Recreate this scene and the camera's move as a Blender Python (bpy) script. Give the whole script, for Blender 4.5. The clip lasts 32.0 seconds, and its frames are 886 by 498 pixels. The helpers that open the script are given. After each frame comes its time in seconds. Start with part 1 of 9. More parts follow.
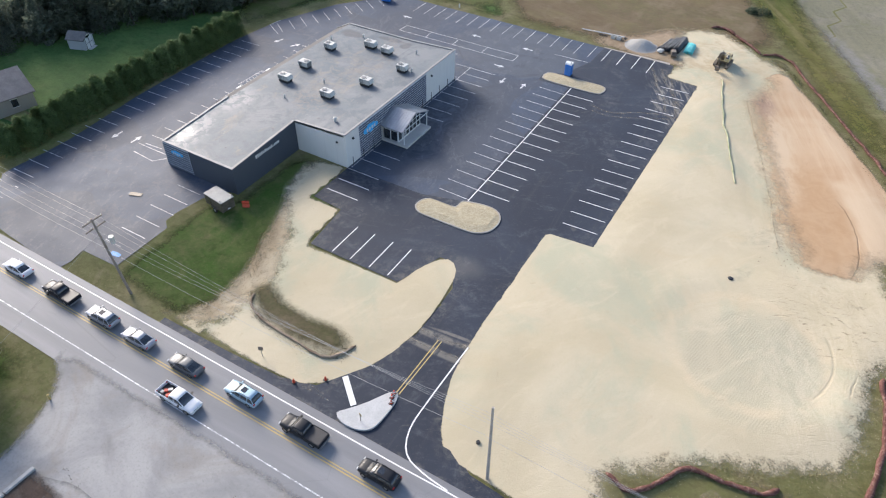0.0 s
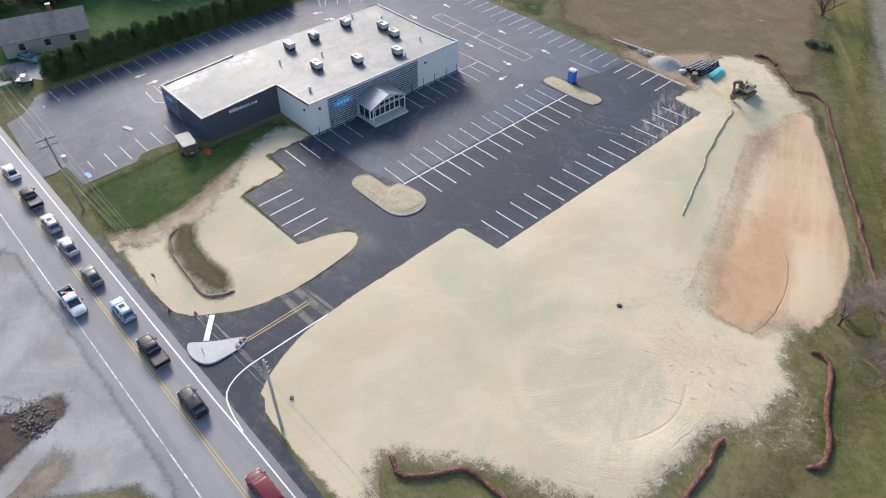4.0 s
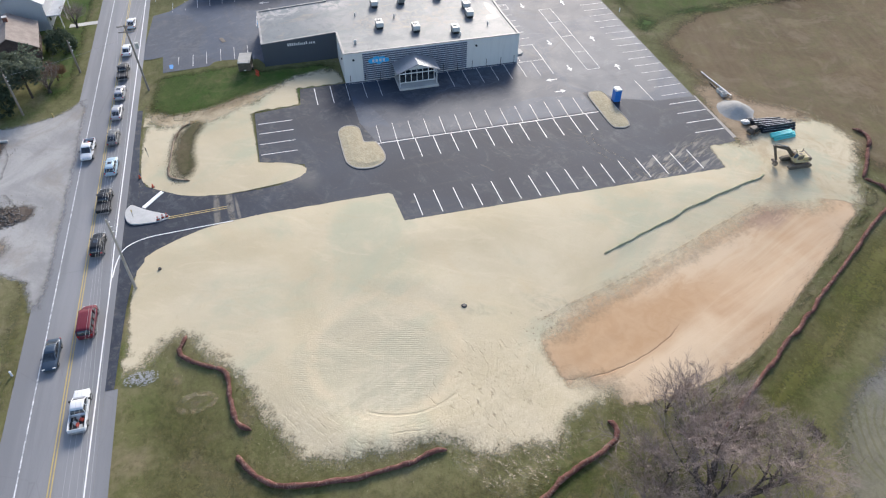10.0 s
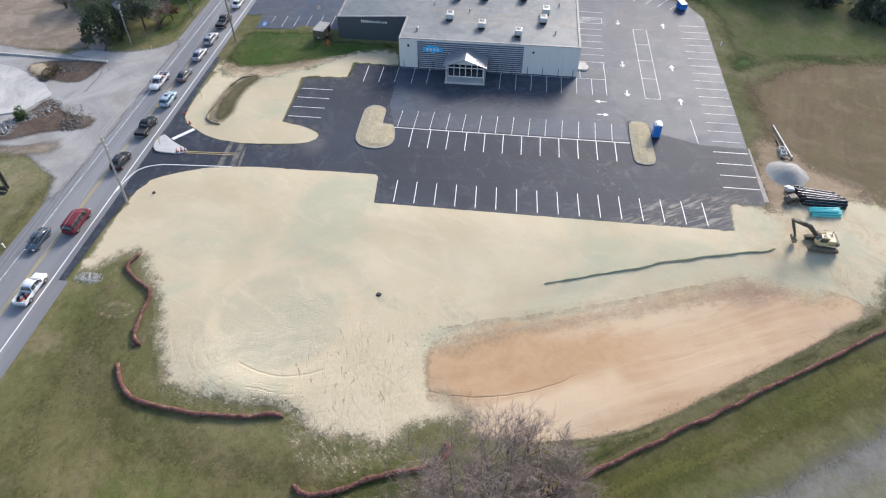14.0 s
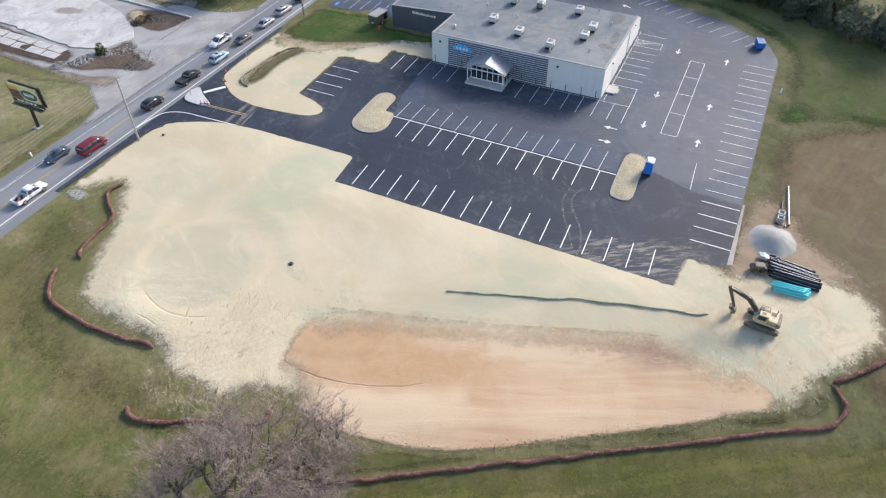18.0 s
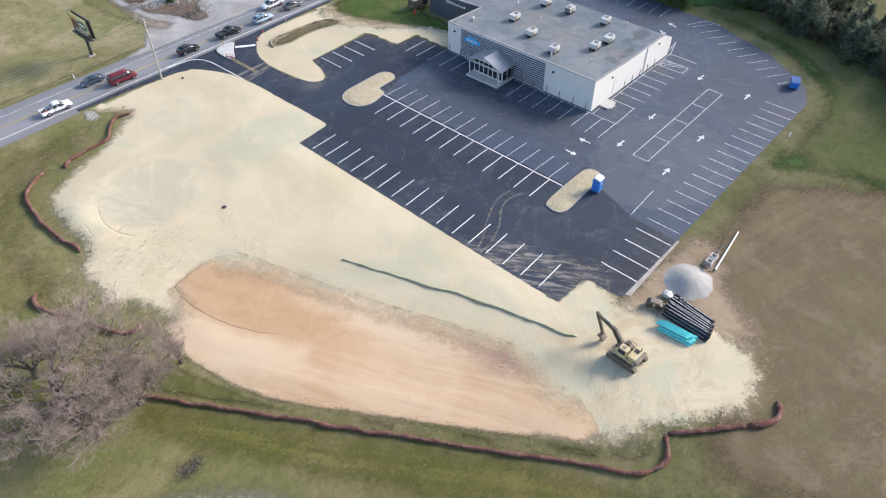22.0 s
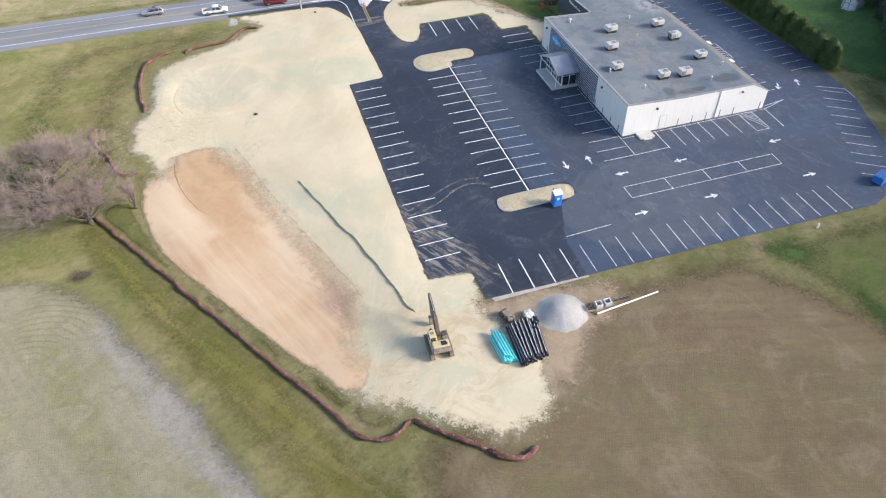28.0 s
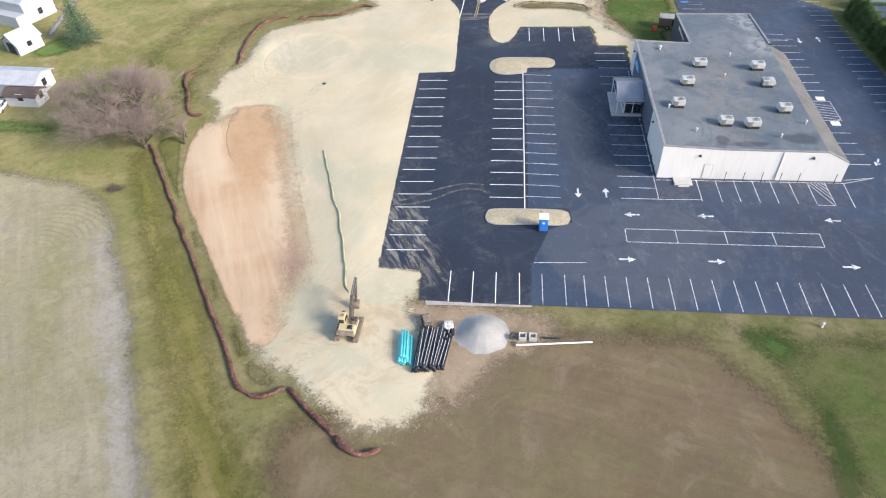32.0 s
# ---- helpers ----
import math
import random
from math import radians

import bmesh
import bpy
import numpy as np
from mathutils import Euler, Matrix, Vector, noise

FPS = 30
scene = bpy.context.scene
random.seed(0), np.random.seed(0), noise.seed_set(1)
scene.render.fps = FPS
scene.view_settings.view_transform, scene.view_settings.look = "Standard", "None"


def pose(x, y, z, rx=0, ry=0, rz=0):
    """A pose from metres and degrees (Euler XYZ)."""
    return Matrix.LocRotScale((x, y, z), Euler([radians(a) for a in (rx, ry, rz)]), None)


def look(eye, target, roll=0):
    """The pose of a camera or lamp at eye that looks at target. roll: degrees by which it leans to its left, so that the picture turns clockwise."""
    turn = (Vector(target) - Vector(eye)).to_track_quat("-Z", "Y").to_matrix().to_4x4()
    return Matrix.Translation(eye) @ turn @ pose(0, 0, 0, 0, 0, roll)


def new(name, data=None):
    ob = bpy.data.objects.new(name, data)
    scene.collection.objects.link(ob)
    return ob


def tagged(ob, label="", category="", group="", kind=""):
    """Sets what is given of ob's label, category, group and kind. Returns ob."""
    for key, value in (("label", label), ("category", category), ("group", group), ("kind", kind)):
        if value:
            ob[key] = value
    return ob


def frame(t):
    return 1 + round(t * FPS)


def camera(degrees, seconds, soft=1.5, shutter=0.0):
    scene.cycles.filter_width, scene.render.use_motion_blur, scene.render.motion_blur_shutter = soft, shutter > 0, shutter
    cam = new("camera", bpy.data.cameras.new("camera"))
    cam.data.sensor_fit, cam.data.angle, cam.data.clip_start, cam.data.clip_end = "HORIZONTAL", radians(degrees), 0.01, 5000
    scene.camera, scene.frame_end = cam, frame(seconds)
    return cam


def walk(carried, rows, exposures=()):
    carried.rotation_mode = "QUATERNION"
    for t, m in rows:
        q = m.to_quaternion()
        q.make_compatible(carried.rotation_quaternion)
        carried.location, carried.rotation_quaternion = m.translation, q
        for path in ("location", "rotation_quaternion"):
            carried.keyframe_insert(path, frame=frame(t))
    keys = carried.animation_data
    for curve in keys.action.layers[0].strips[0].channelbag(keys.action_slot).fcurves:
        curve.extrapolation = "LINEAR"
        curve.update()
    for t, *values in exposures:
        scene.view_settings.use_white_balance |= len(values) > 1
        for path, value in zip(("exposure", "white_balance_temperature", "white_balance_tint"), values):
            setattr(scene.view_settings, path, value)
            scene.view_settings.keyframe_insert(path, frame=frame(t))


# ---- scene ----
cam = camera(66.53, 32.0, 1.15)
# seconds, eye x y z, turn about x y z
ROWS = [
    (0.0, 0.600, -0.613, 55.851, 47.450, -0.637, 30.727),
    (0.5, 3.769, 1.124, 56.015, 47.351, -0.652, 32.817),
    (1.0, 6.980, 2.833, 56.266, 47.243, -0.648, 34.797),
    (1.5, 10.132, 4.644, 56.443, 47.146, -0.615, 36.699),
    (2.0, 13.249, 6.516, 56.550, 47.079, -0.622, 38.661),
    (2.5, 16.256, 8.485, 56.679, 46.973, -0.639, 40.643),
    (3.0, 19.238, 10.545, 56.810, 46.896, -0.635, 42.654),
    (3.5, 22.163, 12.705, 56.969, 46.818, -0.652, 44.745),
    (5.5, 33.020, 22.267, 57.608, 46.434, -0.662, 53.442),
    (6.0, 35.523, 24.937, 57.745, 46.351, -0.630, 55.743),
    (6.5, 37.910, 27.717, 57.900, 46.243, -0.586, 58.080),
    (7.0, 40.211, 30.598, 58.027, 46.159, -0.521, 60.474),
    (7.5, 42.361, 33.603, 58.253, 46.033, -0.484, 62.905),
    (8.0, 44.294, 36.619, 58.408, 45.938, -0.446, 65.347),
    (8.5, 45.963, 39.681, 58.575, 45.848, -0.346, 67.682),
    (9.0, 47.638, 43.161, 58.697, 45.765, -0.344, 70.382),
    (9.5, 48.989, 46.286, 58.774, 45.711, -0.381, 72.777),
    (10.0, 50.253, 50.042, 58.906, 45.612, -0.346, 75.536),
    (10.5, 51.189, 53.353, 58.979, 45.518, -0.320, 78.078),
    (11.0, 52.030, 57.206, 59.040, 45.449, -0.332, 81.022),
    (11.5, 52.592, 60.664, 59.116, 45.393, -0.322, 83.609),
    (12.0, 52.986, 64.644, 59.161, 45.331, -0.250, 86.526),
    (12.5, 53.186, 68.166, 59.130, 45.322, -0.195, 89.044),
    (13.0, 53.178, 72.182, 59.166, 45.295, -0.078, 91.882),
    (13.5, 52.999, 75.703, 59.190, 45.275, 0.005, 94.331),
    (15.5, 50.927, 90.202, 59.093, 45.341, 0.236, 104.167),
    (16.0, 50.029, 94.003, 59.087, 45.368, 0.327, 106.654),
    (16.5, 49.083, 97.321, 59.105, 45.394, 0.389, 108.810),
    (17.0, 47.877, 101.073, 59.081, 45.427, 0.488, 111.196),
    (17.5, 46.754, 104.386, 59.019, 45.484, 0.655, 113.221),
    (18.0, 45.436, 108.059, 59.017, 45.523, 0.759, 115.525),
    (18.5, 44.106, 111.262, 59.007, 45.532, 0.837, 117.517),
    (19.0, 42.541, 114.797, 59.018, 45.558, 0.788, 119.767),
    (19.5, 41.164, 117.919, 58.980, 45.571, 0.823, 121.674),
    (20.0, 39.501, 121.320, 58.958, 45.583, 0.764, 123.828),
    (20.5, 37.950, 124.269, 58.993, 45.557, 0.692, 125.710),
    (21.0, 36.039, 127.595, 58.990, 45.547, 0.628, 127.922),
    (21.5, 34.245, 130.478, 58.989, 45.515, 0.612, 129.904),
    (22.0, 32.124, 133.655, 58.987, 45.465, 0.555, 132.219),
    (22.5, 30.173, 136.454, 58.956, 45.481, 0.540, 134.296),
    (23.0, 27.817, 139.562, 58.939, 45.486, 0.506, 136.757),
    (23.5, 25.696, 142.231, 58.888, 45.522, 0.474, 138.946),
    (24.0, 23.117, 145.187, 58.853, 45.555, 0.512, 141.532),
    (24.5, 20.699, 147.684, 58.859, 45.555, 0.521, 143.844),
    (25.0, 17.881, 150.463, 58.792, 45.618, 0.570, 146.549),
    (25.5, 15.283, 152.725, 58.793, 45.653, 0.569, 148.984),
    (27.5, 2.858, 160.669, 58.498, 45.834, 0.836, 159.933),
    (28.0, -0.420, 162.076, 58.452, 45.869, 0.889, 162.695),
    (28.5, -3.791, 163.290, 58.391, 45.916, 0.990, 165.456),
    (29.0, -7.235, 164.276, 58.359, 45.967, 1.129, 168.247),
    (29.5, -10.713, 165.009, 58.309, 45.994, 1.267, 171.051),
    (30.0, -14.200, 165.535, 58.239, 46.057, 1.374, 173.799),
    (30.5, -17.699, 165.805, 58.148, 46.109, 1.470, 176.535),
    (31.0, -21.244, 165.833, 58.034, 46.161, 1.557, 179.250),
    (31.5, -24.708, 165.672, 57.942, 46.224, 1.633, 181.857),
    (32.0, -28.253, 165.367, 57.848, 46.288, 1.730, 184.477),
]
EXPOSURES = [(0.0, 0.93, 6500, 14), (6.0, 0.79, 6450, 13), (11.0, 0.80, 6420, 13), (19.0, 0.97, 6450, 14), (28.0, 1.09, 6500, 14), (32.0, 1.10, 6550, 14)]
walk(cam, [(t, pose(x, y, z, rx, ry, rz)) for t, x, y, z, rx, ry, rz in ROWS], EXPOSURES)

# ---- light ----
SUN_EL, SUN_AZ = radians(27.5), math.atan2(-9.5, 4.0)
world = bpy.data.worlds.new("sky")
scene.world = world
world.use_nodes = True
wn = world.node_tree.nodes
sky = wn.new("ShaderNodeTexSky")
sky.sky_type = "NISHITA"
sky.sun_disc = False
sky.sun_elevation, sky.sun_rotation = SUN_EL, SUN_AZ
sky.altitude, sky.air_density, sky.dust_density = 150, 1.0, 1.5
wn["Background"].inputs["Strength"].default_value = 0.15
world.node_tree.links.new(sky.outputs[0], wn["Background"].inputs[0])
sun_data = bpy.data.lights.new("sun", "SUN")
sun_data.energy, sun_data.angle, sun_data.color = 3.0, radians(19.0), (1.0, 0.935, 0.83)
sun = new("sun", sun_data)
sun.matrix_world = look((-95, 40, 53), (0, 0, 0))

# ---- materials ----
class NT:
    """A node material with short calls."""

    def __init__(self, name, rough=0.8, metal=0.0, spec=0.5):
        self.m = bpy.data.materials.new(name)
        self.m.use_nodes = True
        self.t = self.m.node_tree
        self.b = self.t.nodes["Principled BSDF"]
        self.b.inputs["Roughness"].default_value = rough
        self.b.inputs["Metallic"].default_value = metal
        self.b.inputs["Specular IOR Level"].default_value = spec
        self.co = self.t.nodes.new("ShaderNodeTexCoord").outputs["Object"]

    def link(self, a, b):
        self.t.links.new(a, b)

    def put(self, sock, v):
        if hasattr(v, "is_linked"):
            self.link(v, sock)
        elif isinstance(v, tuple) and len(v) == 3 and sock.type == "RGBA":
            sock.default_value = (*v, 1)
        else:
            sock.default_value = v

    def noise(self, scale, detail=4, rough=0.55, dist=0.0, stretch=None, co=None):
        n = self.t.nodes.new("ShaderNodeTexNoise")
        n.inputs["Scale"].default_value, n.inputs["Detail"].default_value = scale, detail
        n.inputs["Roughness"].default_value, n.inputs["Distortion"].default_value = rough, dist
        src = co or self.co
        if stretch:
            mp = self.t.nodes.new("ShaderNodeMapping")
            mp.vector_type = "TEXTURE"
            mp.inputs["Scale"].default_value = [1 / q for q in stretch[:3]]
            if len(stretch) > 3:
                mp.inputs["Rotation"].default_value = (0, 0, radians(stretch[3]))
            self.link(src, mp.inputs[0])
            src = mp.outputs[0]
        self.link(src, n.inputs["Vector"])
        return n.outputs["Fac"]

    def wave(self, scale, dist=0.0, turn=0.0, kind="BANDS"):
        n = self.t.nodes.new("ShaderNodeTexWave")
        n.wave_type = kind
        n.inputs["Scale"].default_value, n.inputs["Distortion"].default_value = scale, dist
        n.inputs["Detail"].default_value = 2
        mp = self.t.nodes.new("ShaderNodeMapping")
        mp.inputs["Rotation"].default_value = (0, 0, radians(turn))
        self.link(self.co, mp.inputs[0])
        self.link(mp.outputs[0], n.inputs["Vector"])
        return n.outputs["Fac"]

    def cells(self, scale, stretch=None):
        n = self.t.nodes.new("ShaderNodeTexVoronoi")
        n.feature = "DISTANCE_TO_EDGE"
        n.inputs["Scale"].default_value = scale
        src = self.co
        if stretch:
            mp = self.t.nodes.new("ShaderNodeMapping")
            mp.inputs["Scale"].default_value = stretch
            self.link(src, mp.inputs[0])
            src = mp.outputs[0]
        self.link(src, n.inputs["Vector"])
        return n.outputs["Distance"]

    def attr(self, name):
        n = self.t.nodes.new("ShaderNodeAttribute")
        n.attribute_name = name
        return n.outputs["Fac"]

    def rand(self):
        return self.t.nodes.new("ShaderNodeObjectInfo").outputs["Random"]

    def island(self):
        return self.t.nodes.new("ShaderNodeNewGeometry").outputs["Random Per Island"]

    def math(self, op, a, b=0.0, c=0.0):
        n = self.t.nodes.new("ShaderNodeMath")
        n.operation = op
        for s, v in zip(n.inputs, (a, b, c)):
            self.put(s, v)
        return n.outputs[0]

    def step(self, v, lo, hi, a=0.0, b=1.0):
        n = self.t.nodes.new("ShaderNodeMapRange")
        n.interpolation_type = "SMOOTHSTEP"
        for s, x in zip(n.inputs, (v, lo, hi, a, b)):
            self.put(s, x)
        return n.outputs[0]

    def mix(self, f, a, b):
        n = self.t.nodes.new("ShaderNodeMix")
        n.data_type = "RGBA"
        self.put(n.inputs[0], f)
        self.put(n.inputs[6], a)
        self.put(n.inputs[7], b)
        return n.outputs[2]

    def spot(self, x, y, rx, ry, turn=0.0, soft=1.0, wob=0.0):
        """1 inside an ellipse on the ground, fading over its rim, with a ragged edge."""
        mp = self.t.nodes.new("ShaderNodeMapping")
        mp.vector_type = "TEXTURE"
        mp.inputs["Location"].default_value = (x, y, 0)
        mp.inputs["Rotation"].default_value = (0, 0, radians(turn))
        mp.inputs["Scale"].default_value = (rx, ry, 1e4)
        self.link(self.co, mp.inputs[0])
        ln = self.t.nodes.new("ShaderNodeVectorMath")
        ln.operation = "LENGTH"
        self.link(mp.outputs[0], ln.inputs[0])
        d = ln.outputs["Value"]
        if wob:
            d = self.math("ADD", d, self.math("MULTIPLY", self.math("SUBTRACT", self.noise(0.35, 5), 0.5), wob))
        return self.step(d, 1 + soft / 2, max(0.0, 1 - soft / 2))

    def ring(self, x, y, rx, ry, turn=0.0):
        """Distance from a middle, 1 on the rim of an ellipse."""
        mp = self.t.nodes.new("ShaderNodeMapping")
        mp.vector_type = "TEXTURE"
        mp.inputs["Location"].default_value = (x, y, 0)
        mp.inputs["Rotation"].default_value = (0, 0, radians(turn))
        mp.inputs["Scale"].default_value = (rx, ry, 1e4)
        self.link(self.co, mp.inputs[0])
        ln = self.t.nodes.new("ShaderNodeVectorMath")
        ln.operation = "LENGTH"
        self.link(mp.outputs[0], ln.inputs[0])
        return ln.outputs["Value"]

    def colour(self, c):
        self.put(self.b.inputs["Base Color"], c)
        return self

    def bump(self, h, strength=0.4, dist=0.02):
        n = self.t.nodes.new("ShaderNodeBump")
        n.inputs["Strength"].default_value, n.inputs["Distance"].default_value = strength, dist
        self.link(h, n.inputs["Height"])
        self.link(n.outputs[0], self.b.inputs["Normal"])
        return self

    def ragged(self, width=0.6, scale=1.2, reach=1.2, soft=0.35):
        """Cover that thins out in flecks towards the rim of its sheet."""
        e = self.attr("edge")
        n = self.math("ADD", self.math("MULTIPLY", self.noise(scale, 6, 0.7), 0.6), self.math("MULTIPLY", self.noise(scale * 6, 3, 0.7), 0.4))
        v = self.math("ADD", self.math("DIVIDE", e, width), self.math("MULTIPLY", self.math("SUBTRACT", n, 0.62), reach * 2))
        a = self.step(v, 0.0, soft)
        tr = self.t.nodes.new("ShaderNodeBsdfTransparent")
        mx = self.t.nodes.new("ShaderNodeMixShader")
        out = self.t.nodes["Material Output"]
        self.link(a, mx.inputs[0])
        self.link(tr.outputs[0], mx.inputs[1])
        self.link(self.b.outputs[0], mx.inputs[2])
        self.link(mx.outputs[0], out.inputs["Surface"])
        return self


def simple(name, a, b, scale=1.0, rough=0.7, metal=0.0, spec=0.5, bump=0.0, fine=None, vary=0.0):
    """Two tones in patches, with grain; vary: how far pieces differ from one another."""
    m = NT(name, rough, metal, spec)
    f = m.step(m.noise(scale, 5, 0.6), 0.3, 0.7)
    c = m.mix(f, a, b)
    g = m.noise(fine or scale * 14, 3, 0.6)
    c = m.mix(m.step(g, 0.35, 0.8, 0.0, 0.35), c, tuple(0.6 * x for x in a))
    if vary:
        c = m.mix(m.math("MULTIPLY", m.rand(), vary), c, tuple(0.35 * x for x in a))
    m.colour(c)
    if bump:
        m.bump(g, bump, 0.02)
    return m.m


def make_asphalt_old():
    m = NT("worn_asphalt", 0.62, 0, 0.45)
    big = m.step(m.noise(0.05, 5, 0.6, 0.6), 0.35, 0.68)
    mid = m.step(m.noise(0.35, 6, 0.65), 0.3, 0.75)
    c = m.mix(big, (0.026, 0.045, 0.082), (0.045, 0.067, 0.110))
    c = m.mix(m.math("MULTIPLY", mid, 0.5), c, (0.034, 0.044, 0.062))
    streak = m.step(m.noise(0.25, 5, 0.65, 0.3, (0.25, 2.2, 1, 8)), 0.56, 0.8)
    c = m.mix(m.math("MULTIPLY", streak, 0.3), c, (0.125, 0.124, 0.124))
    lot = m.math("MAXIMUM", m.spot(-46.0, 104.0, 12.0, 9.0, 0, 0.12, 0.35), m.math("MULTIPLY", m.spot(-43.0, 76.0, 6.0, 16.0, 3, 0.2, 0.3), 0.7))
    c = m.mix(m.math("MULTIPLY", lot, 0.4), c, (0.098, 0.104, 0.110))
    seal = m.step(m.noise(0.045, 3, 0.5, 0.8), 0.52, 0.54)
    c = m.mix(m.math("MULTIPLY", seal, 0.6), c, (0.036, 0.044, 0.062))
    sealed = m.spot(-65.0, 104.8, 11.0, 10.0, 0, 0.06, 0.25)
    c = m.mix(m.math("MULTIPLY", sealed, 0.4), c, (0.026, 0.038, 0.064))
    # damp stains and the building's shadow, both darkened into the colour before the front
    damp_shade = m.math("MULTIPLY", m.spot(-44.5, 78.0, 4.5, 13.0, 0, 0.8, 0.8), m.step(m.noise(0.35, 7, 0.72, 1.6), 0.42, 0.58))
    c = m.mix(m.math("MULTIPLY", damp_shade, 0.75), c, (0.016, 0.024, 0.041))
    scuff = m.step(m.noise(0.8, 6, 0.7, 1.4), 0.60, 0.70)
    c = m.mix(m.math("MULTIPLY", scuff, 0.4), c, (0.145, 0.152, 0.162))
    worn = m.math("MULTIPLY", m.step(m.noise(0.09, 6, 0.7, 1.0), 0.5, 0.62), m.step(m.noise(1.1, 6, 0.75, 0.8), 0.4, 0.6))
    c = m.mix(m.math("MULTIPLY", worn, 0.4), c, (0.118, 0.122, 0.132))
    smear = m.math("MULTIPLY", m.step(m.noise(0.22, 8, 0.72, 2.2, (1.6, 0.6, 1, 12)), 0.52, 0.68), m.step(m.noise(1.6, 6, 0.75, 1.5), 0.36, 0.62))
    c = m.mix(m.math("MULTIPLY", smear, 0.55), c, (0.140, 0.154, 0.176))
    pit = m.step(m.noise(0.7, 8, 0.75, 1.6), 0.56, 0.66)
    c = m.mix(m.math("MULTIPLY", pit, 0.45), c, (0.026, 0.034, 0.052))
    crack = m.step(m.cells(0.16), 0.004, 0.0)
    c = m.mix(m.math("MULTIPLY", crack, 0.55), c, (0.045, 0.045, 0.05))
    g = m.noise(9, 4, 0.7)
    c = m.mix(m.step(g, 0.45, 0.8, 0, 0.3), c, (0.034, 0.039, 0.050))
    c = m.mix(m.step(m.noise(3.2, 5, 0.75, 0.5), 0.58, 0.68, 0, 0.22), c, (0.145, 0.15, 0.158))
    m.colour(c).bump(g, 0.2, 0.02)
    m.put(m.b.inputs["Roughness"], m.step(mid, 0, 1, 0.645, 0.705))
    return m.m


def make_asphalt_new():
    m = NT("new_asphalt", 0.72, 0, 0.34)
    big = m.step(m.noise(0.06, 5, 0.6, 0.8), 0.35, 0.7)
    c = m.mix(big, (0.0145, 0.0210, 0.036), (0.023, 0.033, 0.053))
    streak = m.step(m.noise(0.3, 5, 0.65, 0.4, (2.6, 0.22, 1, 4)), 0.55, 0.78)
    c = m.mix(m.math("MULTIPLY", streak, 0.4), c, (0.058, 0.058, 0.060))
    scuff = m.math("MULTIPLY", m.step(m.noise(0.14, 6, 0.72, 1.2), 0.5, 0.68), m.step(m.noise(1.3, 5, 0.7, 1.0), 0.36, 0.62))
    c = m.mix(m.math("MULTIPLY", scuff, 0.6), c, (0.092, 0.096, 0.105))
    sweep = m.step(m.noise(0.5, 6, 0.7, 1.4, (0.5, 1.6, 1, 40)), 0.6, 0.7)
    c = m.mix(m.math("MULTIPLY", sweep, 0.35), c, (0.13, 0.12, 0.104))
    wash = m.math("MULTIPLY", m.step(m.noise(0.16, 7, 0.7, 2.0, (0.6, 1.5, 1, 20)), 0.52, 0.7), m.step(m.noise(1.9, 6, 0.75, 1.2), 0.36, 0.62))
    c = m.mix(m.math("MULTIPLY", wash, 0.5), c, (0.098, 0.103, 0.114))
    # straw dust blown over the rim
    blown = m.math("MULTIPLY", m.step(m.attr("edge"), 2.2, 0.0), m.step(m.noise(0.9, 7, 0.76, 0.6), 0.46, 0.68))
    c = m.mix(m.math("MULTIPLY", blown, 0.3), c, (0.27, 0.24, 0.185))
    # dusty mud dragged in by wheels
    mud = m.math("MULTIPLY", m.spot(-19.5, 105.0, 2.2, 8.5, 28, 0.9, 0.5), m.math("MULTIPLY", m.step(m.noise(0.9, 6, 0.7, 0.6, (2.0, 0.3, 1, 28)), 0.48, 0.68), 0.5))
    for x, y, rx, ry, a in ((-23.0, 40.0, 4.2, 0.45, 4), (-22.6, 38.2, 4.0, 0.4, 1), (-21.6, 41.0, 3.0, 0.2, 6)):
        mud = m.math("MAXIMUM", mud, m.math("MULTIPLY", m.spot(x, y, rx, ry, a, 0.8, 0.3), m.step(m.noise(0.7, 5, 0.7, 0.5), 0.3, 0.55)))
    mud = m.math("MAXIMUM", mud, m.math("MULTIPLY", m.spot(-26.4, 50.2, 2.4, 1.6, 20, 1.4, 0.9), 0.35))
    drag = m.math("MULTIPLY", m.spot(-16.6, 103.0, 3.2, 8.0, 18, 1.0, 0.5), m.step(m.noise(0.9, 5, 0.65, 0.5, (1.8, 0.35, 1, 32)), 0.5, 0.6))
    c = m.mix(m.math("MULTIPLY", drag, 0.5), c, (0.36, 0.335, 0.285))
    c = m.mix(m.math("MULTIPLY", mud, 0.5), c, (0.27, 0.245, 0.20))
    g = m.noise(11, 4, 0.7)
    c = m.mix(m.step(g, 0.5, 0.8, 0, 0.35), c, (0.015, 0.015, 0.018))
    c = m.mix(m.step(m.noise(3.0, 5, 0.75, 0.5), 0.58, 0.68, 0, 0.3), c, (0.105, 0.10, 0.094))
    m.colour(c).bump(g, 0.2, 0.02)
    return m.m


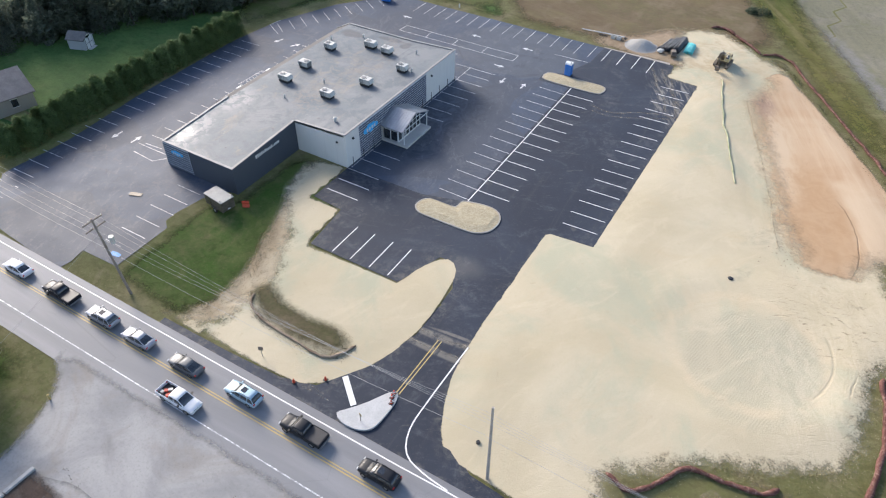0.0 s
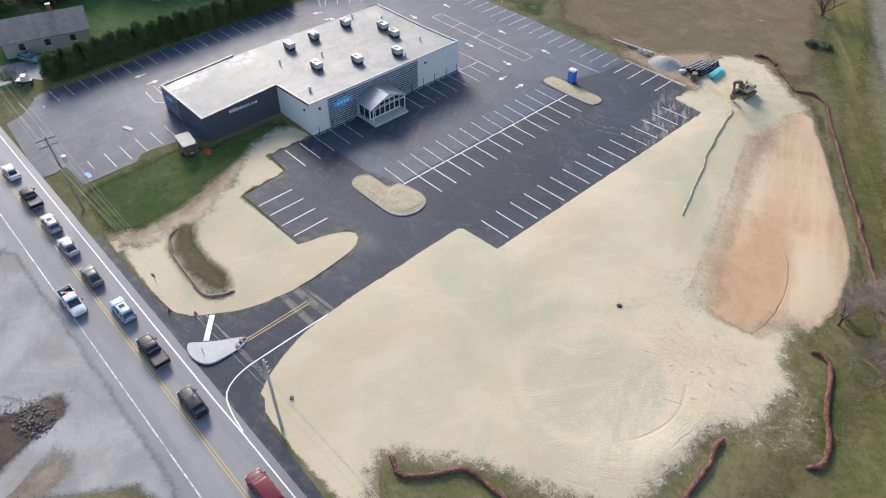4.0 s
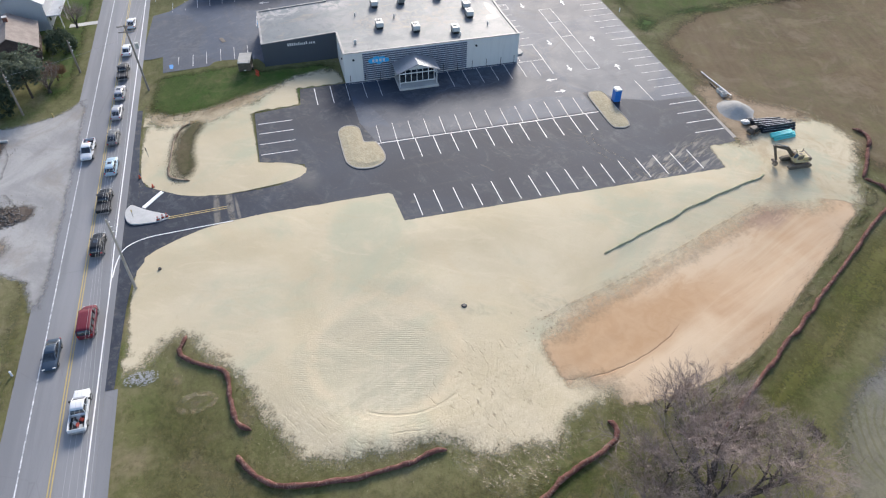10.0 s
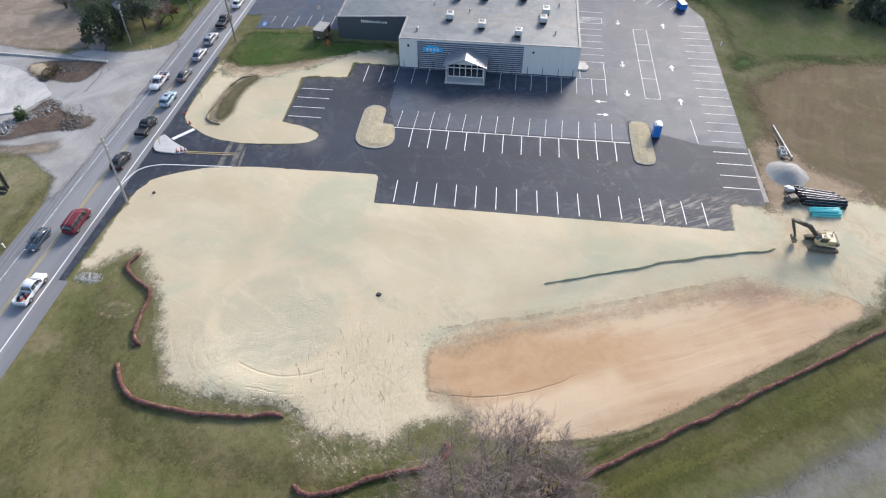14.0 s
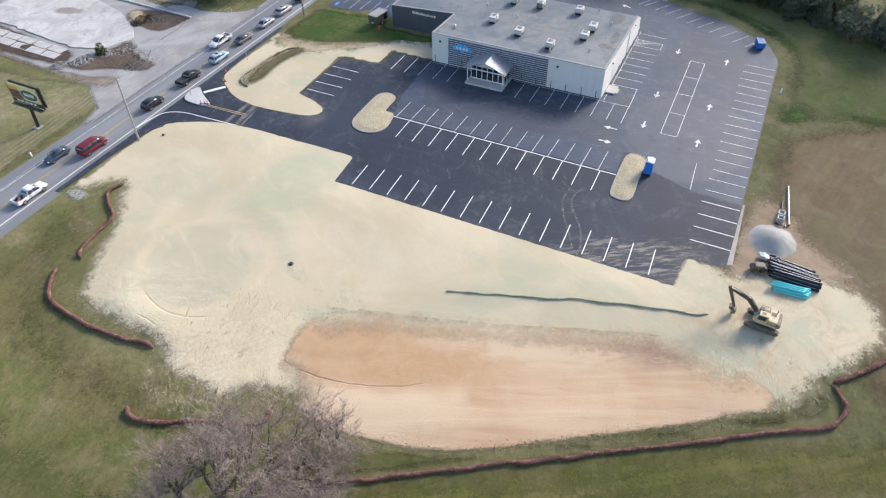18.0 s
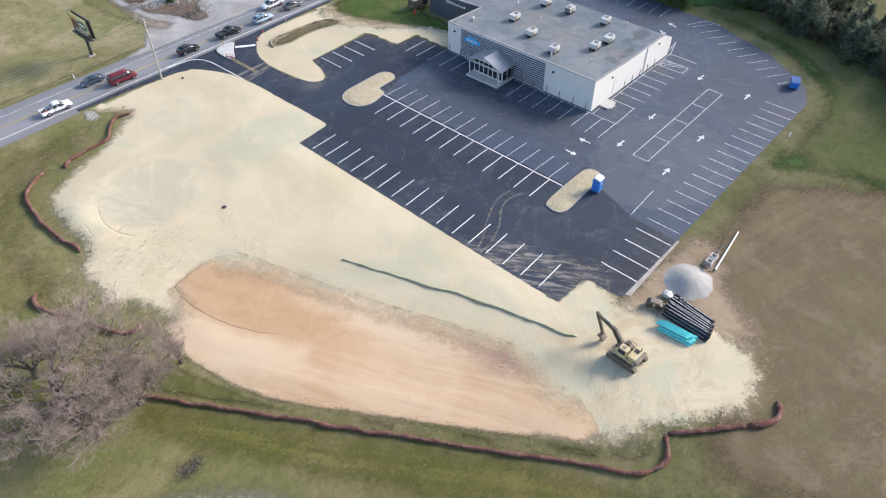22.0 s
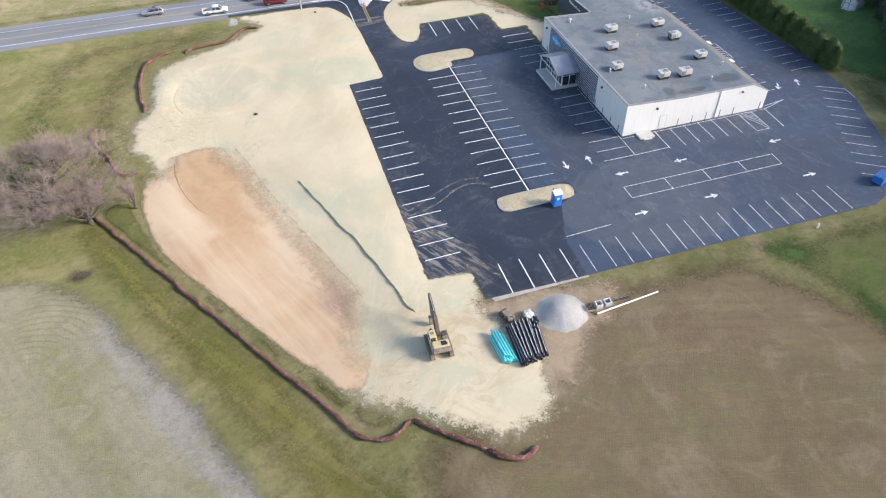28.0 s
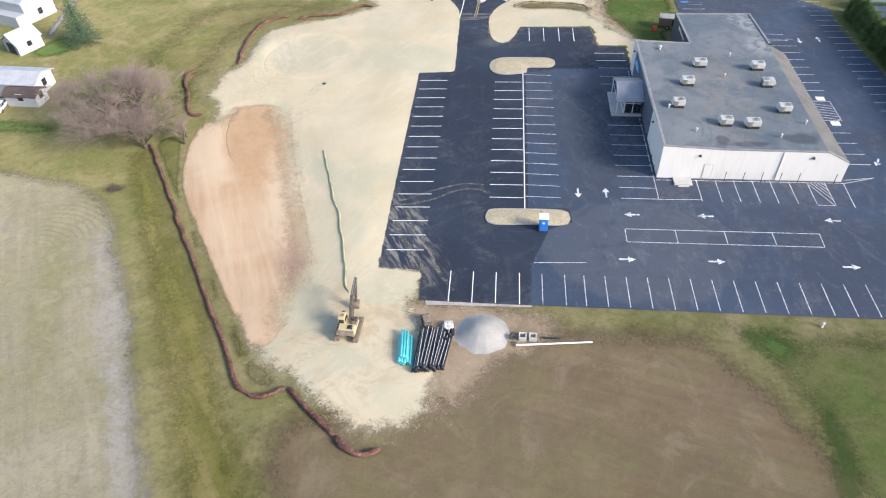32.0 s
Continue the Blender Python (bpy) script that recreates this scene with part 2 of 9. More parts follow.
def make_road():
    m = NT("road_asphalt", 0.64, 0, 0.42)
    big = m.step(m.noise(0.2, 5, 0.6, 0.2, (0.12, 1.6, 1)), 0.35, 0.7)
    c = m.mix(big, (0.168, 0.172, 0.182), (0.232, 0.233, 0.240))
    tar = m.step(m.noise(0.22, 5, 0.6, 0.1, (0.06, 3.2, 1)), 0.6, 0.75)
    c = m.mix(m.math("MULTIPLY", tar, 0.4), c, (0.095, 0.096, 0.1))
    crack = m.step(m.cells(0.2, (0.4, 1.2, 1)), 0.005, 0.0)
    c = m.mix(m.math("MULTIPLY", crack, 0.18), c, (0.06, 0.06, 0.065))
    g = m.noise(10, 4, 0.7)
    c = m.mix(m.step(g, 0.45, 0.8, 0, 0.25), c, (0.08, 0.08, 0.085))
    return m.colour(c).bump(g, 0.3, 0.02).m


def make_straw():
    m = NT("straw_mulch", 0.92, 0, 0.12)
    big = m.step(m.noise(0.05, 5, 0.6, 0.6), 0.34, 0.68)
    c = m.mix(big, (0.468, 0.400, 0.270), (0.555, 0.484, 0.346))
    green = m.step(m.noise(0.07, 6, 0.62, 0.9, (1.2, 0.8, 1, 30)), 0.46, 0.68)
    c = m.mix(m.math("MULTIPLY", green, 0.75), c, (0.398, 0.398, 0.288))
    tan = m.step(m.noise(0.13, 6, 0.66, 0.8, (0.8, 1.4, 1, 60)), 0.52, 0.72)
    c = m.mix(m.math("MULTIPLY", tan, 0.45), c, (0.50, 0.405, 0.262))
    # the seeded basin: netted in fine ripples, greyer
    basin = m.spot(6.8, 53.6, 6.9, 8.3, -8, 0.22, 0.35)
    patch = m.step(m.noise(0.20, 6, 0.66, 0.8), 0.38, 0.62)
    net = m.step(m.wave(1.15, 3.4, 14), 0.30, 0.8)
    c = m.mix(m.math("MULTIPLY", basin, 0.55), c, (0.41, 0.375, 0.275))
    net = m.math("MULTIPLY", m.math("MULTIPLY", basin, patch), net)
    c = m.mix(m.math("MULTIPLY", net, 0.26), c, (0.27, 0.25, 0.18))
    # rings and ruts that the tracks left on the bank round the basin
    d = m.math("ADD", m.ring(5.0, 57.0, 10.0, 10.0), m.math("MULTIPLY", m.math("SUBTRACT", m.noise(0.12, 6, 0.68, 0.6), 0.5), 0.34))
    rut = m.step(m.math("SINE", m.math("MULTIPLY", d, 64.0)), 0.55, 1.0)
    rut2 = m.step(m.math("SINE", m.math("MULTIPLY", d, 151.0)), 0.5, 1.0)
    rut = m.math("MAXIMUM", rut, m.math("MULTIPLY", rut2, 0.5))
    side = m.math("MAXIMUM", m.spot(14.5, 53.0, 6.5, 12.5, 14, 0.5, 0.4), m.math("MULTIPLY", m.spot(15.0, 67.5, 7.5, 7.5, 10, 0.8, 0.5), 0.7))
    band = m.math("MULTIPLY", m.step(d, 0.98, 1.04), m.math("MULTIPLY", side, m.step(m.noise(0.22, 7, 0.74, 1.2), 0.44, 0.68)))
    rut = m.math("MULTIPLY", rut, band)
    # sunlit side of the bank, brightened in the colour
    c = m.mix(m.math("MULTIPLY", m.math("MULTIPLY", side, 0.32), m.step(m.noise(0.45, 6, 0.7, 1.0, (1.5, 0.5, 1, 20)), 0.40, 0.62)), c, (0.64, 0.565, 0.42))
    # shading in the ruts, darkened into the colour
    c = m.mix(m.math("MULTIPLY", rut, 0.40), c, (0.32, 0.26, 0.17))
    cut = m.math("MULTIPLY", m.step(m.math("ABSOLUTE", m.math("SUBTRACT", m.ring(5.0, 57.0, 8.9, 8.9), m.math("ADD", 1.0, m.math("MULTIPLY", m.math("SUBTRACT", m.noise(0.5, 4), 0.5), 0.06)))), 0.022, 0.004), m.spot(13.8, 57.5, 2.4, 5.2, -6, 0.4, 0.2))
    c = m.mix(m.math("MULTIPLY", cut, 0.26), c, (0.24, 0.20, 0.135))
    rimline = m.math("MULTIPLY", m.step(m.math("ABSOLUTE", m.math("SUBTRACT", m.ring(5.6, 55.4, 8.0, 8.0), 1.0)), 0.14, 0.02), m.step(m.noise(0.3, 5, 0.65), 0.36, 0.56))
    c = m.mix(m.math("MULTIPLY", rimline, 0.4), c, (0.60, 0.49, 0.335))
    # damp blotches in the straw
    damp_shade = m.math("MAXIMUM", m.math("MAXIMUM", m.spot(2.3, 66.8, 1.9, 0.9, 60, 0.9, 0.9), m.math("MULTIPLY", m.spot(4.2, 78.0, 0.9, 3.6, 12, 0.8, 0.9), 1.0)), m.math("MAXIMUM", m.spot(3.6, 76.0, 3.8, 1.5, 58, 1.2, 0.9), m.math("MULTIPLY", m.spot(-8.5, 112, 4, 3, 80, 1.3, 0.9), 0.6)))
    c = m.mix(m.math("MULTIPLY", m.math("MULTIPLY", damp_shade, m.step(m.noise(0.4, 6, 0.7, 1.2, (1, 1.8, 1, 40)), 0.4, 0.62)), 0.4), c, (0.27, 0.25, 0.19))
    skirt = m.math("MULTIPLY", m.spot(-1.0, 91.0, 2.6, 19.0, 19, 1.2, 0.9), m.step(m.noise(0.3, 6, 0.7, 1.0, (2.0, 0.5, 1, 19)), 0.38, 0.62))
    c = m.mix(m.math("MULTIPLY", skirt, 0.3), c, (0.335, 0.295, 0.215))
    trod = m.math("MULTIPLY", m.spot(-14.0, 119.0, 8.5, 10.0, 0, 0.9, 0.7), m.step(m.noise(0.28, 6, 0.7, 1.2), 0.40, 0.58))
    c = m.mix(m.math("MULTIPLY", trod, 0.65), c, m.mix(m.step(m.noise(0.16, 4), 0.42, 0.58), (0.40, 0.31, 0.20), (0.40, 0.40, 0.295)))
    # scratches and clods where the machines turned
    turned = m.math("MAXIMUM", m.spot(12.0, 64.5, 5.6, 6.2, 20, 0.9, 0.8), m.math("MAXIMUM", m.math("MULTIPLY", m.spot(-7.0, 119.0, 6.0, 6.0, 0, 1.2, 0.9), 0.6), m.math("MULTIPLY", m.spot(19.0, 58.0, 3.0, 14.0, -4, 1.0, 0.8), 0.6)))
    claw = m.math("MULTIPLY", turned, m.step(m.noise(1.3, 4, 0.6, 1.4, (0.55, 2.2, 1, 20)), 0.60, 0.66))
    c = m.mix(m.math("MULTIPLY", claw, 0.6), c, (0.25, 0.19, 0.125))
    sweep = m.step(m.noise(0.18, 6, 0.68, 1.6, (0.6, 1.7, 1, 65)), 0.5, 0.7)
    c = m.mix(m.math("MULTIPLY", sweep, 0.3), c, (0.63, 0.545, 0.39))
    thin = m.step(m.noise(0.55, 7, 0.74, 1.2), 0.60, 0.74)
    c = m.mix(m.math("MULTIPLY", thin, 0.4), c, (0.37, 0.285, 0.185))
    fib = m.noise(2.6, 7, 0.78, 1.8, (1, 2.0, 1, 25))
    c = m.mix(m.step(fib, 0.46, 0.72, 0, 0.22), c, (0.345, 0.285, 0.185))
    c = m.mix(m.step(m.noise(14, 3, 0.7), 0.54, 0.70, 0, 0.16), c, (0.68, 0.62, 0.48))
    h = m.math("ADD", m.math("ADD", m.math("MULTIPLY", fib, 0.6), m.math("MULTIPLY", net, -0.13)), m.math("ADD", m.math("MULTIPLY", rut, -0.6), m.math("ADD", m.math("MULTIPLY", claw, -0.8), m.math("MULTIPLY", cut, -0.4))))
    m.colour(c).bump(h, 0.8, 0.09)
    return m.ragged(3.0, 0.8, 1.1, 0.75).m


def make_soil():
    m = NT("bare_soil", 0.92, 0, 0.15)
    big = m.step(m.noise(0.08, 6, 0.62, 0.8), 0.35, 0.68)
    c = m.mix(big, (0.42, 0.275, 0.163), (0.48, 0.345, 0.222))
    lane = m.step(m.noise(0.2, 6, 0.65, 0.25, (1.7, 0.13, 1, 20)), 0.42, 0.66)
    c = m.mix(m.math("MULTIPLY", lane, 0.6), c, (0.545, 0.410, 0.278))
    core = m.spot(8.0, 83.0, 4.6, 12.5, 19, 0.8, 0.4)
    c = m.mix(m.math("MULTIPLY", core, 0.8), c, m.mix(m.step(m.noise(0.5, 6, 0.7, 1.0), 0.35, 0.65), (0.385, 0.24, 0.13), (0.43, 0.285, 0.165)))
    # the cut bank round the pit, with its crease's shade painted dark
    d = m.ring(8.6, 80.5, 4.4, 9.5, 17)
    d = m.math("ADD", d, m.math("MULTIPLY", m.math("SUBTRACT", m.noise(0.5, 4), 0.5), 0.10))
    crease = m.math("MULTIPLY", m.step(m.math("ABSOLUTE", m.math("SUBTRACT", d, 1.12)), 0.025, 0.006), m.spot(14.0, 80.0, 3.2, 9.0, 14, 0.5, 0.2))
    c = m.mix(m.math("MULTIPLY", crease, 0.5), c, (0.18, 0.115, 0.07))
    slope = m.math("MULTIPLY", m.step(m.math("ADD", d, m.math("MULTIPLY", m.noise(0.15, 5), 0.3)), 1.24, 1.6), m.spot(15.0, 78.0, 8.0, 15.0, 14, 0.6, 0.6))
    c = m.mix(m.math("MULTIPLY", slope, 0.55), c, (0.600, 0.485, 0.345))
    band = m.math("MULTIPLY", m.spot(0.3, 97.5, 2.8, 13.0, 19, 0.9, 0.8), m.step(m.noise(0.4, 6, 0.7, 0.8, (1.5, 0.4, 1, 20)), 0.30, 0.58))
    c = m.mix(m.math("MULTIPLY", band, 0.6), c, (0.575, 0.460, 0.325))
    dark = m.math("MULTIPLY", m.spot(-4.6, 108.9, 2.5, 4.4, 24, 1.0, 1.2), m.step(m.noise(0.8, 6, 0.7, 1.2, (1.6, 0.6, 1, 30)), 0.26, 0.52))
    c = m.mix(m.math("MULTIPLY", dark, 0.85), c, (0.275, 0.180, 0.135))
    rut = m.math("MULTIPLY", m.step(m.noise(0.8, 6, 0.7, 0.3, (1.9, 0.08, 1, 20)), 0.58, 0.7), m.step(core, 0.6, 0.0))
    c = m.mix(m.math("MULTIPLY", rut, 0.22), c, (0.33, 0.22, 0.14))
    # straw drifted over the rim in streaks, and dozer passes along the bank
    drift = m.math("MULTIPLY", m.step(m.attr("edge"), 5.5, 0.5), m.step(m.noise(0.45, 6, 0.7, 0.7, (1.8, 0.3, 1, 24)), 0.44, 0.6))
    c = m.mix(m.math("MULTIPLY", drift, 0.6), c, (0.53, 0.45, 0.31))
    blade = m.math("MULTIPLY", m.step(m.noise(0.5, 5, 0.6, 0.2, (2.4, 0.06, 1, 27)), 0.5, 0.62), m.step(core, 0.7, 0.1))
    c = m.mix(m.math("MULTIPLY", blade, 0.17), c, (0.60, 0.50, 0.355))
    clod = m.math("MULTIPLY", m.step(m.noise(1.6, 5, 0.7, 0.8), 0.62, 0.7), m.step(m.noise(0.15, 4, 0.6), 0.45, 0.6))
    c = m.mix(m.math("MULTIPLY", clod, 0.35), c, (0.27, 0.18, 0.115))
    g = m.noise(4, 7, 0.78)
    c = m.mix(m.step(g, 0.5, 0.75, 0, 0.1), c, (0.30, 0.20, 0.125))
    h = m.math("ADD", g, m.math("ADD", m.math("MULTIPLY", crease, -2.5), m.math("MULTIPLY", rut, -0.35)))
    m.colour(c).bump(h, 0.4, 0.08)
    return m.ragged(5.0, 0.35, 0.8, 0.9).m


def make_grass(name, a, b, dry, rag=0.0, dryness=0.5, stripe=None, clump=0.5, lush=None, streak=0.3):
    m = NT(name, 0.95, 0, 0.1)
    big = m.step(m.noise(0.06, 5, 0.6, 0.6), 0.36, 0.66)
    c = m.mix(big, a, b)
    d = m.step(m.noise(0.11, 6, 0.65, 0.9), 0.62 - 0.2 * dryness, 0.8 - 0.15 * dryness)
    c = m.mix(m.math("MULTIPLY", d, 0.8), c, dry)
    if lush:
        k = m.math("MULTIPLY", m.step(m.noise(0.045, 6, 0.66, 0.8), 0.48, 0.62), m.step(m.noise(0.5, 6, 0.7, 0.8), 0.35, 0.6))
        c = m.mix(m.math("MULTIPLY", k, 0.7), c, lush)
    if stripe:
        s = m.step(m.noise(0.35, 4, 0.6, 0.2, (1.8, 0.07, 1, stripe)), 0.42, 0.66)
        c = m.mix(m.math("MULTIPLY", s, streak), c, tuple(0.62 * x for x in a))
        s = m.step(m.noise(0.28, 5, 0.62, 0.3, (2.1, 0.10, 1, stripe + 3)), 0.50, 0.68)
        c = m.mix(m.math("MULTIPLY", s, streak), c, tuple(1.25 * x for x in dry))
    if clump < 0.2:
        for sc, lo, k, tone in ((0.045, 0.48, 0.5, (0.130, 0.101, 0.064)), (0.075, 0.52, 0.45, (0.150, 0.128, 0.066)), (0.16, 0.5, 0.45, (0.235, 0.184, 0.128)), (0.3, 0.54, 0.4, (0.146, 0.114, 0.068)), (0.55, 0.56, 0.4, (0.17, 0.157, 0.07))):
            c = m.mix(m.step(m.noise(sc, 7, 0.7, 1.0), lo, lo + 0.14, 0, k), c, tone)
    if dryness > 1.2:
        for x, y, rx, ry, turn in ((14.6, 117.0, 3.0, 20.0, 28), (6.0, 134.0, 2.6, 12.0, 29), (44.0, 104.0, 7.0, 2.2, 10)):
            c = m.mix(m.math("MULTIPLY", m.spot(x, y, rx, ry, turn, 0.5, 0.9), 0.75), c, (0.272, 0.258, 0.242))
        green = m.math("MULTIPLY", m.spot(24.4, 115.5, 2.0, 13.0, 21, 0.9, 1.0), m.step(m.noise(0.35, 6, 0.7, 1.0), 0.36, 0.58))
        c = m.mix(m.math("MULTIPLY", green, 0.7), c, (0.165, 0.165, 0.072))
        row = m.step(m.math("SINE", m.math("MULTIPLY", m.math("ADD", m.ring(30.5, 108.5, 1, 1), m.math("MULTIPLY", m.noise(0.3, 4), 1.2)), 7.2)), 0.2, 0.9)
        c = m.mix(m.math("MULTIPLY", m.math("MULTIPLY", row, 0.55), m.spot(27.8, 100.0, 4.2, 6.8, -20, 0.7, 0.6)), c, (0.160, 0.150, 0.068))
        vein = m.math("MULTIPLY", m.step(m.noise(0.09, 6, 0.7, 1.8), 0.52, 0.60), m.step(m.noise(0.7, 6, 0.72, 1.0), 0.36, 0.6))
        c = m.mix(m.math("MULTIPLY", vein, 0.5), c, (0.175, 0.175, 0.080))
    tuft = m.noise(1.4, 6, 0.75, 0.7)
    c = m.mix(m.step(m.noise(0.4, 7, 0.72, 0.9, (1, 1.7, 1, 20)), 0.46, 0.68, 0, clump), c, tuple(0.62 * x for x in a))
    c = m.mix(m.step(tuft, 0.44, 0.66, 0, 0.36 if clump > 0.2 else 0.16), c, tuple(0.5 * x for x in a))
    c = m.mix(m.step(m.noise(0.2, 7, 0.7, 0.5), 0.48, 0.68, 0, 0.3), c, tuple(1.25 * x for x in dry))
    c = m.mix(m.step(m.noise(2.6, 6, 0.78, 0.6), 0.54, 0.66, 0, 0.28 if clump > 0.2 else 0.14), c, tuple(1.35 * x for x in dry))
    g = m.noise(7, 5, 0.75)
    c = m.mix(m.step(g, 0.5, 0.7, 0, 0.2 if clump > 0.2 else 0.1), c, tuple(1.45 * x for x in b))
    m.colour(c).bump(m.math("ADD", g, m.math("MULTIPLY", tuft, 0.5)), 0.7, 0.09)
    m.b.inputs["Diffuse Roughness"].default_value = 0.15 if clump < 0.2 else 0.55
    return (m.ragged(rag, 0.35, 0.8, 1.0) if rag else m).m


def make_roof():
    m = NT("roof_membrane", 0.62, 0, 0.46)
    big = m.step(m.noise(0.11, 6, 0.62, 0.8), 0.36, 0.66)
    c = m.mix(big, (0.100, 0.124, 0.142), (0.162, 0.174, 0.182))
    c = m.mix(m.step(m.noise(0.22, 6, 0.7, 1.0), 0.46, 0.62, 0, 0.6), c, (0.064, 0.087, 0.108))
    c = m.mix(m.step(m.noise(0.9, 6, 0.72, 1.0), 0.55, 0.7, 0, 0.3), c, (0.20, 0.195, 0.185))
    rust = m.step(m.noise(0.32, 6, 0.7, 0.6, (1, 0.5, 1)), 0.58, 0.74)
    c = m.mix(m.math("MULTIPLY", rust, 0.6), c, (0.235, 0.19, 0.14))
    fleck = m.math("MULTIPLY", m.step(m.noise(2.2, 6, 0.78, 0.8), 0.58, 0.66), m.step(m.noise(0.25, 5, 0.65), 0.42, 0.6))
    c = m.mix(m.math("MULTIPLY", fleck, 0.45), c, (0.30, 0.285, 0.26))
    seam = m.math("PINGPONG", m.math("ADD", m.t.nodes.new("ShaderNodeSeparateXYZ").outputs[0], 0.0), 0.95)
    sp = [n for n in m.t.nodes if n.type == "SEPXYZ"][0]
    m.link(m.co, sp.inputs[0])
    c = m.mix(m.step(seam, 0.05, 0.0, 0, 0.3), c, (0.10, 0.10, 0.105))
    pud = m.step(m.noise(0.7, 5, 0.6, 0.6), 0.66, 0.69)
    wet = m.math("MAXIMUM", m.spot(-68.6, 86.4, 1.7, 1.1, 0, 0.7, 2.6), m.math("MAXIMUM", m.spot(-61.5, 88.0, 3.0, 0.5, 4, 0.6, 2.6), m.spot(-58.2, 87.2, 0.8, 1.2, 4, 0.6, 2.6)))
    wet = m.math("MAXIMUM", wet, m.math("MULTIPLY", pud, 0.8))
    c = m.mix(m.math("MULTIPLY", wet, 0.7), c, (0.040, 0.040, 0.046))
    # peeling at the wing's corner; farther patches paint wet sheen as pale colour
    peel_sheen = m.math("MAXIMUM", m.spot(-70.0, 50.5, 2.4, 4.5, 10, 0.9, 1.0), m.math("MAXIMUM", m.spot(-73.0, 66.0, 1.6, 9.0, 0, 1.0, 0.9), m.spot(-70.5, 60.0, 2.6, 3.0, 0, 1.2, 0.9)))
    c = m.mix(m.math("MULTIPLY", m.spot(-62.5, 74.0, 3.5, 6.0, 10, 1.2, 1.2), m.step(m.noise(0.5, 6, 0.7, 0.8), 0.45, 0.6, 0, 0.6)), c, (0.22, 0.195, 0.155))
    trail = m.math("MULTIPLY", m.math("MAXIMUM", m.spot(-59.5, 80.0, 2.4, 9.0, 6, 0.9, 1.2), m.spot(-61.0, 66.0, 3.2, 5.0, 0, 1.0, 1.2)), m.step(m.noise(0.7, 7, 0.74, 1.0), 0.46, 0.6))
    c = m.mix(m.math("MULTIPLY", trail, 0.5), c, (0.205, 0.175, 0.145))
    litter = m.math("MULTIPLY", m.step(m.noise(1.7, 3, 0.6, 0.6), 0.70, 0.73), m.step(m.noise(0.12, 4, 0.6), 0.42, 0.56))
    c = m.mix(m.math("MULTIPLY", litter, 0.8), c, (0.025, 0.027, 0.032))
    pale = m.math("MULTIPLY", peel_sheen, m.step(m.noise(0.8, 5, 0.7, 0.6), 0.46, 0.54))
    c = m.mix(m.math("MULTIPLY", pale, 0.6), c, (0.36, 0.35, 0.335))
    g = m.noise(4, 5, 0.7)
    c = m.mix(m.step(g, 0.45, 0.75, 0, 0.25), c, (0.09, 0.09, 0.09))
    m.colour(c).bump(g, 0.3, 0.02)
    m.put(m.b.inputs["Roughness"], m.math("SUBTRACT", m.step(g, 0.3, 0.7, 0.58, 0.64), m.math("ADD", m.math("MULTIPLY", wet, 0.1), m.math("MULTIPLY", m.spot(-70.4, 50.0, 1.5, 2.0, 10, 0.8, 0.9), 0.14))))
    return m.m


def make_wall(name, a, rough=0.6, streak=0.25):
    m = NT(name, rough)
    s = m.step(m.noise(0.9, 5, 0.65, 0.2, (2.2, 2.2, 0.22)), 0.45, 0.8)
    c = m.mix(m.math("MULTIPLY", s, streak), a, tuple(0.6 * x for x in a))
    g = m.noise(16, 3, 0.6)
    c = m.mix(m.step(g, 0.5, 0.8, 0, 0.18), c, tuple(0.75 * x for x in a))
    return m.colour(c).bump(g, 0.12, 0.01).m


def make_leaf(name, a, b, scale=2.0, thin=0.0):
    m = NT(name, 0.75, 0, 0.25)
    c = m.mix(m.island(), a, b)
    c = m.mix(m.step(m.noise(scale, 4, 0.6), 0.4, 0.7, 0, 0.6), c, tuple(0.5 * x for x in a))
    m.colour(c)
    if thin:
        # light that passes through the leaf
        tl, mx = m.t.nodes.new("ShaderNodeBsdfTranslucent"), m.t.nodes.new("ShaderNodeMixShader")
        m.link(c, tl.inputs["Color"])
        mx.inputs[0].default_value = thin
        m.link(m.b.outputs[0], mx.inputs[1])
        m.link(tl.outputs[0], mx.inputs[2])
        m.link(mx.outputs[0], m.t.nodes["Material Output"].inputs["Surface"])
    return m.m


def make_paint(name="road_paint_white", lo=0.58, hi=0.72, worn=0.55):
    m = NT(name, 0.6)
    w = m.step(m.noise(2.4, 6, 0.75, 0.5), lo, hi)
    return m.colour(m.mix(m.math("MULTIPLY", w, worn), (0.74, 0.74, 0.73) if worn < 0.6 else (0.68, 0.69, 0.70), (0.30, 0.30, 0.30) if worn < 0.6 else (0.13, 0.135, 0.145))).bump(m.noise(12, 3), 0.2, 0.01).m


def make_glass(name, tint, rough=0.05):
    m = NT(name, rough, 0, 0.7)
    m.b.inputs["Coat Weight"].default_value = 0.3
    return m.colour(m.mix(m.step(m.noise(1.5, 3), 0.4, 0.7), tint, tuple(1.6 * x for x in tint))).m


M = {}
M["old"], M["fresh"], M["road"] = make_asphalt_old(), make_asphalt_new(), make_road()
M["straw"], M["soil"], M["roof"] = make_straw(), make_soil(), make_roof()
M["grass"] = make_grass("meadow_grass", (0.150, 0.148, 0.058), (0.211, 0.195, 0.090), (0.280, 0.224, 0.134), 0, 0.5, None, 0.5, (0.106, 0.140, 0.036))
M["lawn"] = make_grass("lawn_grass", (0.064, 0.102, 0.023), (0.112, 0.145, 0.042), (0.180, 0.152, 0.076), 2.2, 0.5, None, 0.6, (0.052, 0.114, 0.018))
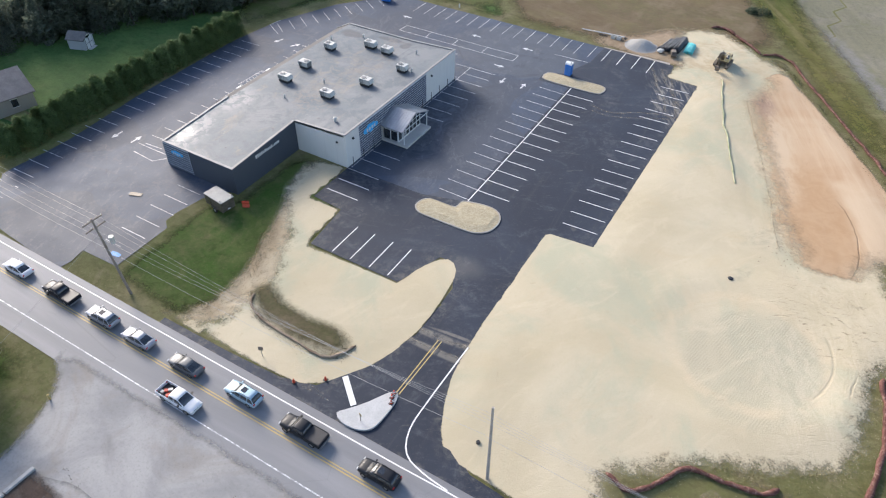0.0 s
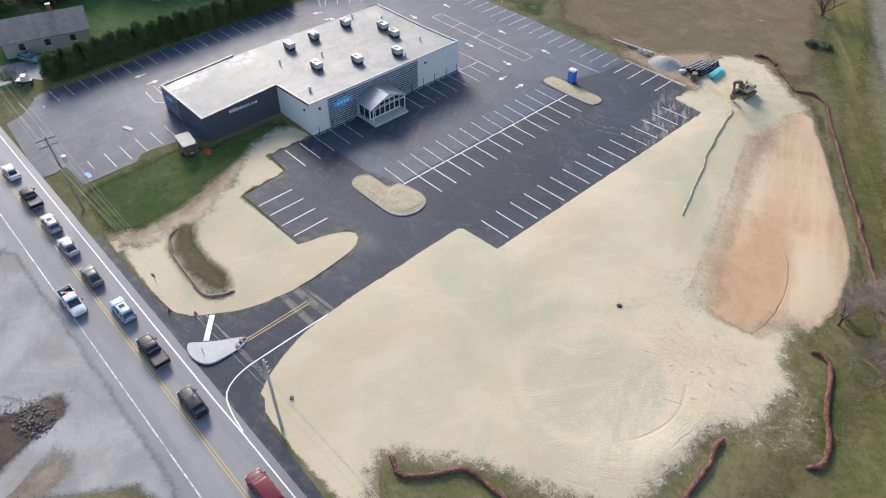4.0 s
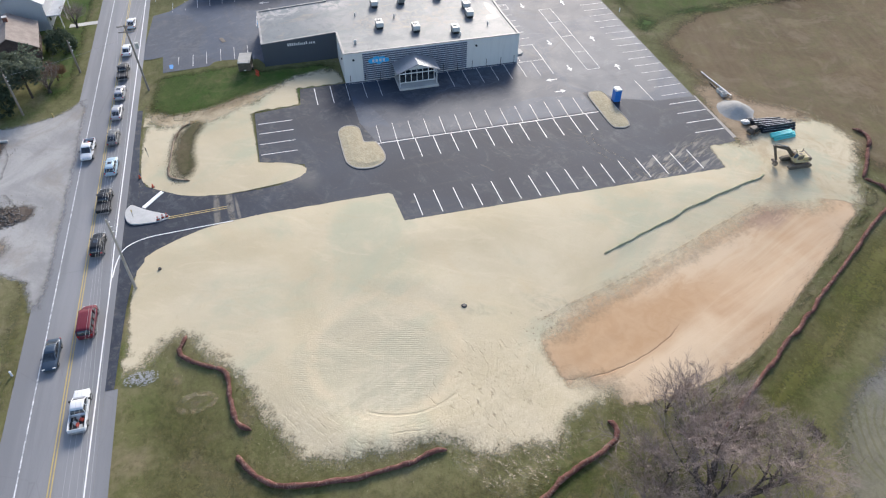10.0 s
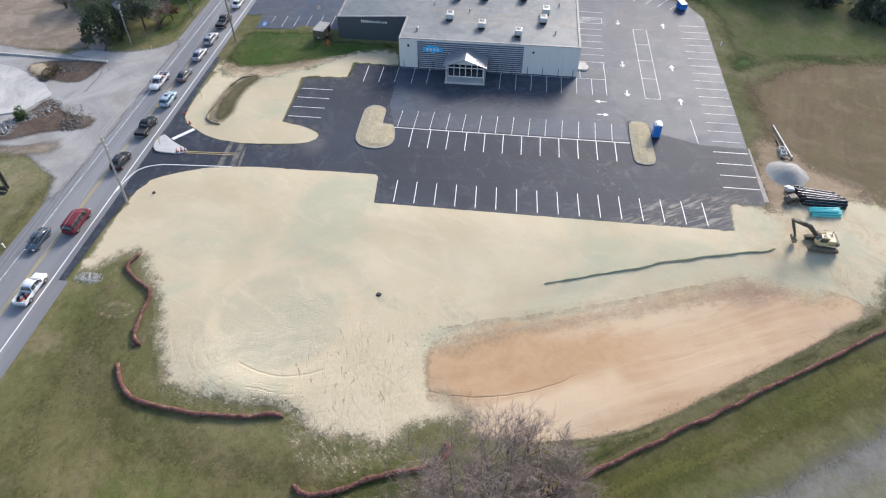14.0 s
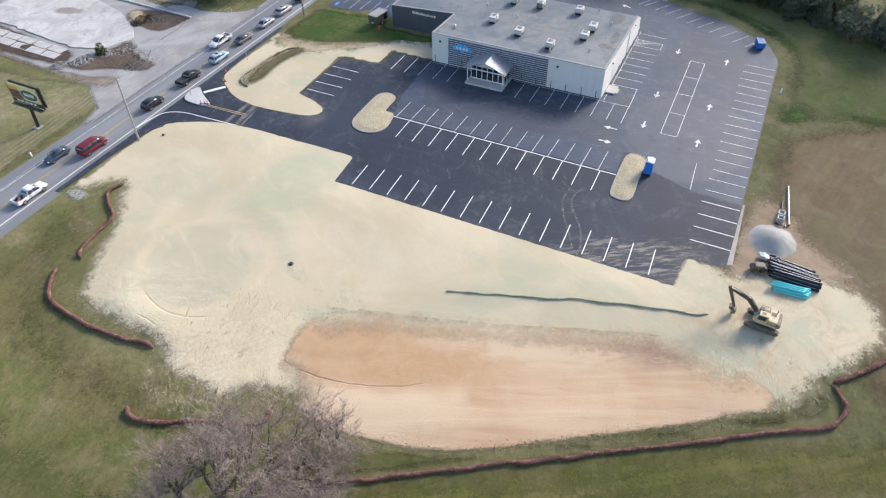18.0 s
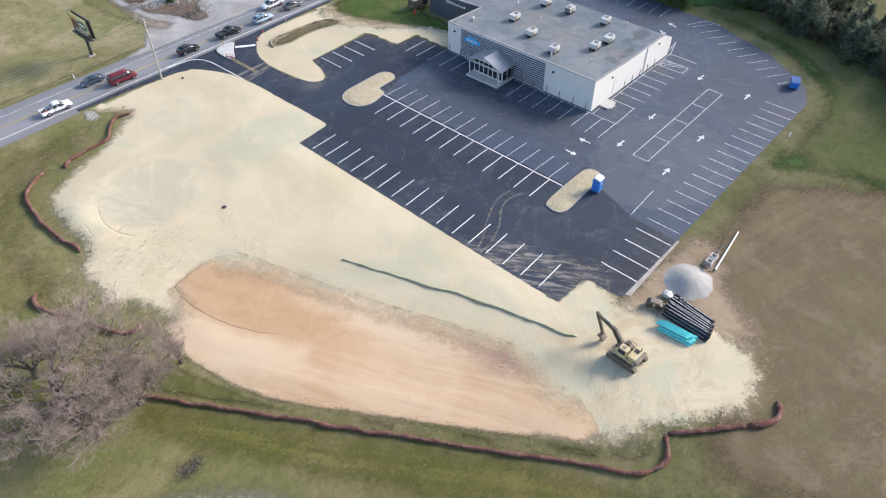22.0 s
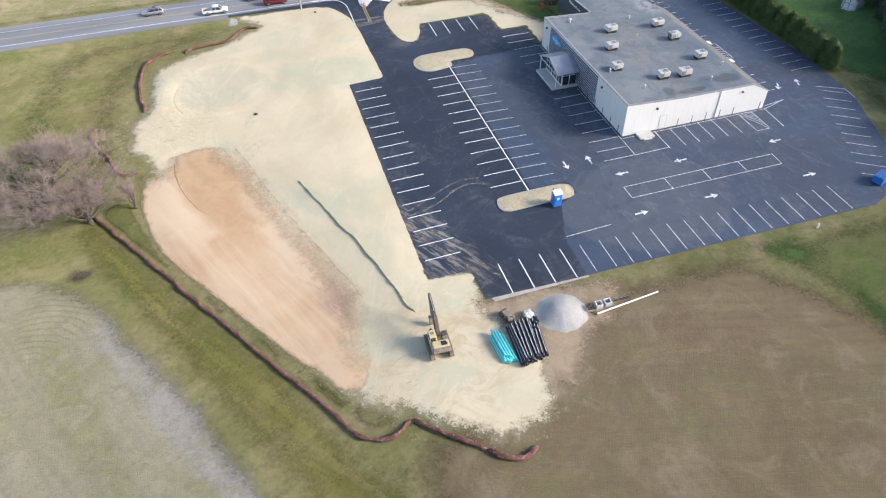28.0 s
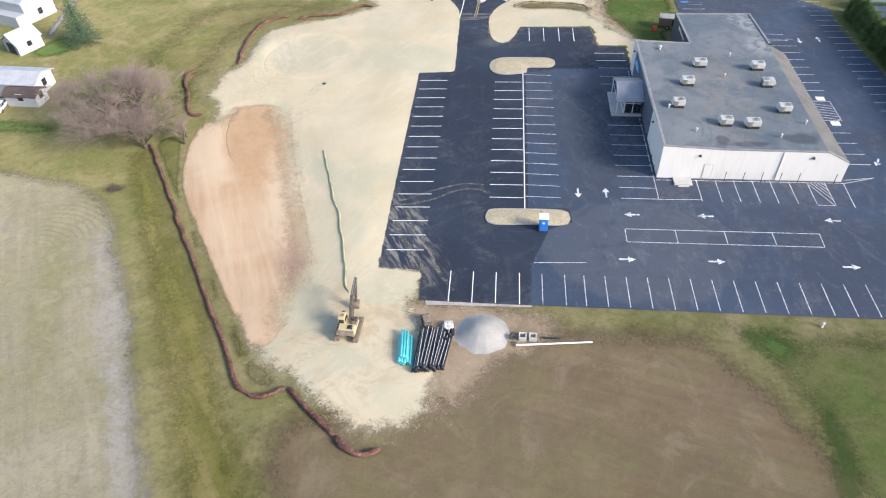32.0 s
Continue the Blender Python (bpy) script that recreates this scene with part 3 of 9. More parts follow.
M["strip"] = make_grass("mown_grass", (0.138, 0.140, 0.037), (0.200, 0.182, 0.059), (0.226, 0.182, 0.088), 4.0, 0.5, 34, 0.45, (0.100, 0.136, 0.027), 0.6)
M["brown"] = make_grass("stubble_field", (0.142, 0.103, 0.062), (0.182, 0.139, 0.088), (0.168, 0.138, 0.073), 4.5, 0.8, 75, 0.14, (0.150, 0.144, 0.066), 0.24)
M["green"] = make_grass("green_swale", (0.106, 0.124, 0.039), (0.152, 0.156, 0.060), (0.190, 0.152, 0.086), 4.5, 0.75, None, 0.45, (0.098, 0.149, 0.034))
M["grey"] = make_grass("harvested_field", (0.248, 0.226, 0.165), (0.300, 0.274, 0.206), (0.232, 0.216, 0.138), 3.0, 1.4, 28, 0.3)
def make_gravel():
    m = NT("gravel_yard", 0.9, 0, 0.2)
    c = m.mix(m.step(m.noise(0.12, 6, 0.65, 0.8), 0.35, 0.65), (0.25, 0.247, 0.243), (0.35, 0.342, 0.33))
    c = m.mix(m.step(m.noise(0.09, 6, 0.7, 1.2), 0.5, 0.68, 0, 0.5), c, (0.245, 0.215, 0.18))
    c = m.mix(m.step(m.noise(0.3, 5, 0.7, 0.4, (1, 0.3, 1, 70)), 0.52, 0.72, 0, 0.5), c, (0.19, 0.185, 0.18))
    g = m.noise(4, 6, 0.75)
    c = m.mix(m.step(g, 0.48, 0.72, 0, 0.35), c, (0.15, 0.145, 0.14))
    return m.colour(c).bump(g, 0.5, 0.04).ragged(1.4, 0.4, 0.7, 0.8).m


M["gravel"] = make_gravel()
def make_bank():
    m = NT("bank_straw", 0.95, 0, 0.1)
    f = m.noise(0.5, 6, 0.7, 1.2, (1.6, 0.5, 1, 20))
    c = m.mix(m.step(f, 0.36, 0.64), (0.50, 0.385, 0.262), (0.56, 0.475, 0.345))
    c = m.mix(m.step(m.noise(2.2, 6, 0.75, 1.0), 0.52, 0.7, 0, 0.35), c, (0.36, 0.27, 0.18))
    return m.colour(c).bump(m.noise(3, 6, 0.75), 0.5, 0.06).ragged(2.5, 0.5, 0.8, 1.5).m


def make_strewn():
    """Straw in combed wisps, with the grass showing between them."""
    m = NT("strewn_straw", 0.95, 0, 0.1)
    m.colour(m.mix(m.noise(3.0, 4), (0.42, 0.35, 0.225), (0.56, 0.485, 0.34)))
    f = m.math("MULTIPLY", m.step(m.noise(1.5, 6, 0.72, 1.2, (0.6, 1.8, 1, 35)), 0.47, 0.60), m.step(m.noise(7, 4, 0.7), 0.40, 0.60))
    tr, mx = m.t.nodes.new("ShaderNodeBsdfTransparent"), m.t.nodes.new("ShaderNodeMixShader")
    m.link(m.math("MULTIPLY", f, m.step(m.math("ADD", m.attr("edge"), m.math("MULTIPLY", m.math("SUBTRACT", m.noise(0.5, 5, 0.7), 0.5), 2.4)), 0.1, 1.3, 0.0, 0.85)), mx.inputs[0])
    m.link(tr.outputs[0], mx.inputs[1])
    m.link(m.b.outputs[0], mx.inputs[2])
    m.link(mx.outputs[0], m.t.nodes["Material Output"].inputs["Surface"])
    return m.m


M["bank_straw"] = make_bank()
M["strewn"] = make_strewn()
M["bank_soil"] = simple("bank_soil", (0.36, 0.255, 0.165), (0.50, 0.395, 0.275), 1.6, 0.95, 0, 0.1, 0.9, 5)


def make_work_soil(name="worked_soil", lo=(0.215, 0.162, 0.106), hi=(0.335, 0.258, 0.178), width=3.2):
    m = NT(name, 0.95, 0, 0.12)
    c = m.mix(m.step(m.noise(0.25, 6, 0.65, 0.8), 0.35, 0.65), lo, hi)
    c = m.mix(m.step(m.noise(0.7, 6, 0.7, 1.0), 0.56, 0.7, 0, 0.5), c, (0.36, 0.30, 0.21))
    g = m.noise(5, 6, 0.75)
    c = m.mix(m.step(g, 0.5, 0.75, 0, 0.4), c, (0.16, 0.12, 0.08))
    return m.colour(c).bump(g, 0.6, 0.06).ragged(width, 0.5, 1.0, 1.1).m


M["work_soil"] = make_work_soil()
M["patch_soil"] = make_work_soil("worn_patch", (0.215, 0.175, 0.105), (0.30, 0.245, 0.160), 2.4)
M["dirt"] = make_work_soil("site_dirt", (0.185, 0.150, 0.115), (0.265, 0.225, 0.180), 2.2)
M["sandy"] = make_work_soil("sandy_verge", (0.33, 0.26, 0.17), (0.45, 0.375, 0.26), 1.5)


def make_mud_track(name="tyre_dust", lo=(0.21, 0.195, 0.165), hi=(0.33, 0.30, 0.255), most=0.8):
    m = NT(name, 0.95, 0, 0.1)
    m.colour(m.mix(m.noise(2, 4), lo, hi))
    n = m.math("MULTIPLY", m.step(m.noise(0.9, 5, 0.7, 0.4), 0.36, 0.62), m.step(m.noise(7, 4, 0.7), 0.34, 0.62))
    tr, mx = m.t.nodes.new("ShaderNodeBsdfTransparent"), m.t.nodes.new("ShaderNodeMixShader")
    m.link(m.math("MULTIPLY", n, most), mx.inputs[0])
    m.link(tr.outputs[0], mx.inputs[1])
    m.link(m.b.outputs[0], mx.inputs[2])
    m.link(mx.outputs[0], m.t.nodes["Material Output"].inputs["Surface"])
    return m.m


M["mud_track"] = make_mud_track()
M["worn_ring"] = make_mud_track("worn_ring", (0.31, 0.245, 0.16), (0.40, 0.325, 0.22), 0.75)
M["crease"] = make_mud_track("shaded_crease", (0.26, 0.21, 0.14), (0.34, 0.28, 0.19), 0.3)


def make_slab():
    m = NT("weathered_slab", 0.9, 0, 0.2)
    c = m.mix(m.step(m.noise(0.14, 6, 0.68, 1.0), 0.35, 0.65), (0.37, 0.362, 0.348), (0.52, 0.508, 0.488))
    c = m.mix(m.step(m.noise(0.28, 7, 0.74, 1.4), 0.54, 0.66, 0, 0.5), c, (0.23, 0.205, 0.175))
    c = m.mix(m.step(m.noise(0.35, 4, 0.6, 2.0, (0.5, 1.6, 1, 6)), 0.58, 0.66, 0, 0.25), c, (0.20, 0.18, 0.145))
    blot = m.spot(-39.4, -16.6, 1.5, 3.2, 20, 0.6, 1.2)
    c = m.mix(m.math("MULTIPLY", blot, 0.7), c, (0.17, 0.14, 0.11))
    g = m.noise(5, 5, 0.75)
    c = m.mix(m.step(g, 0.5, 0.72, 0, 0.35), c, (0.2, 0.19, 0.175))
    return m.colour(c).bump(g, 0.4, 0.03).m


M["slab"] = make_slab()
M["rubble_rock"] = simple("rubble_rock", (0.29, 0.28, 0.265), (0.42, 0.41, 0.39), 1.2, 0.9, 0, 0.2, 0.5, 7, 0.5)
M["shingle_brown"] = simple("brown_shingle", (0.21, 0.175, 0.155), (0.28, 0.24, 0.215), 0.8, 0.85, 0, 0.3, 0.3, 7)
M["dark_brick"] = simple("dark_brick", (0.075, 0.055, 0.05), (0.115, 0.085, 0.075), 1.0, 0.85, 0, 0.3, 0.3, 9)
M["siding_tan"] = make_wall("tan_siding", (0.34, 0.30, 0.25), 0.7, 0.2)
M["island_concrete"] = simple("painted_concrete", (0.43, 0.43, 0.42), (0.50, 0.50, 0.49), 0.8, 0.7, 0, 0.3, 0.15, 7)
M["rubble_soil"] = make_grass("rubble_soil", (0.092, 0.066, 0.052), (0.145, 0.105, 0.080), (0.19, 0.16, 0.13), 1.3, 0.5)
M["concrete"] = simple("concrete", (0.46, 0.45, 0.43), (0.56, 0.55, 0.52), 0.4, 0.8, 0, 0.3, 0.2, 9, 0.2)
M["kerb"] = simple("kerb_concrete", (0.33, 0.31, 0.275), (0.42, 0.395, 0.355), 0.6, 0.85, 0, 0.3, 0.2, 9)
M["dusty_kerb"] = simple("dusty_kerb", (0.29, 0.265, 0.235), (0.44, 0.41, 0.375), 0.9, 0.9, 0, 0.2, 0.3, 7)
M["paint"] = make_paint()
M["worn_paint"] = make_paint("worn_road_paint", 0.42, 0.62, 0.85)
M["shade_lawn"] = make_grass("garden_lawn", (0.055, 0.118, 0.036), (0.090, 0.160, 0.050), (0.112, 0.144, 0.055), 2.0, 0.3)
M["streak"] = make_grass("lush_grass", (0.062, 0.118, 0.030), (0.098, 0.150, 0.042), (0.150, 0.150, 0.062), 2.6, 0.4)
M["patch"] = make_grass("worn_verge_grass", (0.095, 0.099, 0.038), (0.140, 0.129, 0.062), (0.210, 0.155, 0.095), 1.9, 1.0, None, 0.5, (0.070, 0.105, 0.026))
M["dry"] = make_grass("dry_verge_grass", (0.180, 0.172, 0.078), (0.255, 0.228, 0.122), (0.345, 0.285, 0.190), 3.0, 0.7, None, 0.5, (0.128, 0.160, 0.050))
M["weeds"] = make_grass("weedy_grass", (0.078, 0.092, 0.027), (0.126, 0.129, 0.045), (0.220, 0.171, 0.105), 0.9, 0.8, None, 0.5, (0.073, 0.106, 0.026))
M["rough"] = make_grass("rough_meadow", (0.134, 0.131, 0.048), (0.190, 0.172, 0.074), (0.252, 0.198, 0.118), 8.0, 0.7, None, 0.62, (0.084, 0.128, 0.024))
M["pole_pale"] = simple("pale_pole", (0.36, 0.33, 0.295), (0.44, 0.41, 0.37), 1.2, 0.9, 0, 0.2, 0.4, 9)
M["dusty_roof"] = simple("dusty_sheet", (0.27, 0.27, 0.255), (0.34, 0.335, 0.32), 1.0, 0.7, 0.1, 0.4)
M["yellow"] = simple("road_paint_yellow", (0.50, 0.37, 0.12), (0.40, 0.32, 0.15), 1.5, 0.6, 0, 0.4, 0.1, 8)
M["bluepaint"] = simple("road_paint_blue", (0.04, 0.22, 0.55), (0.07, 0.28, 0.58), 1.5, 0.6)
M["white_wall"] = make_wall("white_painted_block", (0.64, 0.63, 0.605))
M["slate"] = make_wall("slate_siding", (0.055, 0.066, 0.085), 0.55, 0.2)
M["slat"] = make_wall("blue_grey_slat", (0.085, 0.105, 0.145), 0.5, 0.2)
M["gap"] = make_wall("pale_backing", (0.56, 0.58, 0.62), 0.6, 0.2)
M["coping"] = simple("coping_metal", (0.21, 0.21, 0.21), (0.29, 0.29, 0.285), 0.8, 0.6, 0.1, 0.4)
M["seam_roof"] = simple("standing_seam_metal", (0.33, 0.34, 0.36), (0.40, 0.41, 0.43), 0.6, 0.38, 0.6, 0.5)
M["strip_roof"] = simple("low_roof_sheet", (0.115, 0.114, 0.113), (0.160, 0.154, 0.147), 0.4, 0.9, 0.0, 0.2, 0.2, 6)
M["glass"] = make_glass("dark_glass", (0.018, 0.022, 0.028))
M["frame"] = simple("white_frame", (0.66, 0.66, 0.65), (0.72, 0.72, 0.71), 1.0, 0.5)
M["black"] = simple("black_plastic", (0.016, 0.016, 0.018), (0.026, 0.026, 0.028), 3, 0.5)
M["pipe_black"] = simple("black_pipe", (0.012, 0.014, 0.020), (0.020, 0.023, 0.030), 2, 0.55)
M["pipe_teal"] = simple("teal_pipe", (0.09, 0.58, 0.58), (0.13, 0.66, 0.65), 2, 0.4)
M["rubber"] = simple("tyre_rubber", (0.018, 0.018, 0.018), (0.03, 0.03, 0.03), 6, 0.85)
M["steel"] = simple("dull_steel", (0.30, 0.30, 0.30), (0.38, 0.38, 0.37), 3, 0.4, 0.8)
M["dark_steel"] = simple("dark_steel", (0.075, 0.066, 0.056), (0.135, 0.115, 0.092), 3, 0.55, 0.3)
M["ac"] = simple("unit_casing", (0.44, 0.445, 0.425), (0.52, 0.515, 0.49), 1.5, 0.5, 0.1, 0.5, 0.1, 12)
M["coil"] = simple("condenser_coil", (0.16, 0.165, 0.165), (0.24, 0.24, 0.235), 2, 0.5, 0.4)
M["yellow_machine"] = simple("machine_yellow", (0.52, 0.415, 0.200), (0.47, 0.405, 0.270), 1.6, 0.5, 0, 0.5, 0.1, 7)
M["blue_plastic"] = simple("blue_plastic", (0.02, 0.16, 0.52), (0.03, 0.19, 0.58), 1.2, 0.4)
M["white_plastic"] = simple("white_plastic", (0.72, 0.73, 0.74), (0.78, 0.78, 0.78), 1.2, 0.4)
M["wood_pole"] = simple("weathered_pole", (0.22, 0.185, 0.155), (0.30, 0.26, 0.225), 1.2, 0.9, 0, 0.2, 0.4, 9)
def make_sock():
    m = NT("compost_sock", 0.95, 0, 0.1)
    c = m.mix(m.step(m.noise(0.7, 5, 0.65), 0.35, 0.65), (0.084, 0.038, 0.032), (0.150, 0.070, 0.058))
    c = m.mix(m.step(m.noise(3.2, 6, 0.78, 0.8), 0.50, 0.62, 0, 0.55), c, (0.37, 0.25, 0.205))
    c = m.mix(m.step(m.noise(1.3, 5, 0.7, 1.0), 0.58, 0.7, 0, 0.6), c, (0.05, 0.03, 0.025))
    return m.colour(c).bump(m.noise(5, 6, 0.75), 0.8, 0.06).m


M["sock"] = make_sock()
M["sock_green"] = simple("green_sock", (0.22, 0.25, 0.15), (0.46, 0.45, 0.32), 0.5, 0.95, 0, 0.1, 0.6, 7)
M["sock_straw"] = simple("dusty_sock", (0.17, 0.125, 0.09), (0.33, 0.27, 0.20), 0.8, 0.95, 0, 0.1, 0.6, 7)
M["gravel_pile"] = simple("crushed_stone", (0.29, 0.285, 0.27), (0.36, 0.35, 0.33), 0.5, 0.95, 0, 0.2, 0.6, 5)
M["rock"] = simple("pale_rock", (0.50, 0.50, 0.48), (0.62, 0.61, 0.58), 1.2, 0.9, 0, 0.2, 0.3, 7, 0.35)
M["bark"] = simple("grey_bark", (0.072, 0.060, 0.052), (0.125, 0.105, 0.090), 1.5, 0.95, 0, 0.1, 0.5, 8)
M["twig"] = make_leaf("bare_twigs", (0.225, 0.175, 0.154), (0.325, 0.262, 0.232))
M["hedge"] = make_leaf("arborvitae_leaf", (0.086, 0.140, 0.046), (0.140, 0.196, 0.070), 1.0, 0.25)
M["conifer"] = make_leaf("conifer_leaf", (0.055, 0.080, 0.048), (0.105, 0.135, 0.085), 1.0, 0.3)
M["spruce"] = make_leaf("spruce_leaf", (0.080, 0.140, 0.080), (0.135, 0.205, 0.118), 1.0, 0.3)
M["wood_leaf"] = make_leaf("woodland_leaf", (0.100, 0.130, 0.098), (0.165, 0.185, 0.130), 0.6, 0.5)
M["russet"] = make_leaf("russet_leaf", (0.20, 0.095, 0.05), (0.26, 0.15, 0.08), 1.0)
M["weed"] = make_leaf("dry_weed", (0.15, 0.128, 0.062), (0.26, 0.205, 0.12), 1.0)
M["tuft"] = make_leaf("rough_tuft", (0.088, 0.090, 0.032), (0.175, 0.145, 0.070), 1.0, 0.2)
M["straw_bit"] = make_leaf("loose_straw", (0.50, 0.42, 0.27), (0.60, 0.52, 0.36), 1.0)
M["cone"] = simple("safety_red", (0.55, 0.06, 0.03), (0.60, 0.09, 0.04), 3, 0.5)
M["logo"] = simple("sign_blue", (0.03, 0.42, 0.80), (0.05, 0.47, 0.85), 2, 0.4)
M["siding_white"] = make_wall("white_siding", (0.43, 0.44, 0.455), 0.6, 0.2)
M["shingle"] = simple("grey_shingle", (0.12, 0.12, 0.125), (0.17, 0.165, 0.16), 1.2, 0.85, 0, 0.3, 0.3, 7)
M["shingle_pale"] = simple("pale_roof", (0.36, 0.38, 0.41), (0.45, 0.47, 0.49), 0.8, 0.6, 0, 0.3, 0.2, 7)
M["brick"] = simple("brown_brick", (0.16, 0.075, 0.055), (0.22, 0.11, 0.08), 1.0, 0.85, 0, 0.3, 0.3, 9)
M["wire"] = simple("wire", (0.34, 0.34, 0.33), (0.42, 0.42, 0.41), 1, 0.5)

M["track"] = simple("dusty_track", (0.10, 0.082, 0.062), (0.20, 0.165, 0.125), 3, 0.9)
M["rusty"] = simple("rusty_steel", (0.14, 0.105, 0.08), (0.27, 0.225, 0.175), 3, 0.75)
# ---- helpers for shapes ----
from mathutils.geometry import delaunay_2d_cdt

rng = random.Random(7)


def ss(v):
    v = min(1.0, max(0.0, v))
    return v * v * (3 - 2 * v)


def gz(x, y):
    """Height of the finished ground: the lot is level, the land falls to the road and to the basin."""
    k = ss((46 - y) / 19)
    return -1.0 * k - 0.42 * ss((x + 13) / 16) * (1 - k)


def finish(bm, name, mat, parent=None, smooth=False):
    me = bpy.data.meshes.new(name)
    bm.normal_update()
    bm.to_mesh(me)
    bm.free()
    for m in mat if isinstance(mat, (list, tuple)) else [mat]:
        me.materials.append(m)
    if smooth:
        for p in me.polygons:
            p.use_smooth = True
    ob = new(name, me)
    if parent:
        ob.parent = parent
    return ob


def part(name, bm, mat, parent, label="", smooth=False):
    ob = finish(bm, name, mat, parent, smooth)
    return tagged(ob, label) if label else ob


def thing(name, x, y, z, turn, label, category, group="", kind=""):
    ob = new(name)
    ob.matrix_basis = pose(x, y, z, 0, 0, turn)
    return tagged(ob, label, category, group, kind)


def box(x0, x1, y0, y1, z0, z1, bevel=0.0, bm=None, seg=1):
    bm2 = bmesh.new()
    bmesh.ops.create_cube(bm2, size=1.0)
    for v in bm2.verts:
        v.co = Vector(((x0 + x1) / 2 + v.co.x * (x1 - x0), (y0 + y1) / 2 + v.co.y * (y1 - y0), (z0 + z1) / 2 + v.co.z * (z1 - z0)))
    if bevel:
        bmesh.ops.bevel(bm2, geom=bm2.edges[:], offset=bevel, segments=seg, affect="EDGES", profile=0.5)
    if bm is None:
        return bm2
    join(bm, bm2)
    return bm


def join(bm, other, m=None):
    if m is not None:
        other.transform(m)
    me = bpy.data.meshes.new("tmp")
    other.to_mesh(me)
    other.free()
    bm.from_mesh(me)
    bpy.data.meshes.remove(me)
    return bm


def cyl(r0, r1, h, seg=12, m=None, cap=True):
    bm = bmesh.new()
    bmesh.ops.create_cone(bm, cap_ends=cap, segments=seg, radius1=r0, radius2=r1, depth=h)
    bm.transform(Matrix.Translation((0, 0, h / 2)))
    if m is not None:
        bm.transform(m)
    return bm


def between(a, b, r0, r1, seg=8):
    a, b = Vector(a), Vector(b)
    d = b - a
    return cyl(r0, r1, d.length, seg, Matrix.Translation(a) @ d.to_track_quat("Z", "Y").to_matrix().to_4x4())


def prism(profile, y0, y1, bevel=0.0):
    """A side outline in x and z, drawn out from y0 to y1."""
    bm = bmesh.new()
    a = [bm.verts.new((x, y0, z)) for x, z in profile]
    b = [bm.verts.new((x, y1, z)) for x, z in profile]
    n = len(profile)
    bm.faces.new(a[::-1])
    bm.faces.new(b)
    for i in range(n):
        bm.faces.new((a[i], a[(i + 1) % n], b[(i + 1) % n], b[i]))
    bmesh.ops.recalc_face_normals(bm, faces=bm.faces[:])
    if bevel:
        bmesh.ops.bevel(bm, geom=bm.edges[:], offset=bevel, segments=2, affect="EDGES", profile=0.5)
    return bm


def slab(poly, z0, z1, bevel=0.0):
    """A flat outline drawn up from z0 to z1."""
    bm = bmesh.new()
    a = [bm.verts.new((x, y, z0)) for x, y in poly]
    b = [bm.verts.new((x, y, z1)) for x, y in poly]
    n = len(poly)
    bm.faces.new(a[::-1])
    top = bm.faces.new(b)
    for i in range(n):
        bm.faces.new((a[i], a[(i + 1) % n], b[(i + 1) % n], b[i]))
    bmesh.ops.recalc_face_normals(bm, faces=bm.faces[:])
    if bevel:
        bmesh.ops.bevel(bm, geom=[e for e in top.edges], offset=bevel, segments=2, affect="EDGES", profile=0.5)
    return bm


def smooth_loop(pts, closed=True, step=1.2):
    """A rounded line through the given corners."""
    n, out = len(pts), []
    last = n if closed else n - 1
    for i in range(last):
        p = [Vector((*pts[j % n], 0)) if closed else Vector((*pts[min(max(j, 0), n - 1)], 0)) for j in (i - 1, i, i + 1, i + 2)]
        k = max(1, int((p[2] - p[1]).length / step))
        for s in range(k):
            u = s / k
            q = 0.5 * (2 * p[1] + (p[2] - p[0]) * u + (2 * p[0] - 5 * p[1] + 4 * p[2] - p[3]) * u * u + (3 * p[1] - p[0] - 3 * p[2] + p[3]) * u ** 3)
            out.append((q.x, q.y))
    if not closed:
        out.append(tuple(pts[-1]))
    return out


def fill_line(pts, step=1.2):
    out, n = [], len(pts)
    for i in range(n):
        a, b = Vector(pts[i]), Vector(pts[(i + 1) % n])
        k = max(1, int((b - a).length / step))
        out += [tuple(a.lerp(b, s / k)) for s in range(k)]
    return out


def inside(P, poly):
    q = np.array(poly)
    x, y = P[:, 0:1], P[:, 1:2]
    x0, y0 = q[:, 0], q[:, 1]
    x1, y1 = np.roll(x0, -1), np.roll(y0, -1)
    dy = np.where(y1 == y0, 1e-9, y1 - y0)
    return (((y0 > y) != (y1 > y)) & (x < (x1 - x0) * (y - y0) / dy + x0)).sum(1) % 2 == 1


def rim(P, poly):
    """How far points lie from the rim of an outline."""
    q = np.array(poly)
    r = np.roll(q, -1, 0)
    d = r - q
    best = np.full(len(P), 1e9)
    for a, e in zip(q, d):
        L = max(e @ e, 1e-9)
        t = np.clip(((P - a) @ e) / L, 0, 1)
        best = np.minimum(best, np.hypot(*(P - a - t[:, None] * e).T))
    return best


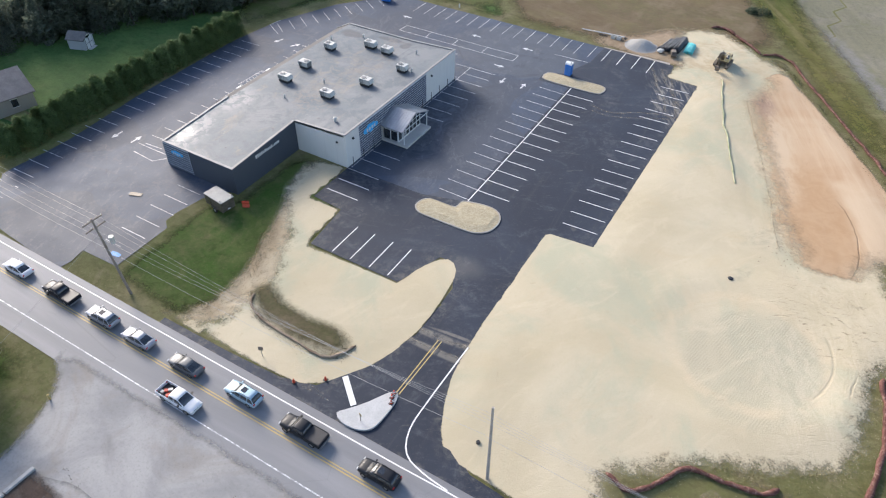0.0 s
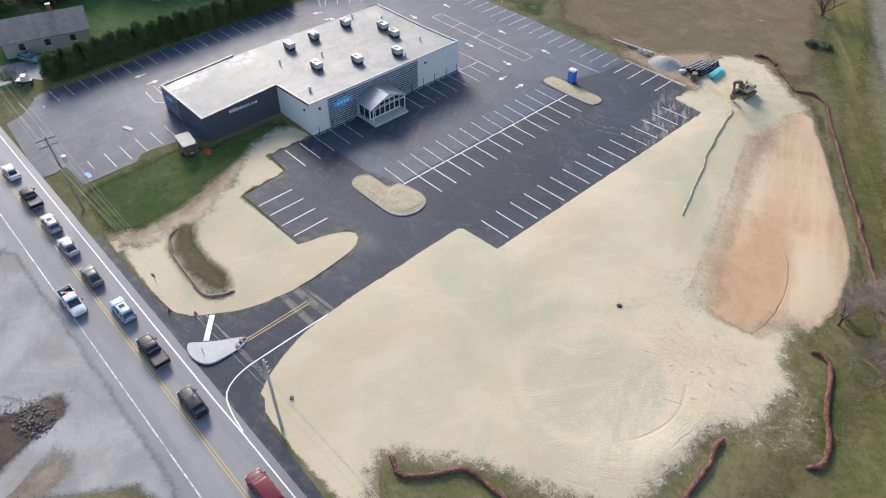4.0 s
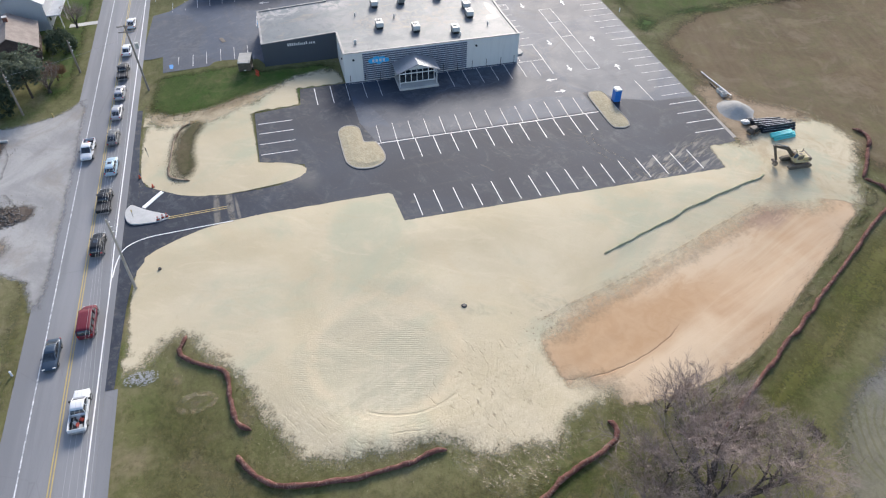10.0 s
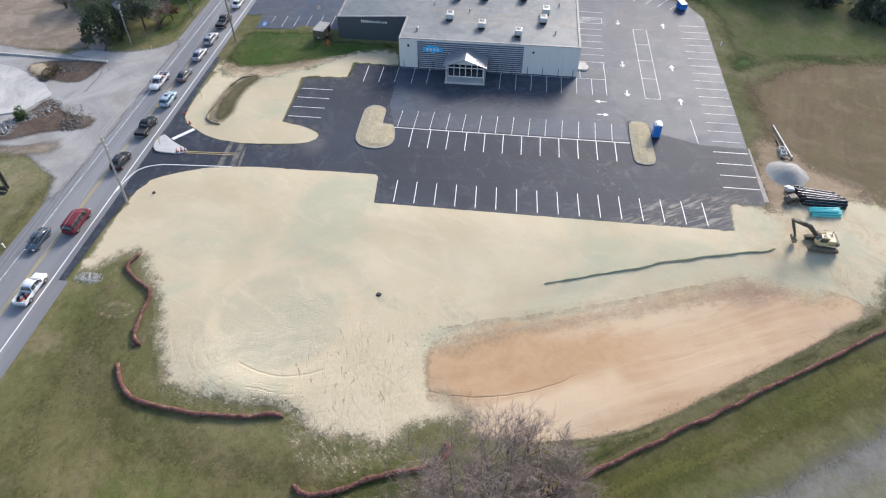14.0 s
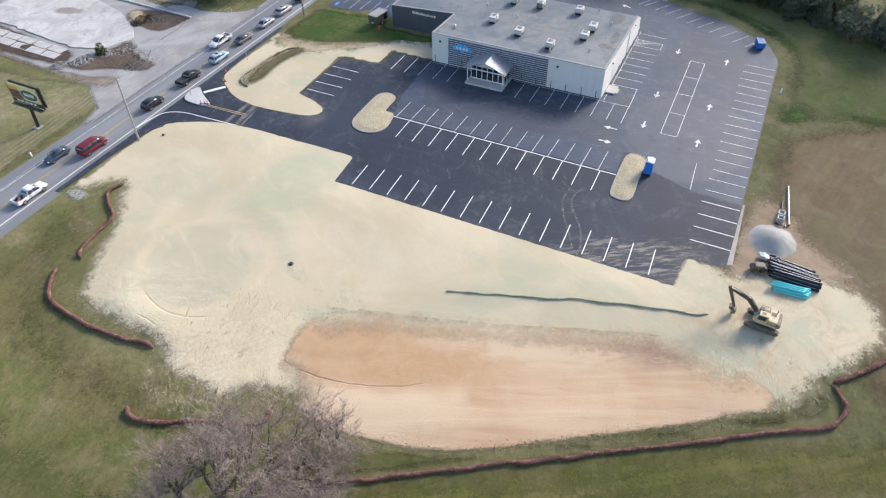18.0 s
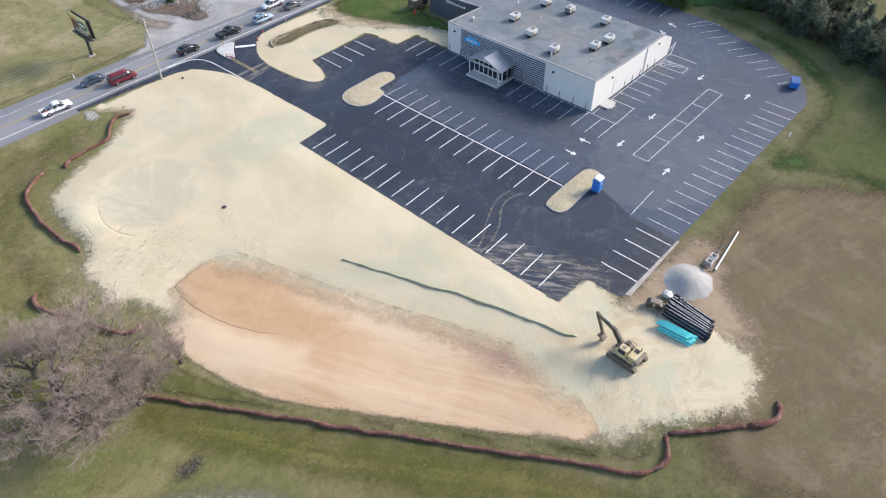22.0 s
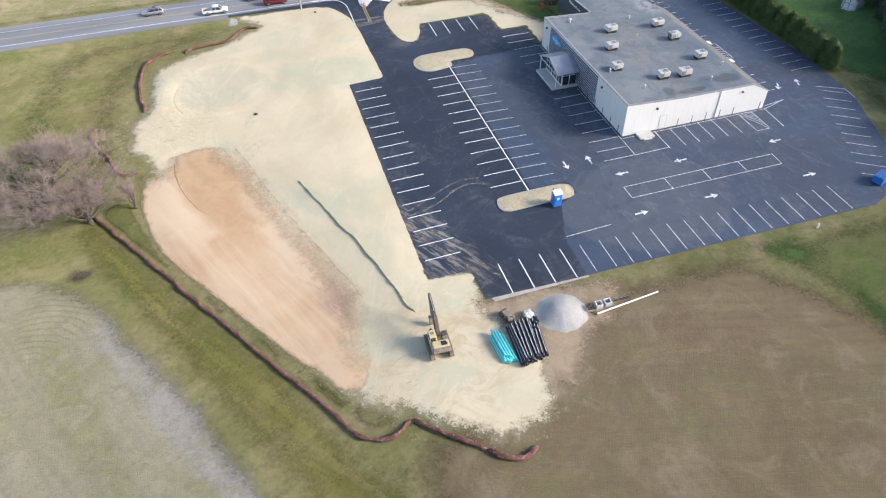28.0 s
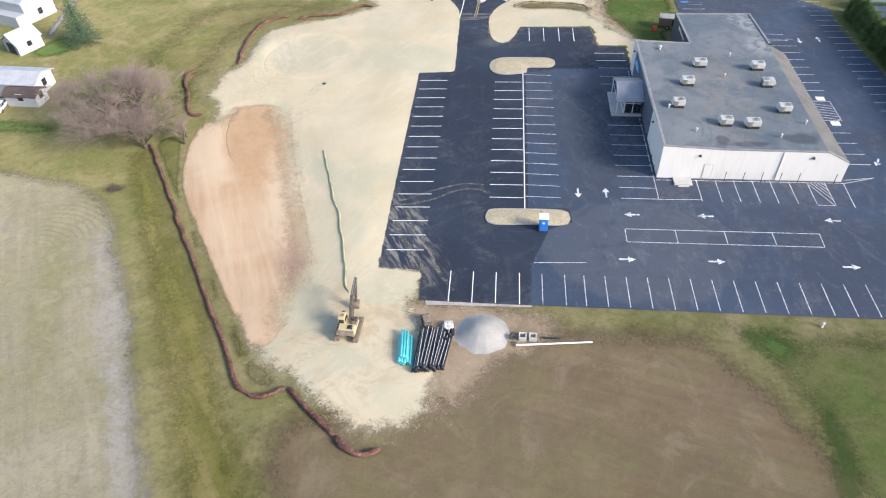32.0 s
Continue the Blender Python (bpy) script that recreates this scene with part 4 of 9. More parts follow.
def sheet(name, poly, step, dz, mat, label="", category="", relief=None, kind="structure", crisp=None, gain=60.0):
    """A piece of ground inside an outline, that follows the land."""
    q = np.array(poly)
    xs, ys = np.arange(q[:, 0].min() + step / 2, q[:, 0].max(), step), np.arange(q[:, 1].min() + step / 2, q[:, 1].max(), step)
    P = np.array([(x + (0.5 * step if j % 2 else 0), y) for j, y in enumerate(ys) for x in xs])
    P = P[inside(P, poly)]
    P = P[rim(P, poly) > step * 0.45] if len(P) else P.reshape(0, 2)
    pts = [Vector(p) for p in poly] + [Vector(p) for p in P]
    n = len(poly)
    vs, _, fs, *_ = delaunay_2d_cdt(pts, [(i, (i + 1) % n) for i in range(n)], [], 1, 1e-5)
    V = np.array([tuple(v) for v in vs])
    edge = rim(V, poly)
    soft = edge
    if crisp:
        seg = [(Vector(poly[i]), Vector(poly[(i + 1) % n])) for i in range(n)]
        far = [rim(V, [tuple(a), tuple(b)]) * (gain if crisp(*((a + b) / 2)) else 1.0) for a, b in seg]
        soft = np.min(far, axis=0)
    z = [gz(x, y) + dz + (relief(x, y) * ss((e - 0.5) / 2.5) if relief else 0) for (x, y), e in zip(V, edge)]
    me = bpy.data.meshes.new(name)
    me.from_pydata([(x, y, h) for (x, y), h in zip(V, z)], [], fs)
    at = me.attributes.new("edge", "FLOAT", "POINT")
    at.data.foreach_set("value", soft.astype(np.float32))
    me.materials.append(mat)
    for p in me.polygons:
        p.use_smooth = True
    me.update()
    ob = new(name, me)
    return tagged(ob, label, category, kind=kind)


# ---- ground ----
def ground():
    xs = sorted({*range(-160, 121, 4), -2200, -900, -450, -260, 200, 400, 900, 2200})
    ys = sorted({*range(-60, 221, 4), -2200, -900, -450, -200, -110, 300, 500, 900, 2200})
    nx = len(xs)
    me = bpy.data.meshes.new("ground")
    me.from_pydata([(x, y, gz(x, y) - 0.07) for y in ys for x in xs], [],
                   [(j * nx + i, j * nx + i + 1, (j + 1) * nx + i + 1, (j + 1) * nx + i) for j in range(len(ys) - 1) for i in range(nx - 1)])
    me.materials.append(M["grass"])
    for p in me.polygons:
        p.use_smooth = True
    tagged(new("ground", me), "patchy green and dry meadow grass around the site", "ground", kind="structure")


def wob(x, y, s, seed=0.0):
    return noise.noise((x * s, y * s, seed))


def straw_relief(x, y):
    h = 0.10 + 0.10 * wob(x, y, 0.09) + 0.05 * wob(x, y, 0.35, 3)
    # the basin: a shallow dish with a bank on its outer side and a low rim
    r = math.hypot(x - 5.0, y - 57.0)
    way = ((x - 5.0) * 0.75 - (y - 57.0) * 0.66) / max(r, 0.1)
    h += 0.30 * math.exp(-((r - 11.6) / 2.2) ** 2) * ss(0.2 + way) + 0.08 * math.exp(-((r - 9.6) / 1.9) ** 2) * ss(0.3 - way)
    h -= 0.08 * ss(1.4 - r / 7.5)
    return max(0.0, h)


def soil_relief(x, y):
    t = (x - 14) * -0.52 + (y - 76) * 0.85
    d = (x - 14) * 0.85 + (y - 76) * 0.52
    return max(0.01, 0.16 + 0.10 * wob(x, y, 0.12, 5) + 0.06 * math.sin(d * 2.6 + wob(x, y, 0.1) * 3) * ss((d + 6) / 4) + 0.05 * wob(x, y, 0.5, 7))


ground()
# fields round the site
sheet("field_brown", [(-21, 114.4), (-52, 114.4), (-57, 121), (-63, 130), (-64, 150), (-66, 260), (-56, 260), (-38, 212), (-23, 176), (-13, 154), (-5, 137), (-3, 130.5), (-8, 127), (-16, 126)], 2.6, -0.052, M["brown"], "brown stubble field with thin dry grass", "field")
sheet("field_swale", [(-52, 114.4), (-74, 114.2), (-79, 112.5), (-88, 101), (-93, 84), (-100, 84), (-108, 100), (-100, 128), (-86, 150), (-70, 165), (-60, 150), (-58, 131), (-55, 121)], 4, -0.046, M["green"], "green grass strip along the lot's edge", "grass")
sheet("field_grey", smooth_loop([(24.6, 96), (30, 92.6), (44, 89.5), (80, 86), (160, 84), (200, 240), (-55, 252), (-32, 196), (0.5, 139), (7.6, 125.5), (13.2, 114.2), (18.2, 106.5), (21, 101)], True, 4), 4, -0.061, M["grey"], "pale grey harvested field", "field")
sheet("grass_strip", [(1, 141), (18, 108.5), (25.5, 95), (30, 86), (24, 82), (12, 101), (1.5, 118), (-2, 126), (-9, 137), (-18, 154), (-28, 176), (-44, 212), (-27, 212), (-13, 176), (-4, 156)], 3, -0.041, M["strip"], "mown green grass strip beside the sock", "grass")
sheet("lawn", [(-50.6, 27.0), (-60, 27.4), (-67.8, 27.6), (-68.2, 29.6), (-62.4, 29.8), (-62.2, 36), (-61.8, 45.7), (-59, 46.8), (-58.8, 59.4), (-50.3, 59.4), (-45, 52), (-42, 40), (-47, 30)], 2, -0.04, M["lawn"], "green lawn in front of the low wing", "grass")
sheet("lawn_west", [(-94, 30), (-93, 84), (-100, 95), (-170, 110), (-170, 26), (-97, 26)], 6, -0.049, M["shade_lawn"], "shaded green lawn behind the hedge", "grass")

for line in ([(-50, 115.0), (-58.5, 115.2), (-62.0, 118.5), (-59.5, 121.6), (-56.2, 121.0), (-53.5, 117.4)], [(-60.2, 120), (-62.8, 125.5), (-63, 132), (-61.0, 139), (-58.2, 136), (-58.6, 129), (-59.6, 124.5)], [(-75, 114.9), (-80, 113), (-88, 103), (-91, 95), (-94, 98), (-91, 108), (-84, 116), (-77, 118)],
             [(56, 77.0), (44, 77.0), (40.5, 79.5), (41.5, 82.6), (50, 82.8), (58, 82)], [(60, 57.5), (60, 51.5), (56.5, 47.0), (53.4, 48.5), (50.6, 53.0), (51.6, 56.5), (56, 58.5)]):
    sheet("green_streak", smooth_loop(line, True, 1.5), 1.5, -0.038, M["streak"], "lush green streak in the grass", "grass")

# the paved lot: old and new surfaces butt against each other
LOT_NEW = [(-50.0, 52.0), (-45.2, 51.6), (-44.4, 44.4), (-31.6, 44.4), (-29.5, 50.6), (-27.6, 50.6), (-25.6, 46.8), (-25.6, 39.2), (-27.5, 33.5), (-31.0, 28.6), (-34.9, 27.5), (-42, 27.2), (-51.2, 27.1), (-51.2, 26.3), (3, 26.3), (3, 27.2), (-8.0, 27.6), (-12.8, 28.0), (-15.9, 29.8), (-18.3, 33.3), (-19.2, 38),
           (-19.4, 48), (-19.4, 60.6), (-13.7, 61.4), (-13.6, 109.2), (-19.1, 109.3), (-19.7, 113.8), (-32.5, 113.9), (-32.7, 107.3), (-35.0, 101.0), (-38.0, 99.4), (-37.8, 96.6), (-32.45, 96.9), (-32.45, 61.5), (-38.0, 59.9), (-50.0, 59.7)]
sheet("pavement_new", LOT_NEW, 2.5, 0.0, M["fresh"], "fresh black asphalt of the extended lot", "pavement", crisp=lambda x, y: y < 27.3 or y > 113 or (y > 59.0 and x < -32))
LOT_OLD = [(-50.0, 59.7), (-38.0, 59.9), (-32.45, 61.5), (-32.45, 96.9), (-37.8, 96.6), (-38.0, 99.4), (-35.0, 101.0), (-32.7, 107.3), (-32.5, 113.9), (-74.0, 114.0), (-78.9, 112.0), (-85.3, 103.6), (-90.2, 91.0), (-91.4, 80), (-90.6, 60), (-90.6, 34), (-86.5, 30), (-85.5, 27.2), (-74, 26.3), (-68.0, 26.3), (-67.8, 27.6), (-68.2, 29.6), (-62.4, 29.8), (-61.8, 46.0), (-59.0, 47.2), (-59.0, 59.7)]
sheet("pavement_old", LOT_OLD, 2.5, 0.0, M["old"], "worn grey asphalt of the old lot", "pavement")
sheet("kerb_strip", [(-20.4, 113.8), (-32.6, 113.95), (-32.6, 114.2), (-20.6, 114.42)], 1.0, 0.012, M["dusty_kerb"], "rough pale concrete strip along the new asphalt", "kerb")
sheet("worked_soil", smooth_loop([(-15.0, 112.4), (-33.5, 112.6), (-38.0, 116.5), (-34.5, 121.5), (-30, 124.8), (-26.6, 129.4), (-21, 130.5), (-16, 120)], True, 1.5), 1.5, -0.03, M["work_soil"], "bare trodden earth round the gravel pile", "soil")
sheet("verge_soil", smooth_loop([(-53.5, 27.2), (-47, 27.6), (-43.5, 32), (-43.0, 37), (-45, 42), (-48, 47), (-51, 52), (-52.5, 58.5), (-56.6, 58.5), (-55.6, 53), (-53.0, 47.5), (-51.2, 42), (-49.6, 37), (-49.4, 32), (-51.5, 29.4)], True, 1.5), 1.5, -0.034, M["sandy"], "bare earth between the lawn and the straw", "soil")
sheet("verge_north", smooth_loop([(4, 27.9), (30, 28.2), (80, 28.6), (120, 29), (120, 33), (60, 32.4), (30, 31.6), (12, 31), (4, 29.6)], True, 2), 2, -0.046, M["strip"], "paler grass verge along the road", "grass")
for line in ([(18.6, 59.6), (20.8, 59.2), (24.0, 61.4), (25.2, 65.0), (23.6, 69.4), (20.6, 71.4), (18.6, 70.0)], [(17.2, 82.5), (18.8, 82.0), (19.6, 85.0), (19.2, 88.6), (17.8, 91.2), (16.4, 91.0)], [(-1.4, 119.6), (-2.6, 118.6), (-7.4, 124.0), (-8.6, 127.2), (-6.4, 127.4), (-3.4, 125.2)]):
    sheet("thin_straw", smooth_loop(line, True, 0.8), 0.8, -0.012, M["strewn"], "thin wisps of straw strewn over the grass", "straw")
sheet("rough_grass", smooth_loop([(4, 28.5), (18, 28), (34, 32), (40, 50), (40, 70), (34, 84), (27, 86), (20, 78), (19, 62), (16, 46), (4, 38), (-2, 33)], True, 2), 3, -0.055, M["rough"], "rough olive and brown grass beside the straw", "grass")
sheet("weed_strip", smooth_loop([(24.2, 82.8), (21.6, 88.0), (18.2, 93.4), (13.6, 100.6), (9.0, 107.9), (6.4, 112.0), (1.8, 119.2), (-1.0, 123.6), (-3.4, 126.6), (-6.2, 126.6), (-6.4, 125.0), (-2.8, 122.4), (1.0, 117.4), (5.8, 110.2), (10.8, 102.4), (15.8, 94.2), (18.6, 86), (20.6, 81)], True, 1.2), 1.2, -0.022, M["weeds"], "dark green weeds between soil and filter sock", "grass")
# road and what lies beyond it
sheet("road", [(-420, 17.0), (420, 17.0), (420, 26.3), (-420, 26.3)], 4, -0.012, M["road"], "two-lane grey asphalt road with worn lanes", "road")
sheet("shoulder", [(3, 26.3), (300, 26.3), (300, 28.4), (3, 27.6)], 3, -0.03, M["road"], "paved road shoulder beside the grass", "road")
sheet("gravel_yard", smooth_loop([(-68, 18.6), (-62, 16.9), (-56.5, 16.2), (-53.4, 13.6), (-51.6, 8), (-52, 2), (-47, -2), (-38, 1), (-30, 4), (-22, 6), (-17.5, 11), (-15.0, 14.8), (-9.5, 16.4), (-4, 18.3), (-20, 18.9), (-50, 18.9)], True, 2), 2, -0.007, M["gravel"], "pale packed gravel yard beside the road", "gravel")
sheet("verge_dry", [(-26, 17.4), (120, 17.4), (120, 3), (60, -20), (20, -60), (-18, -60), (-20, 0)], 4, -0.05, M["dry"], "pale dry grass across the road", "grass")
sheet("dirt_track", smooth_loop([(-14, 15.5), (-19.5, 9), (-20.5, -8), (-22, -45), (-25.5, -45), (-24, -8), (-23, 8), (-20, 16)], True, 2), 2, -0.028, M["gravel"], "grey dirt track beside the cleared site", "track")
sheet("gravel_drive", [(-50, 7), (-60, 2.5), (-90, -2), (-90, -6), (-62, -2), (-46, 3)], 3, -0.03, M["gravel"], "pale gravel drive", "gravel")

def spread(line, d, keep):
    """The outline moved d metres outwards where keep says so."""
    n, out = len(line), []
    area = sum(line[i][0] * line[(i + 1) % n][1] - line[(i + 1) % n][0] * line[i][1] for i in range(n))
    for i, (x, y) in enumerate(line):
        a, b = Vector(line[i - 3]), Vector(line[(i + 3) % n])
        t = (b - a).normalized() * (1 if area > 0 else -1)
        k = d * (0.75 + 0.5 * wob(x, y, 0.25, 6)) if keep(x, y) else 0.0
        out.append((x + t.y * k, y - t.x * k))
    return out


# seeded ground under straw, and the bare soil in it
STRAW = smooth_loop([(-19.9, 61.5), (-20.35, 61.5), (-20.4, 61.0), (-20.3, 52), (-20.1, 41), (-19.2, 34.5), (-16.6, 29.2), (-12.5, 28.1), (-6, 27.6), (2.6, 27.4), (2.3, 29.6), (-1.6, 33.4), (1.4, 35.9), (5.2, 39.4), (9.9, 41.4), (14.6, 44.0), (17.4, 46.5), (18.2, 52.2), (18.4, 58.6), (20.6, 63.4), (20.9, 68.4),
                     (19.2, 74.0), (18.2, 79.0), (17.8, 86), (15.3, 94.0), (10.6, 102.0), (5.3, 110.4), (0.4, 118.0), (-3.2, 123.3), (-8.4, 126.6), (-14.6, 131.2), (-18.6, 131.2), (-22.2, 128.8), (-22.8, 124.0), (-21.4, 118), (-20.5, 114.2), (-20.3, 113.4), (-19.75, 109.0), (-19.7, 108.5), (-19.2, 108.5), (-14.9, 108.4), (-14.4, 108.4), (-14.4, 107.9), (-14.3, 96), (-14.3, 80), (-14.4, 62.5), (-14.4, 62.0), (-14.9, 61.95)], True, 1.3)
SOIL = smooth_loop([(12.8, 71.8), (8.0, 71.6), (3.8, 75.6), (0.4, 83), (-2.6, 92), (-5.6, 101), (-8.2, 108.5), (-7.0, 114.5), (-3.6, 121.8), (-1.0, 120.6), (1.4, 117.4), (6.2, 110.2), (11.2, 102.3), (16.2, 94.2), (18.6, 86), (19.0, 79), (17.4, 74)], True, 1.3)


def straw_top(x, y):
    """Straw relief that runs out towards the bare soil."""
    p = np.array([[x, y]])
    return 0.0 if inside(p, SOIL)[0] else straw_relief(x, y) * ss(rim(p, SOIL)[0] / 3.0)


STRAW = spread(STRAW, 1.5, lambda x, y: (y > 116 and x < 2) or (x > -3 and 29 < y < 72))
sheet("straw_ground", STRAW, 1.3, 0.004, M["straw"], "seeded earth under pale straw mulch", "ground", straw_top, crisp=lambda x, y: x < -13.4 and y < 114 or y < 28.4)


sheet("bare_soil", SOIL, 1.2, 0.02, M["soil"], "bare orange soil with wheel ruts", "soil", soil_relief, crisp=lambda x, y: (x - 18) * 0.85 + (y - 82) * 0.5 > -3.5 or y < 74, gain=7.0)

TERRACE = [(5.8, 73.4), (4.5, 77.0), (2.8, 83.2), (0.0, 92.0), (-3.5, 101.0), (-4.9, 105.6), (-5.9, 109.0)]
sheet("terrace_edge", smooth_loop([(x - 0.3, y - 0.1) for x, y in TERRACE] + [(x + 3.0 + 0.9 * wob(x, y, 0.4), y + 1.2) for x, y in TERRACE[::-1]], True, 0.7), 0.7, 0.17, M["bank_straw"], "pale straw-dusted slope beside the bare soil", "soil", lambda x, y: 0.2 + 0.06 * wob(x, y, 0.6))

STRAW_S = smooth_loop([(-50.4, 59.62), (-50.05, 59.62), (-50.02, 59.2), (-50.02, 52.3), (-50.0, 52.03), (-49.7, 52.0), (-45.5, 51.62), (-45.22, 51.58), (-45.18, 51.3), (-44.45, 44.7), (-44.42, 44.42), (-44.1, 44.38), (-37, 44.37), (-31.9, 44.38), (-31.6, 44.4), (-30.4, 48.4), (-28.6, 50.9), (-26.6, 49.6), (-25.7, 45), (-25.7, 39.2), (-27.5, 33.5), (-31.0, 28.7), (-34.9, 27.55), (-42, 27.25), (-50.8, 27.15), (-50.6, 28.8), (-46.5, 30.2), (-45.8, 33.4), (-45.2, 37.5), (-47.8, 41.5), (-50.6, 46.3), (-53.8, 50.0), (-55.6, 54.3), (-56.2, 59.3), (-54.0, 59.5)], True, 1.0)
STRAW_S = spread(STRAW_S, 1.3, lambda x, y: (x < -44.6 and 29 < y < 43) or (x < -49.4 and 44 < y < 51) or (x < -53 and y < 57))
sheet("straw_verge", STRAW_S, 1.1, 0.004, M["straw"], "straw-covered verge between lawn and new asphalt", "ground", lambda x, y: 0.05 + 0.05 * wob(x, y, 0.3), crisp=lambda x, y: x > -45.6 and (y > 38 or x > -36) or y < 28 or y > 59.0 or (x > -50.4 and y > 51.4))
GRASS_P = smooth_loop([(-46.4, 35.0), (-44.6, 37.8), (-41.0, 36.8), (-37, 36.3), (-33.0, 36.4), (-29.8, 34.4), (-33.2, 31.5), (-37.7, 31.2), (-42.5, 32.0)], True, 0.8)
sheet("grass_patch", GRASS_P, 0.8, 0.13, M["patch"], "strip of rough grass left in the straw", "grass")

for x, y, rx, ry, lab in ((6.9, 35.6, 1.1, 1.9, "round bare patch of earth in the grass"), (2.6, 33.6, 3.0, 1.2, "bare earth along the filter sock"), (11.0, 40.4, 3.6, 1.2, "bare earth along the filter sock"), (-24.2, 147.3, 1.6, 0.8, "pale worn patch in the stubble field")):
    sheet("bare_patch", [(x + 1.5 * rx * math.cos(k * 0.35) + 0.3 * wob(k, x, 0.9), y + 1.5 * ry * math.sin(k * 0.35)) for k in range(18)], 0.7, -0.028, M["sandy"] if y > 140 else M["patch_soil"] if rx == 1.1 else M["work_soil"], lab, "soil")
# ---- paint on the pavement ----
LOT = bpy.data.objects["pavement_old"]
LOTN = bpy.data.objects["pavement_new"]
ROAD = bpy.data.objects["road"]


def strip_mesh(pts, w, dz=0.008, step=2.0):
    """A painted line of width w along points, a few millimetres thick."""
    line = []
    for a, b in zip(pts, pts[1:]):
        a, b = Vector(a), Vector(b)
        k = max(1, int((b - a).length / step))
        line += [a.lerp(b, s / k) for s in range(k)]
    line.append(Vector(pts[-1]))
    bm = bmesh.new()
    rows = []
    for i, p in enumerate(line):
        d = (line[min(i + 1, len(line) - 1)] - line[max(i - 1, 0)]).normalized()
        n = Vector((-d.y, d.x)) * w / 2
        rows.append([bm.verts.new((p.x + s * n.x, p.y + s * n.y, gz(p.x, p.y) + h)) for s, h in ((-1, 0.001), (-1, dz), (1, dz), (1, 0.001))])
    for r, q in zip(rows, rows[1:]):
        for i in range(3):
            bm.faces.new((r[i], r[i + 1], q[i + 1], q[i]))
    bmesh.ops.recalc_face_normals(bm, faces=bm.faces[:])
    return bm


def stall(a, b, parent=None, w=0.11):
    return part("parking_line", strip_mesh([a, b], w if parent else w * 0.85, step=9), M["paint"] if parent else M["worn_paint"], parent or LOT)


PITCH = 2.743
for i in range(16):
    stall((-19.4, 64.28 + i * PITCH), (-14.8, 64.45 + i * PITCH), LOTN)
part("divider_line", strip_mesh([(-31.95, 61.6), (-31.95, 97.0)], 0.14, step=9), M["paint"], LOTN)
for i in range(12):
    stall((-31.8, 64.55 + i * 2.745), (-27.25, 64.6 + i * 2.745), LOTN)
for i in range(14):
    stall((-36.7, 62.25 + i * 2.485), (-32.1, 62.1 + i * 2.485))
for y in (51.9 + 2.4, 56.9):
    stall((-49.6, y), (-44.5, y), LOTN)
for y in (59.5, 62.3, 64.8, 76.9, 79.5, 82.05, 84.6, 87.0, 89.5, 92.0, 94.3):
    stall((-49.8 if y < 90 else -49.6, y), (-44.7, y))
for x in (-41.25, -38.6, -35.85, -33.2):
    stall((x, 44.7), (x, 49.9), LOTN)
for i, x in enumerate((-23.05, -25.75, -28.45, -31.2)):
    stall((x, 113.8), (x, 108.85), LOTN)
for i in range(16):
    x = -33.85 - i * 2.452 if i > 1 else -33.85 - i * 2.65
    stall((x, 113.7), (x, 108.9))
stall((-33.0, 107.0), (-39.3, 106.7))
for x in (-55.2, -57.75, -60.15, -62.6, -64.95, -67.4, -69.75, -72.05):
    stall((x, 89.9), (x, 94.5))
stall((-74.5, 89.9), (-74.3, 95.0))
stall((-49.6, 74.9), (-49.6, 94.4))
stall((-49.6, 60.0), (-49.6, 67.2))
stall((-49.9, 90.15), (-74.6, 89.95))
stall((-49.6, 94.35), (-55.2, 94.2))
for i in range(5):
    stall((-69.75 - i * 0.46, 90.0), (-72.0, 94.4 - i * 0.95) if i else (-71.9, 94.7), w=0.1)
stall((-69.7, 94.7), (-72.1, 94.7))
stall((-74.5, 90.0), (-79.0, 88.6)), stall((-79.0, 88.6), (-74.7, 89.3))
for y in (48.5, 51.0, 53.4, 55.9, 58.5, 60.95, 63.5, 66.0, 69.2, 77.9, 80.5, 83.2, 85.6):
    stall((-75.2 if y > 60 else -72.8, y), (-79.6, y))
for i in range(6):
    stall((-75.4, 69.6 + i * 0.75), (-79.3, 70.6 + i * 0.75), w=0.11)
stall((-79.4, 69.2), (-79.4, 74.6)), stall((-75.2, 74.6), (-79.4, 74.6))
for y in (68.4, 75.4):
    part("painted_square", strip_mesh([(-78.9, y), (-77.6, y)], 1.1, step=9), M["paint"], LOT)
for i in range(22):
    stall((-90.2, 30.7 + i * 2.41), (-86.0, 30.8 + i * 2.41))
for i in range(10):
    x, y = -86.0 + i * 1.02, 88.0 + i * 2.22
    stall((x - 0.2, y), (x - 3.6, y + 2.3))
stall((-90.3, 89.1), (-90.0, 91.8)), stall((-90.3, 89.1), (-86.4, 86.9))
for i, y in enumerate((32.35, 34.85, 37.2, 39.65, 42.0, 44.35)):
    stall((-67.3, y), (-63.0 if i else -64.6, y))
part("painted_square", strip_mesh([(-64.9, 31.4), (-63.4, 31.6)], 1.3, step=9), M["bluepaint"], LOT, "blue painted square with a white sign")
for a, b in (((-78.6, 46.7), (-74.4, 46.4)), ((-74.4, 46.4), (-73.2, 47.9)), ((-78.7, 49.0), (-75.6, 49.2))):
    stall(a, b)
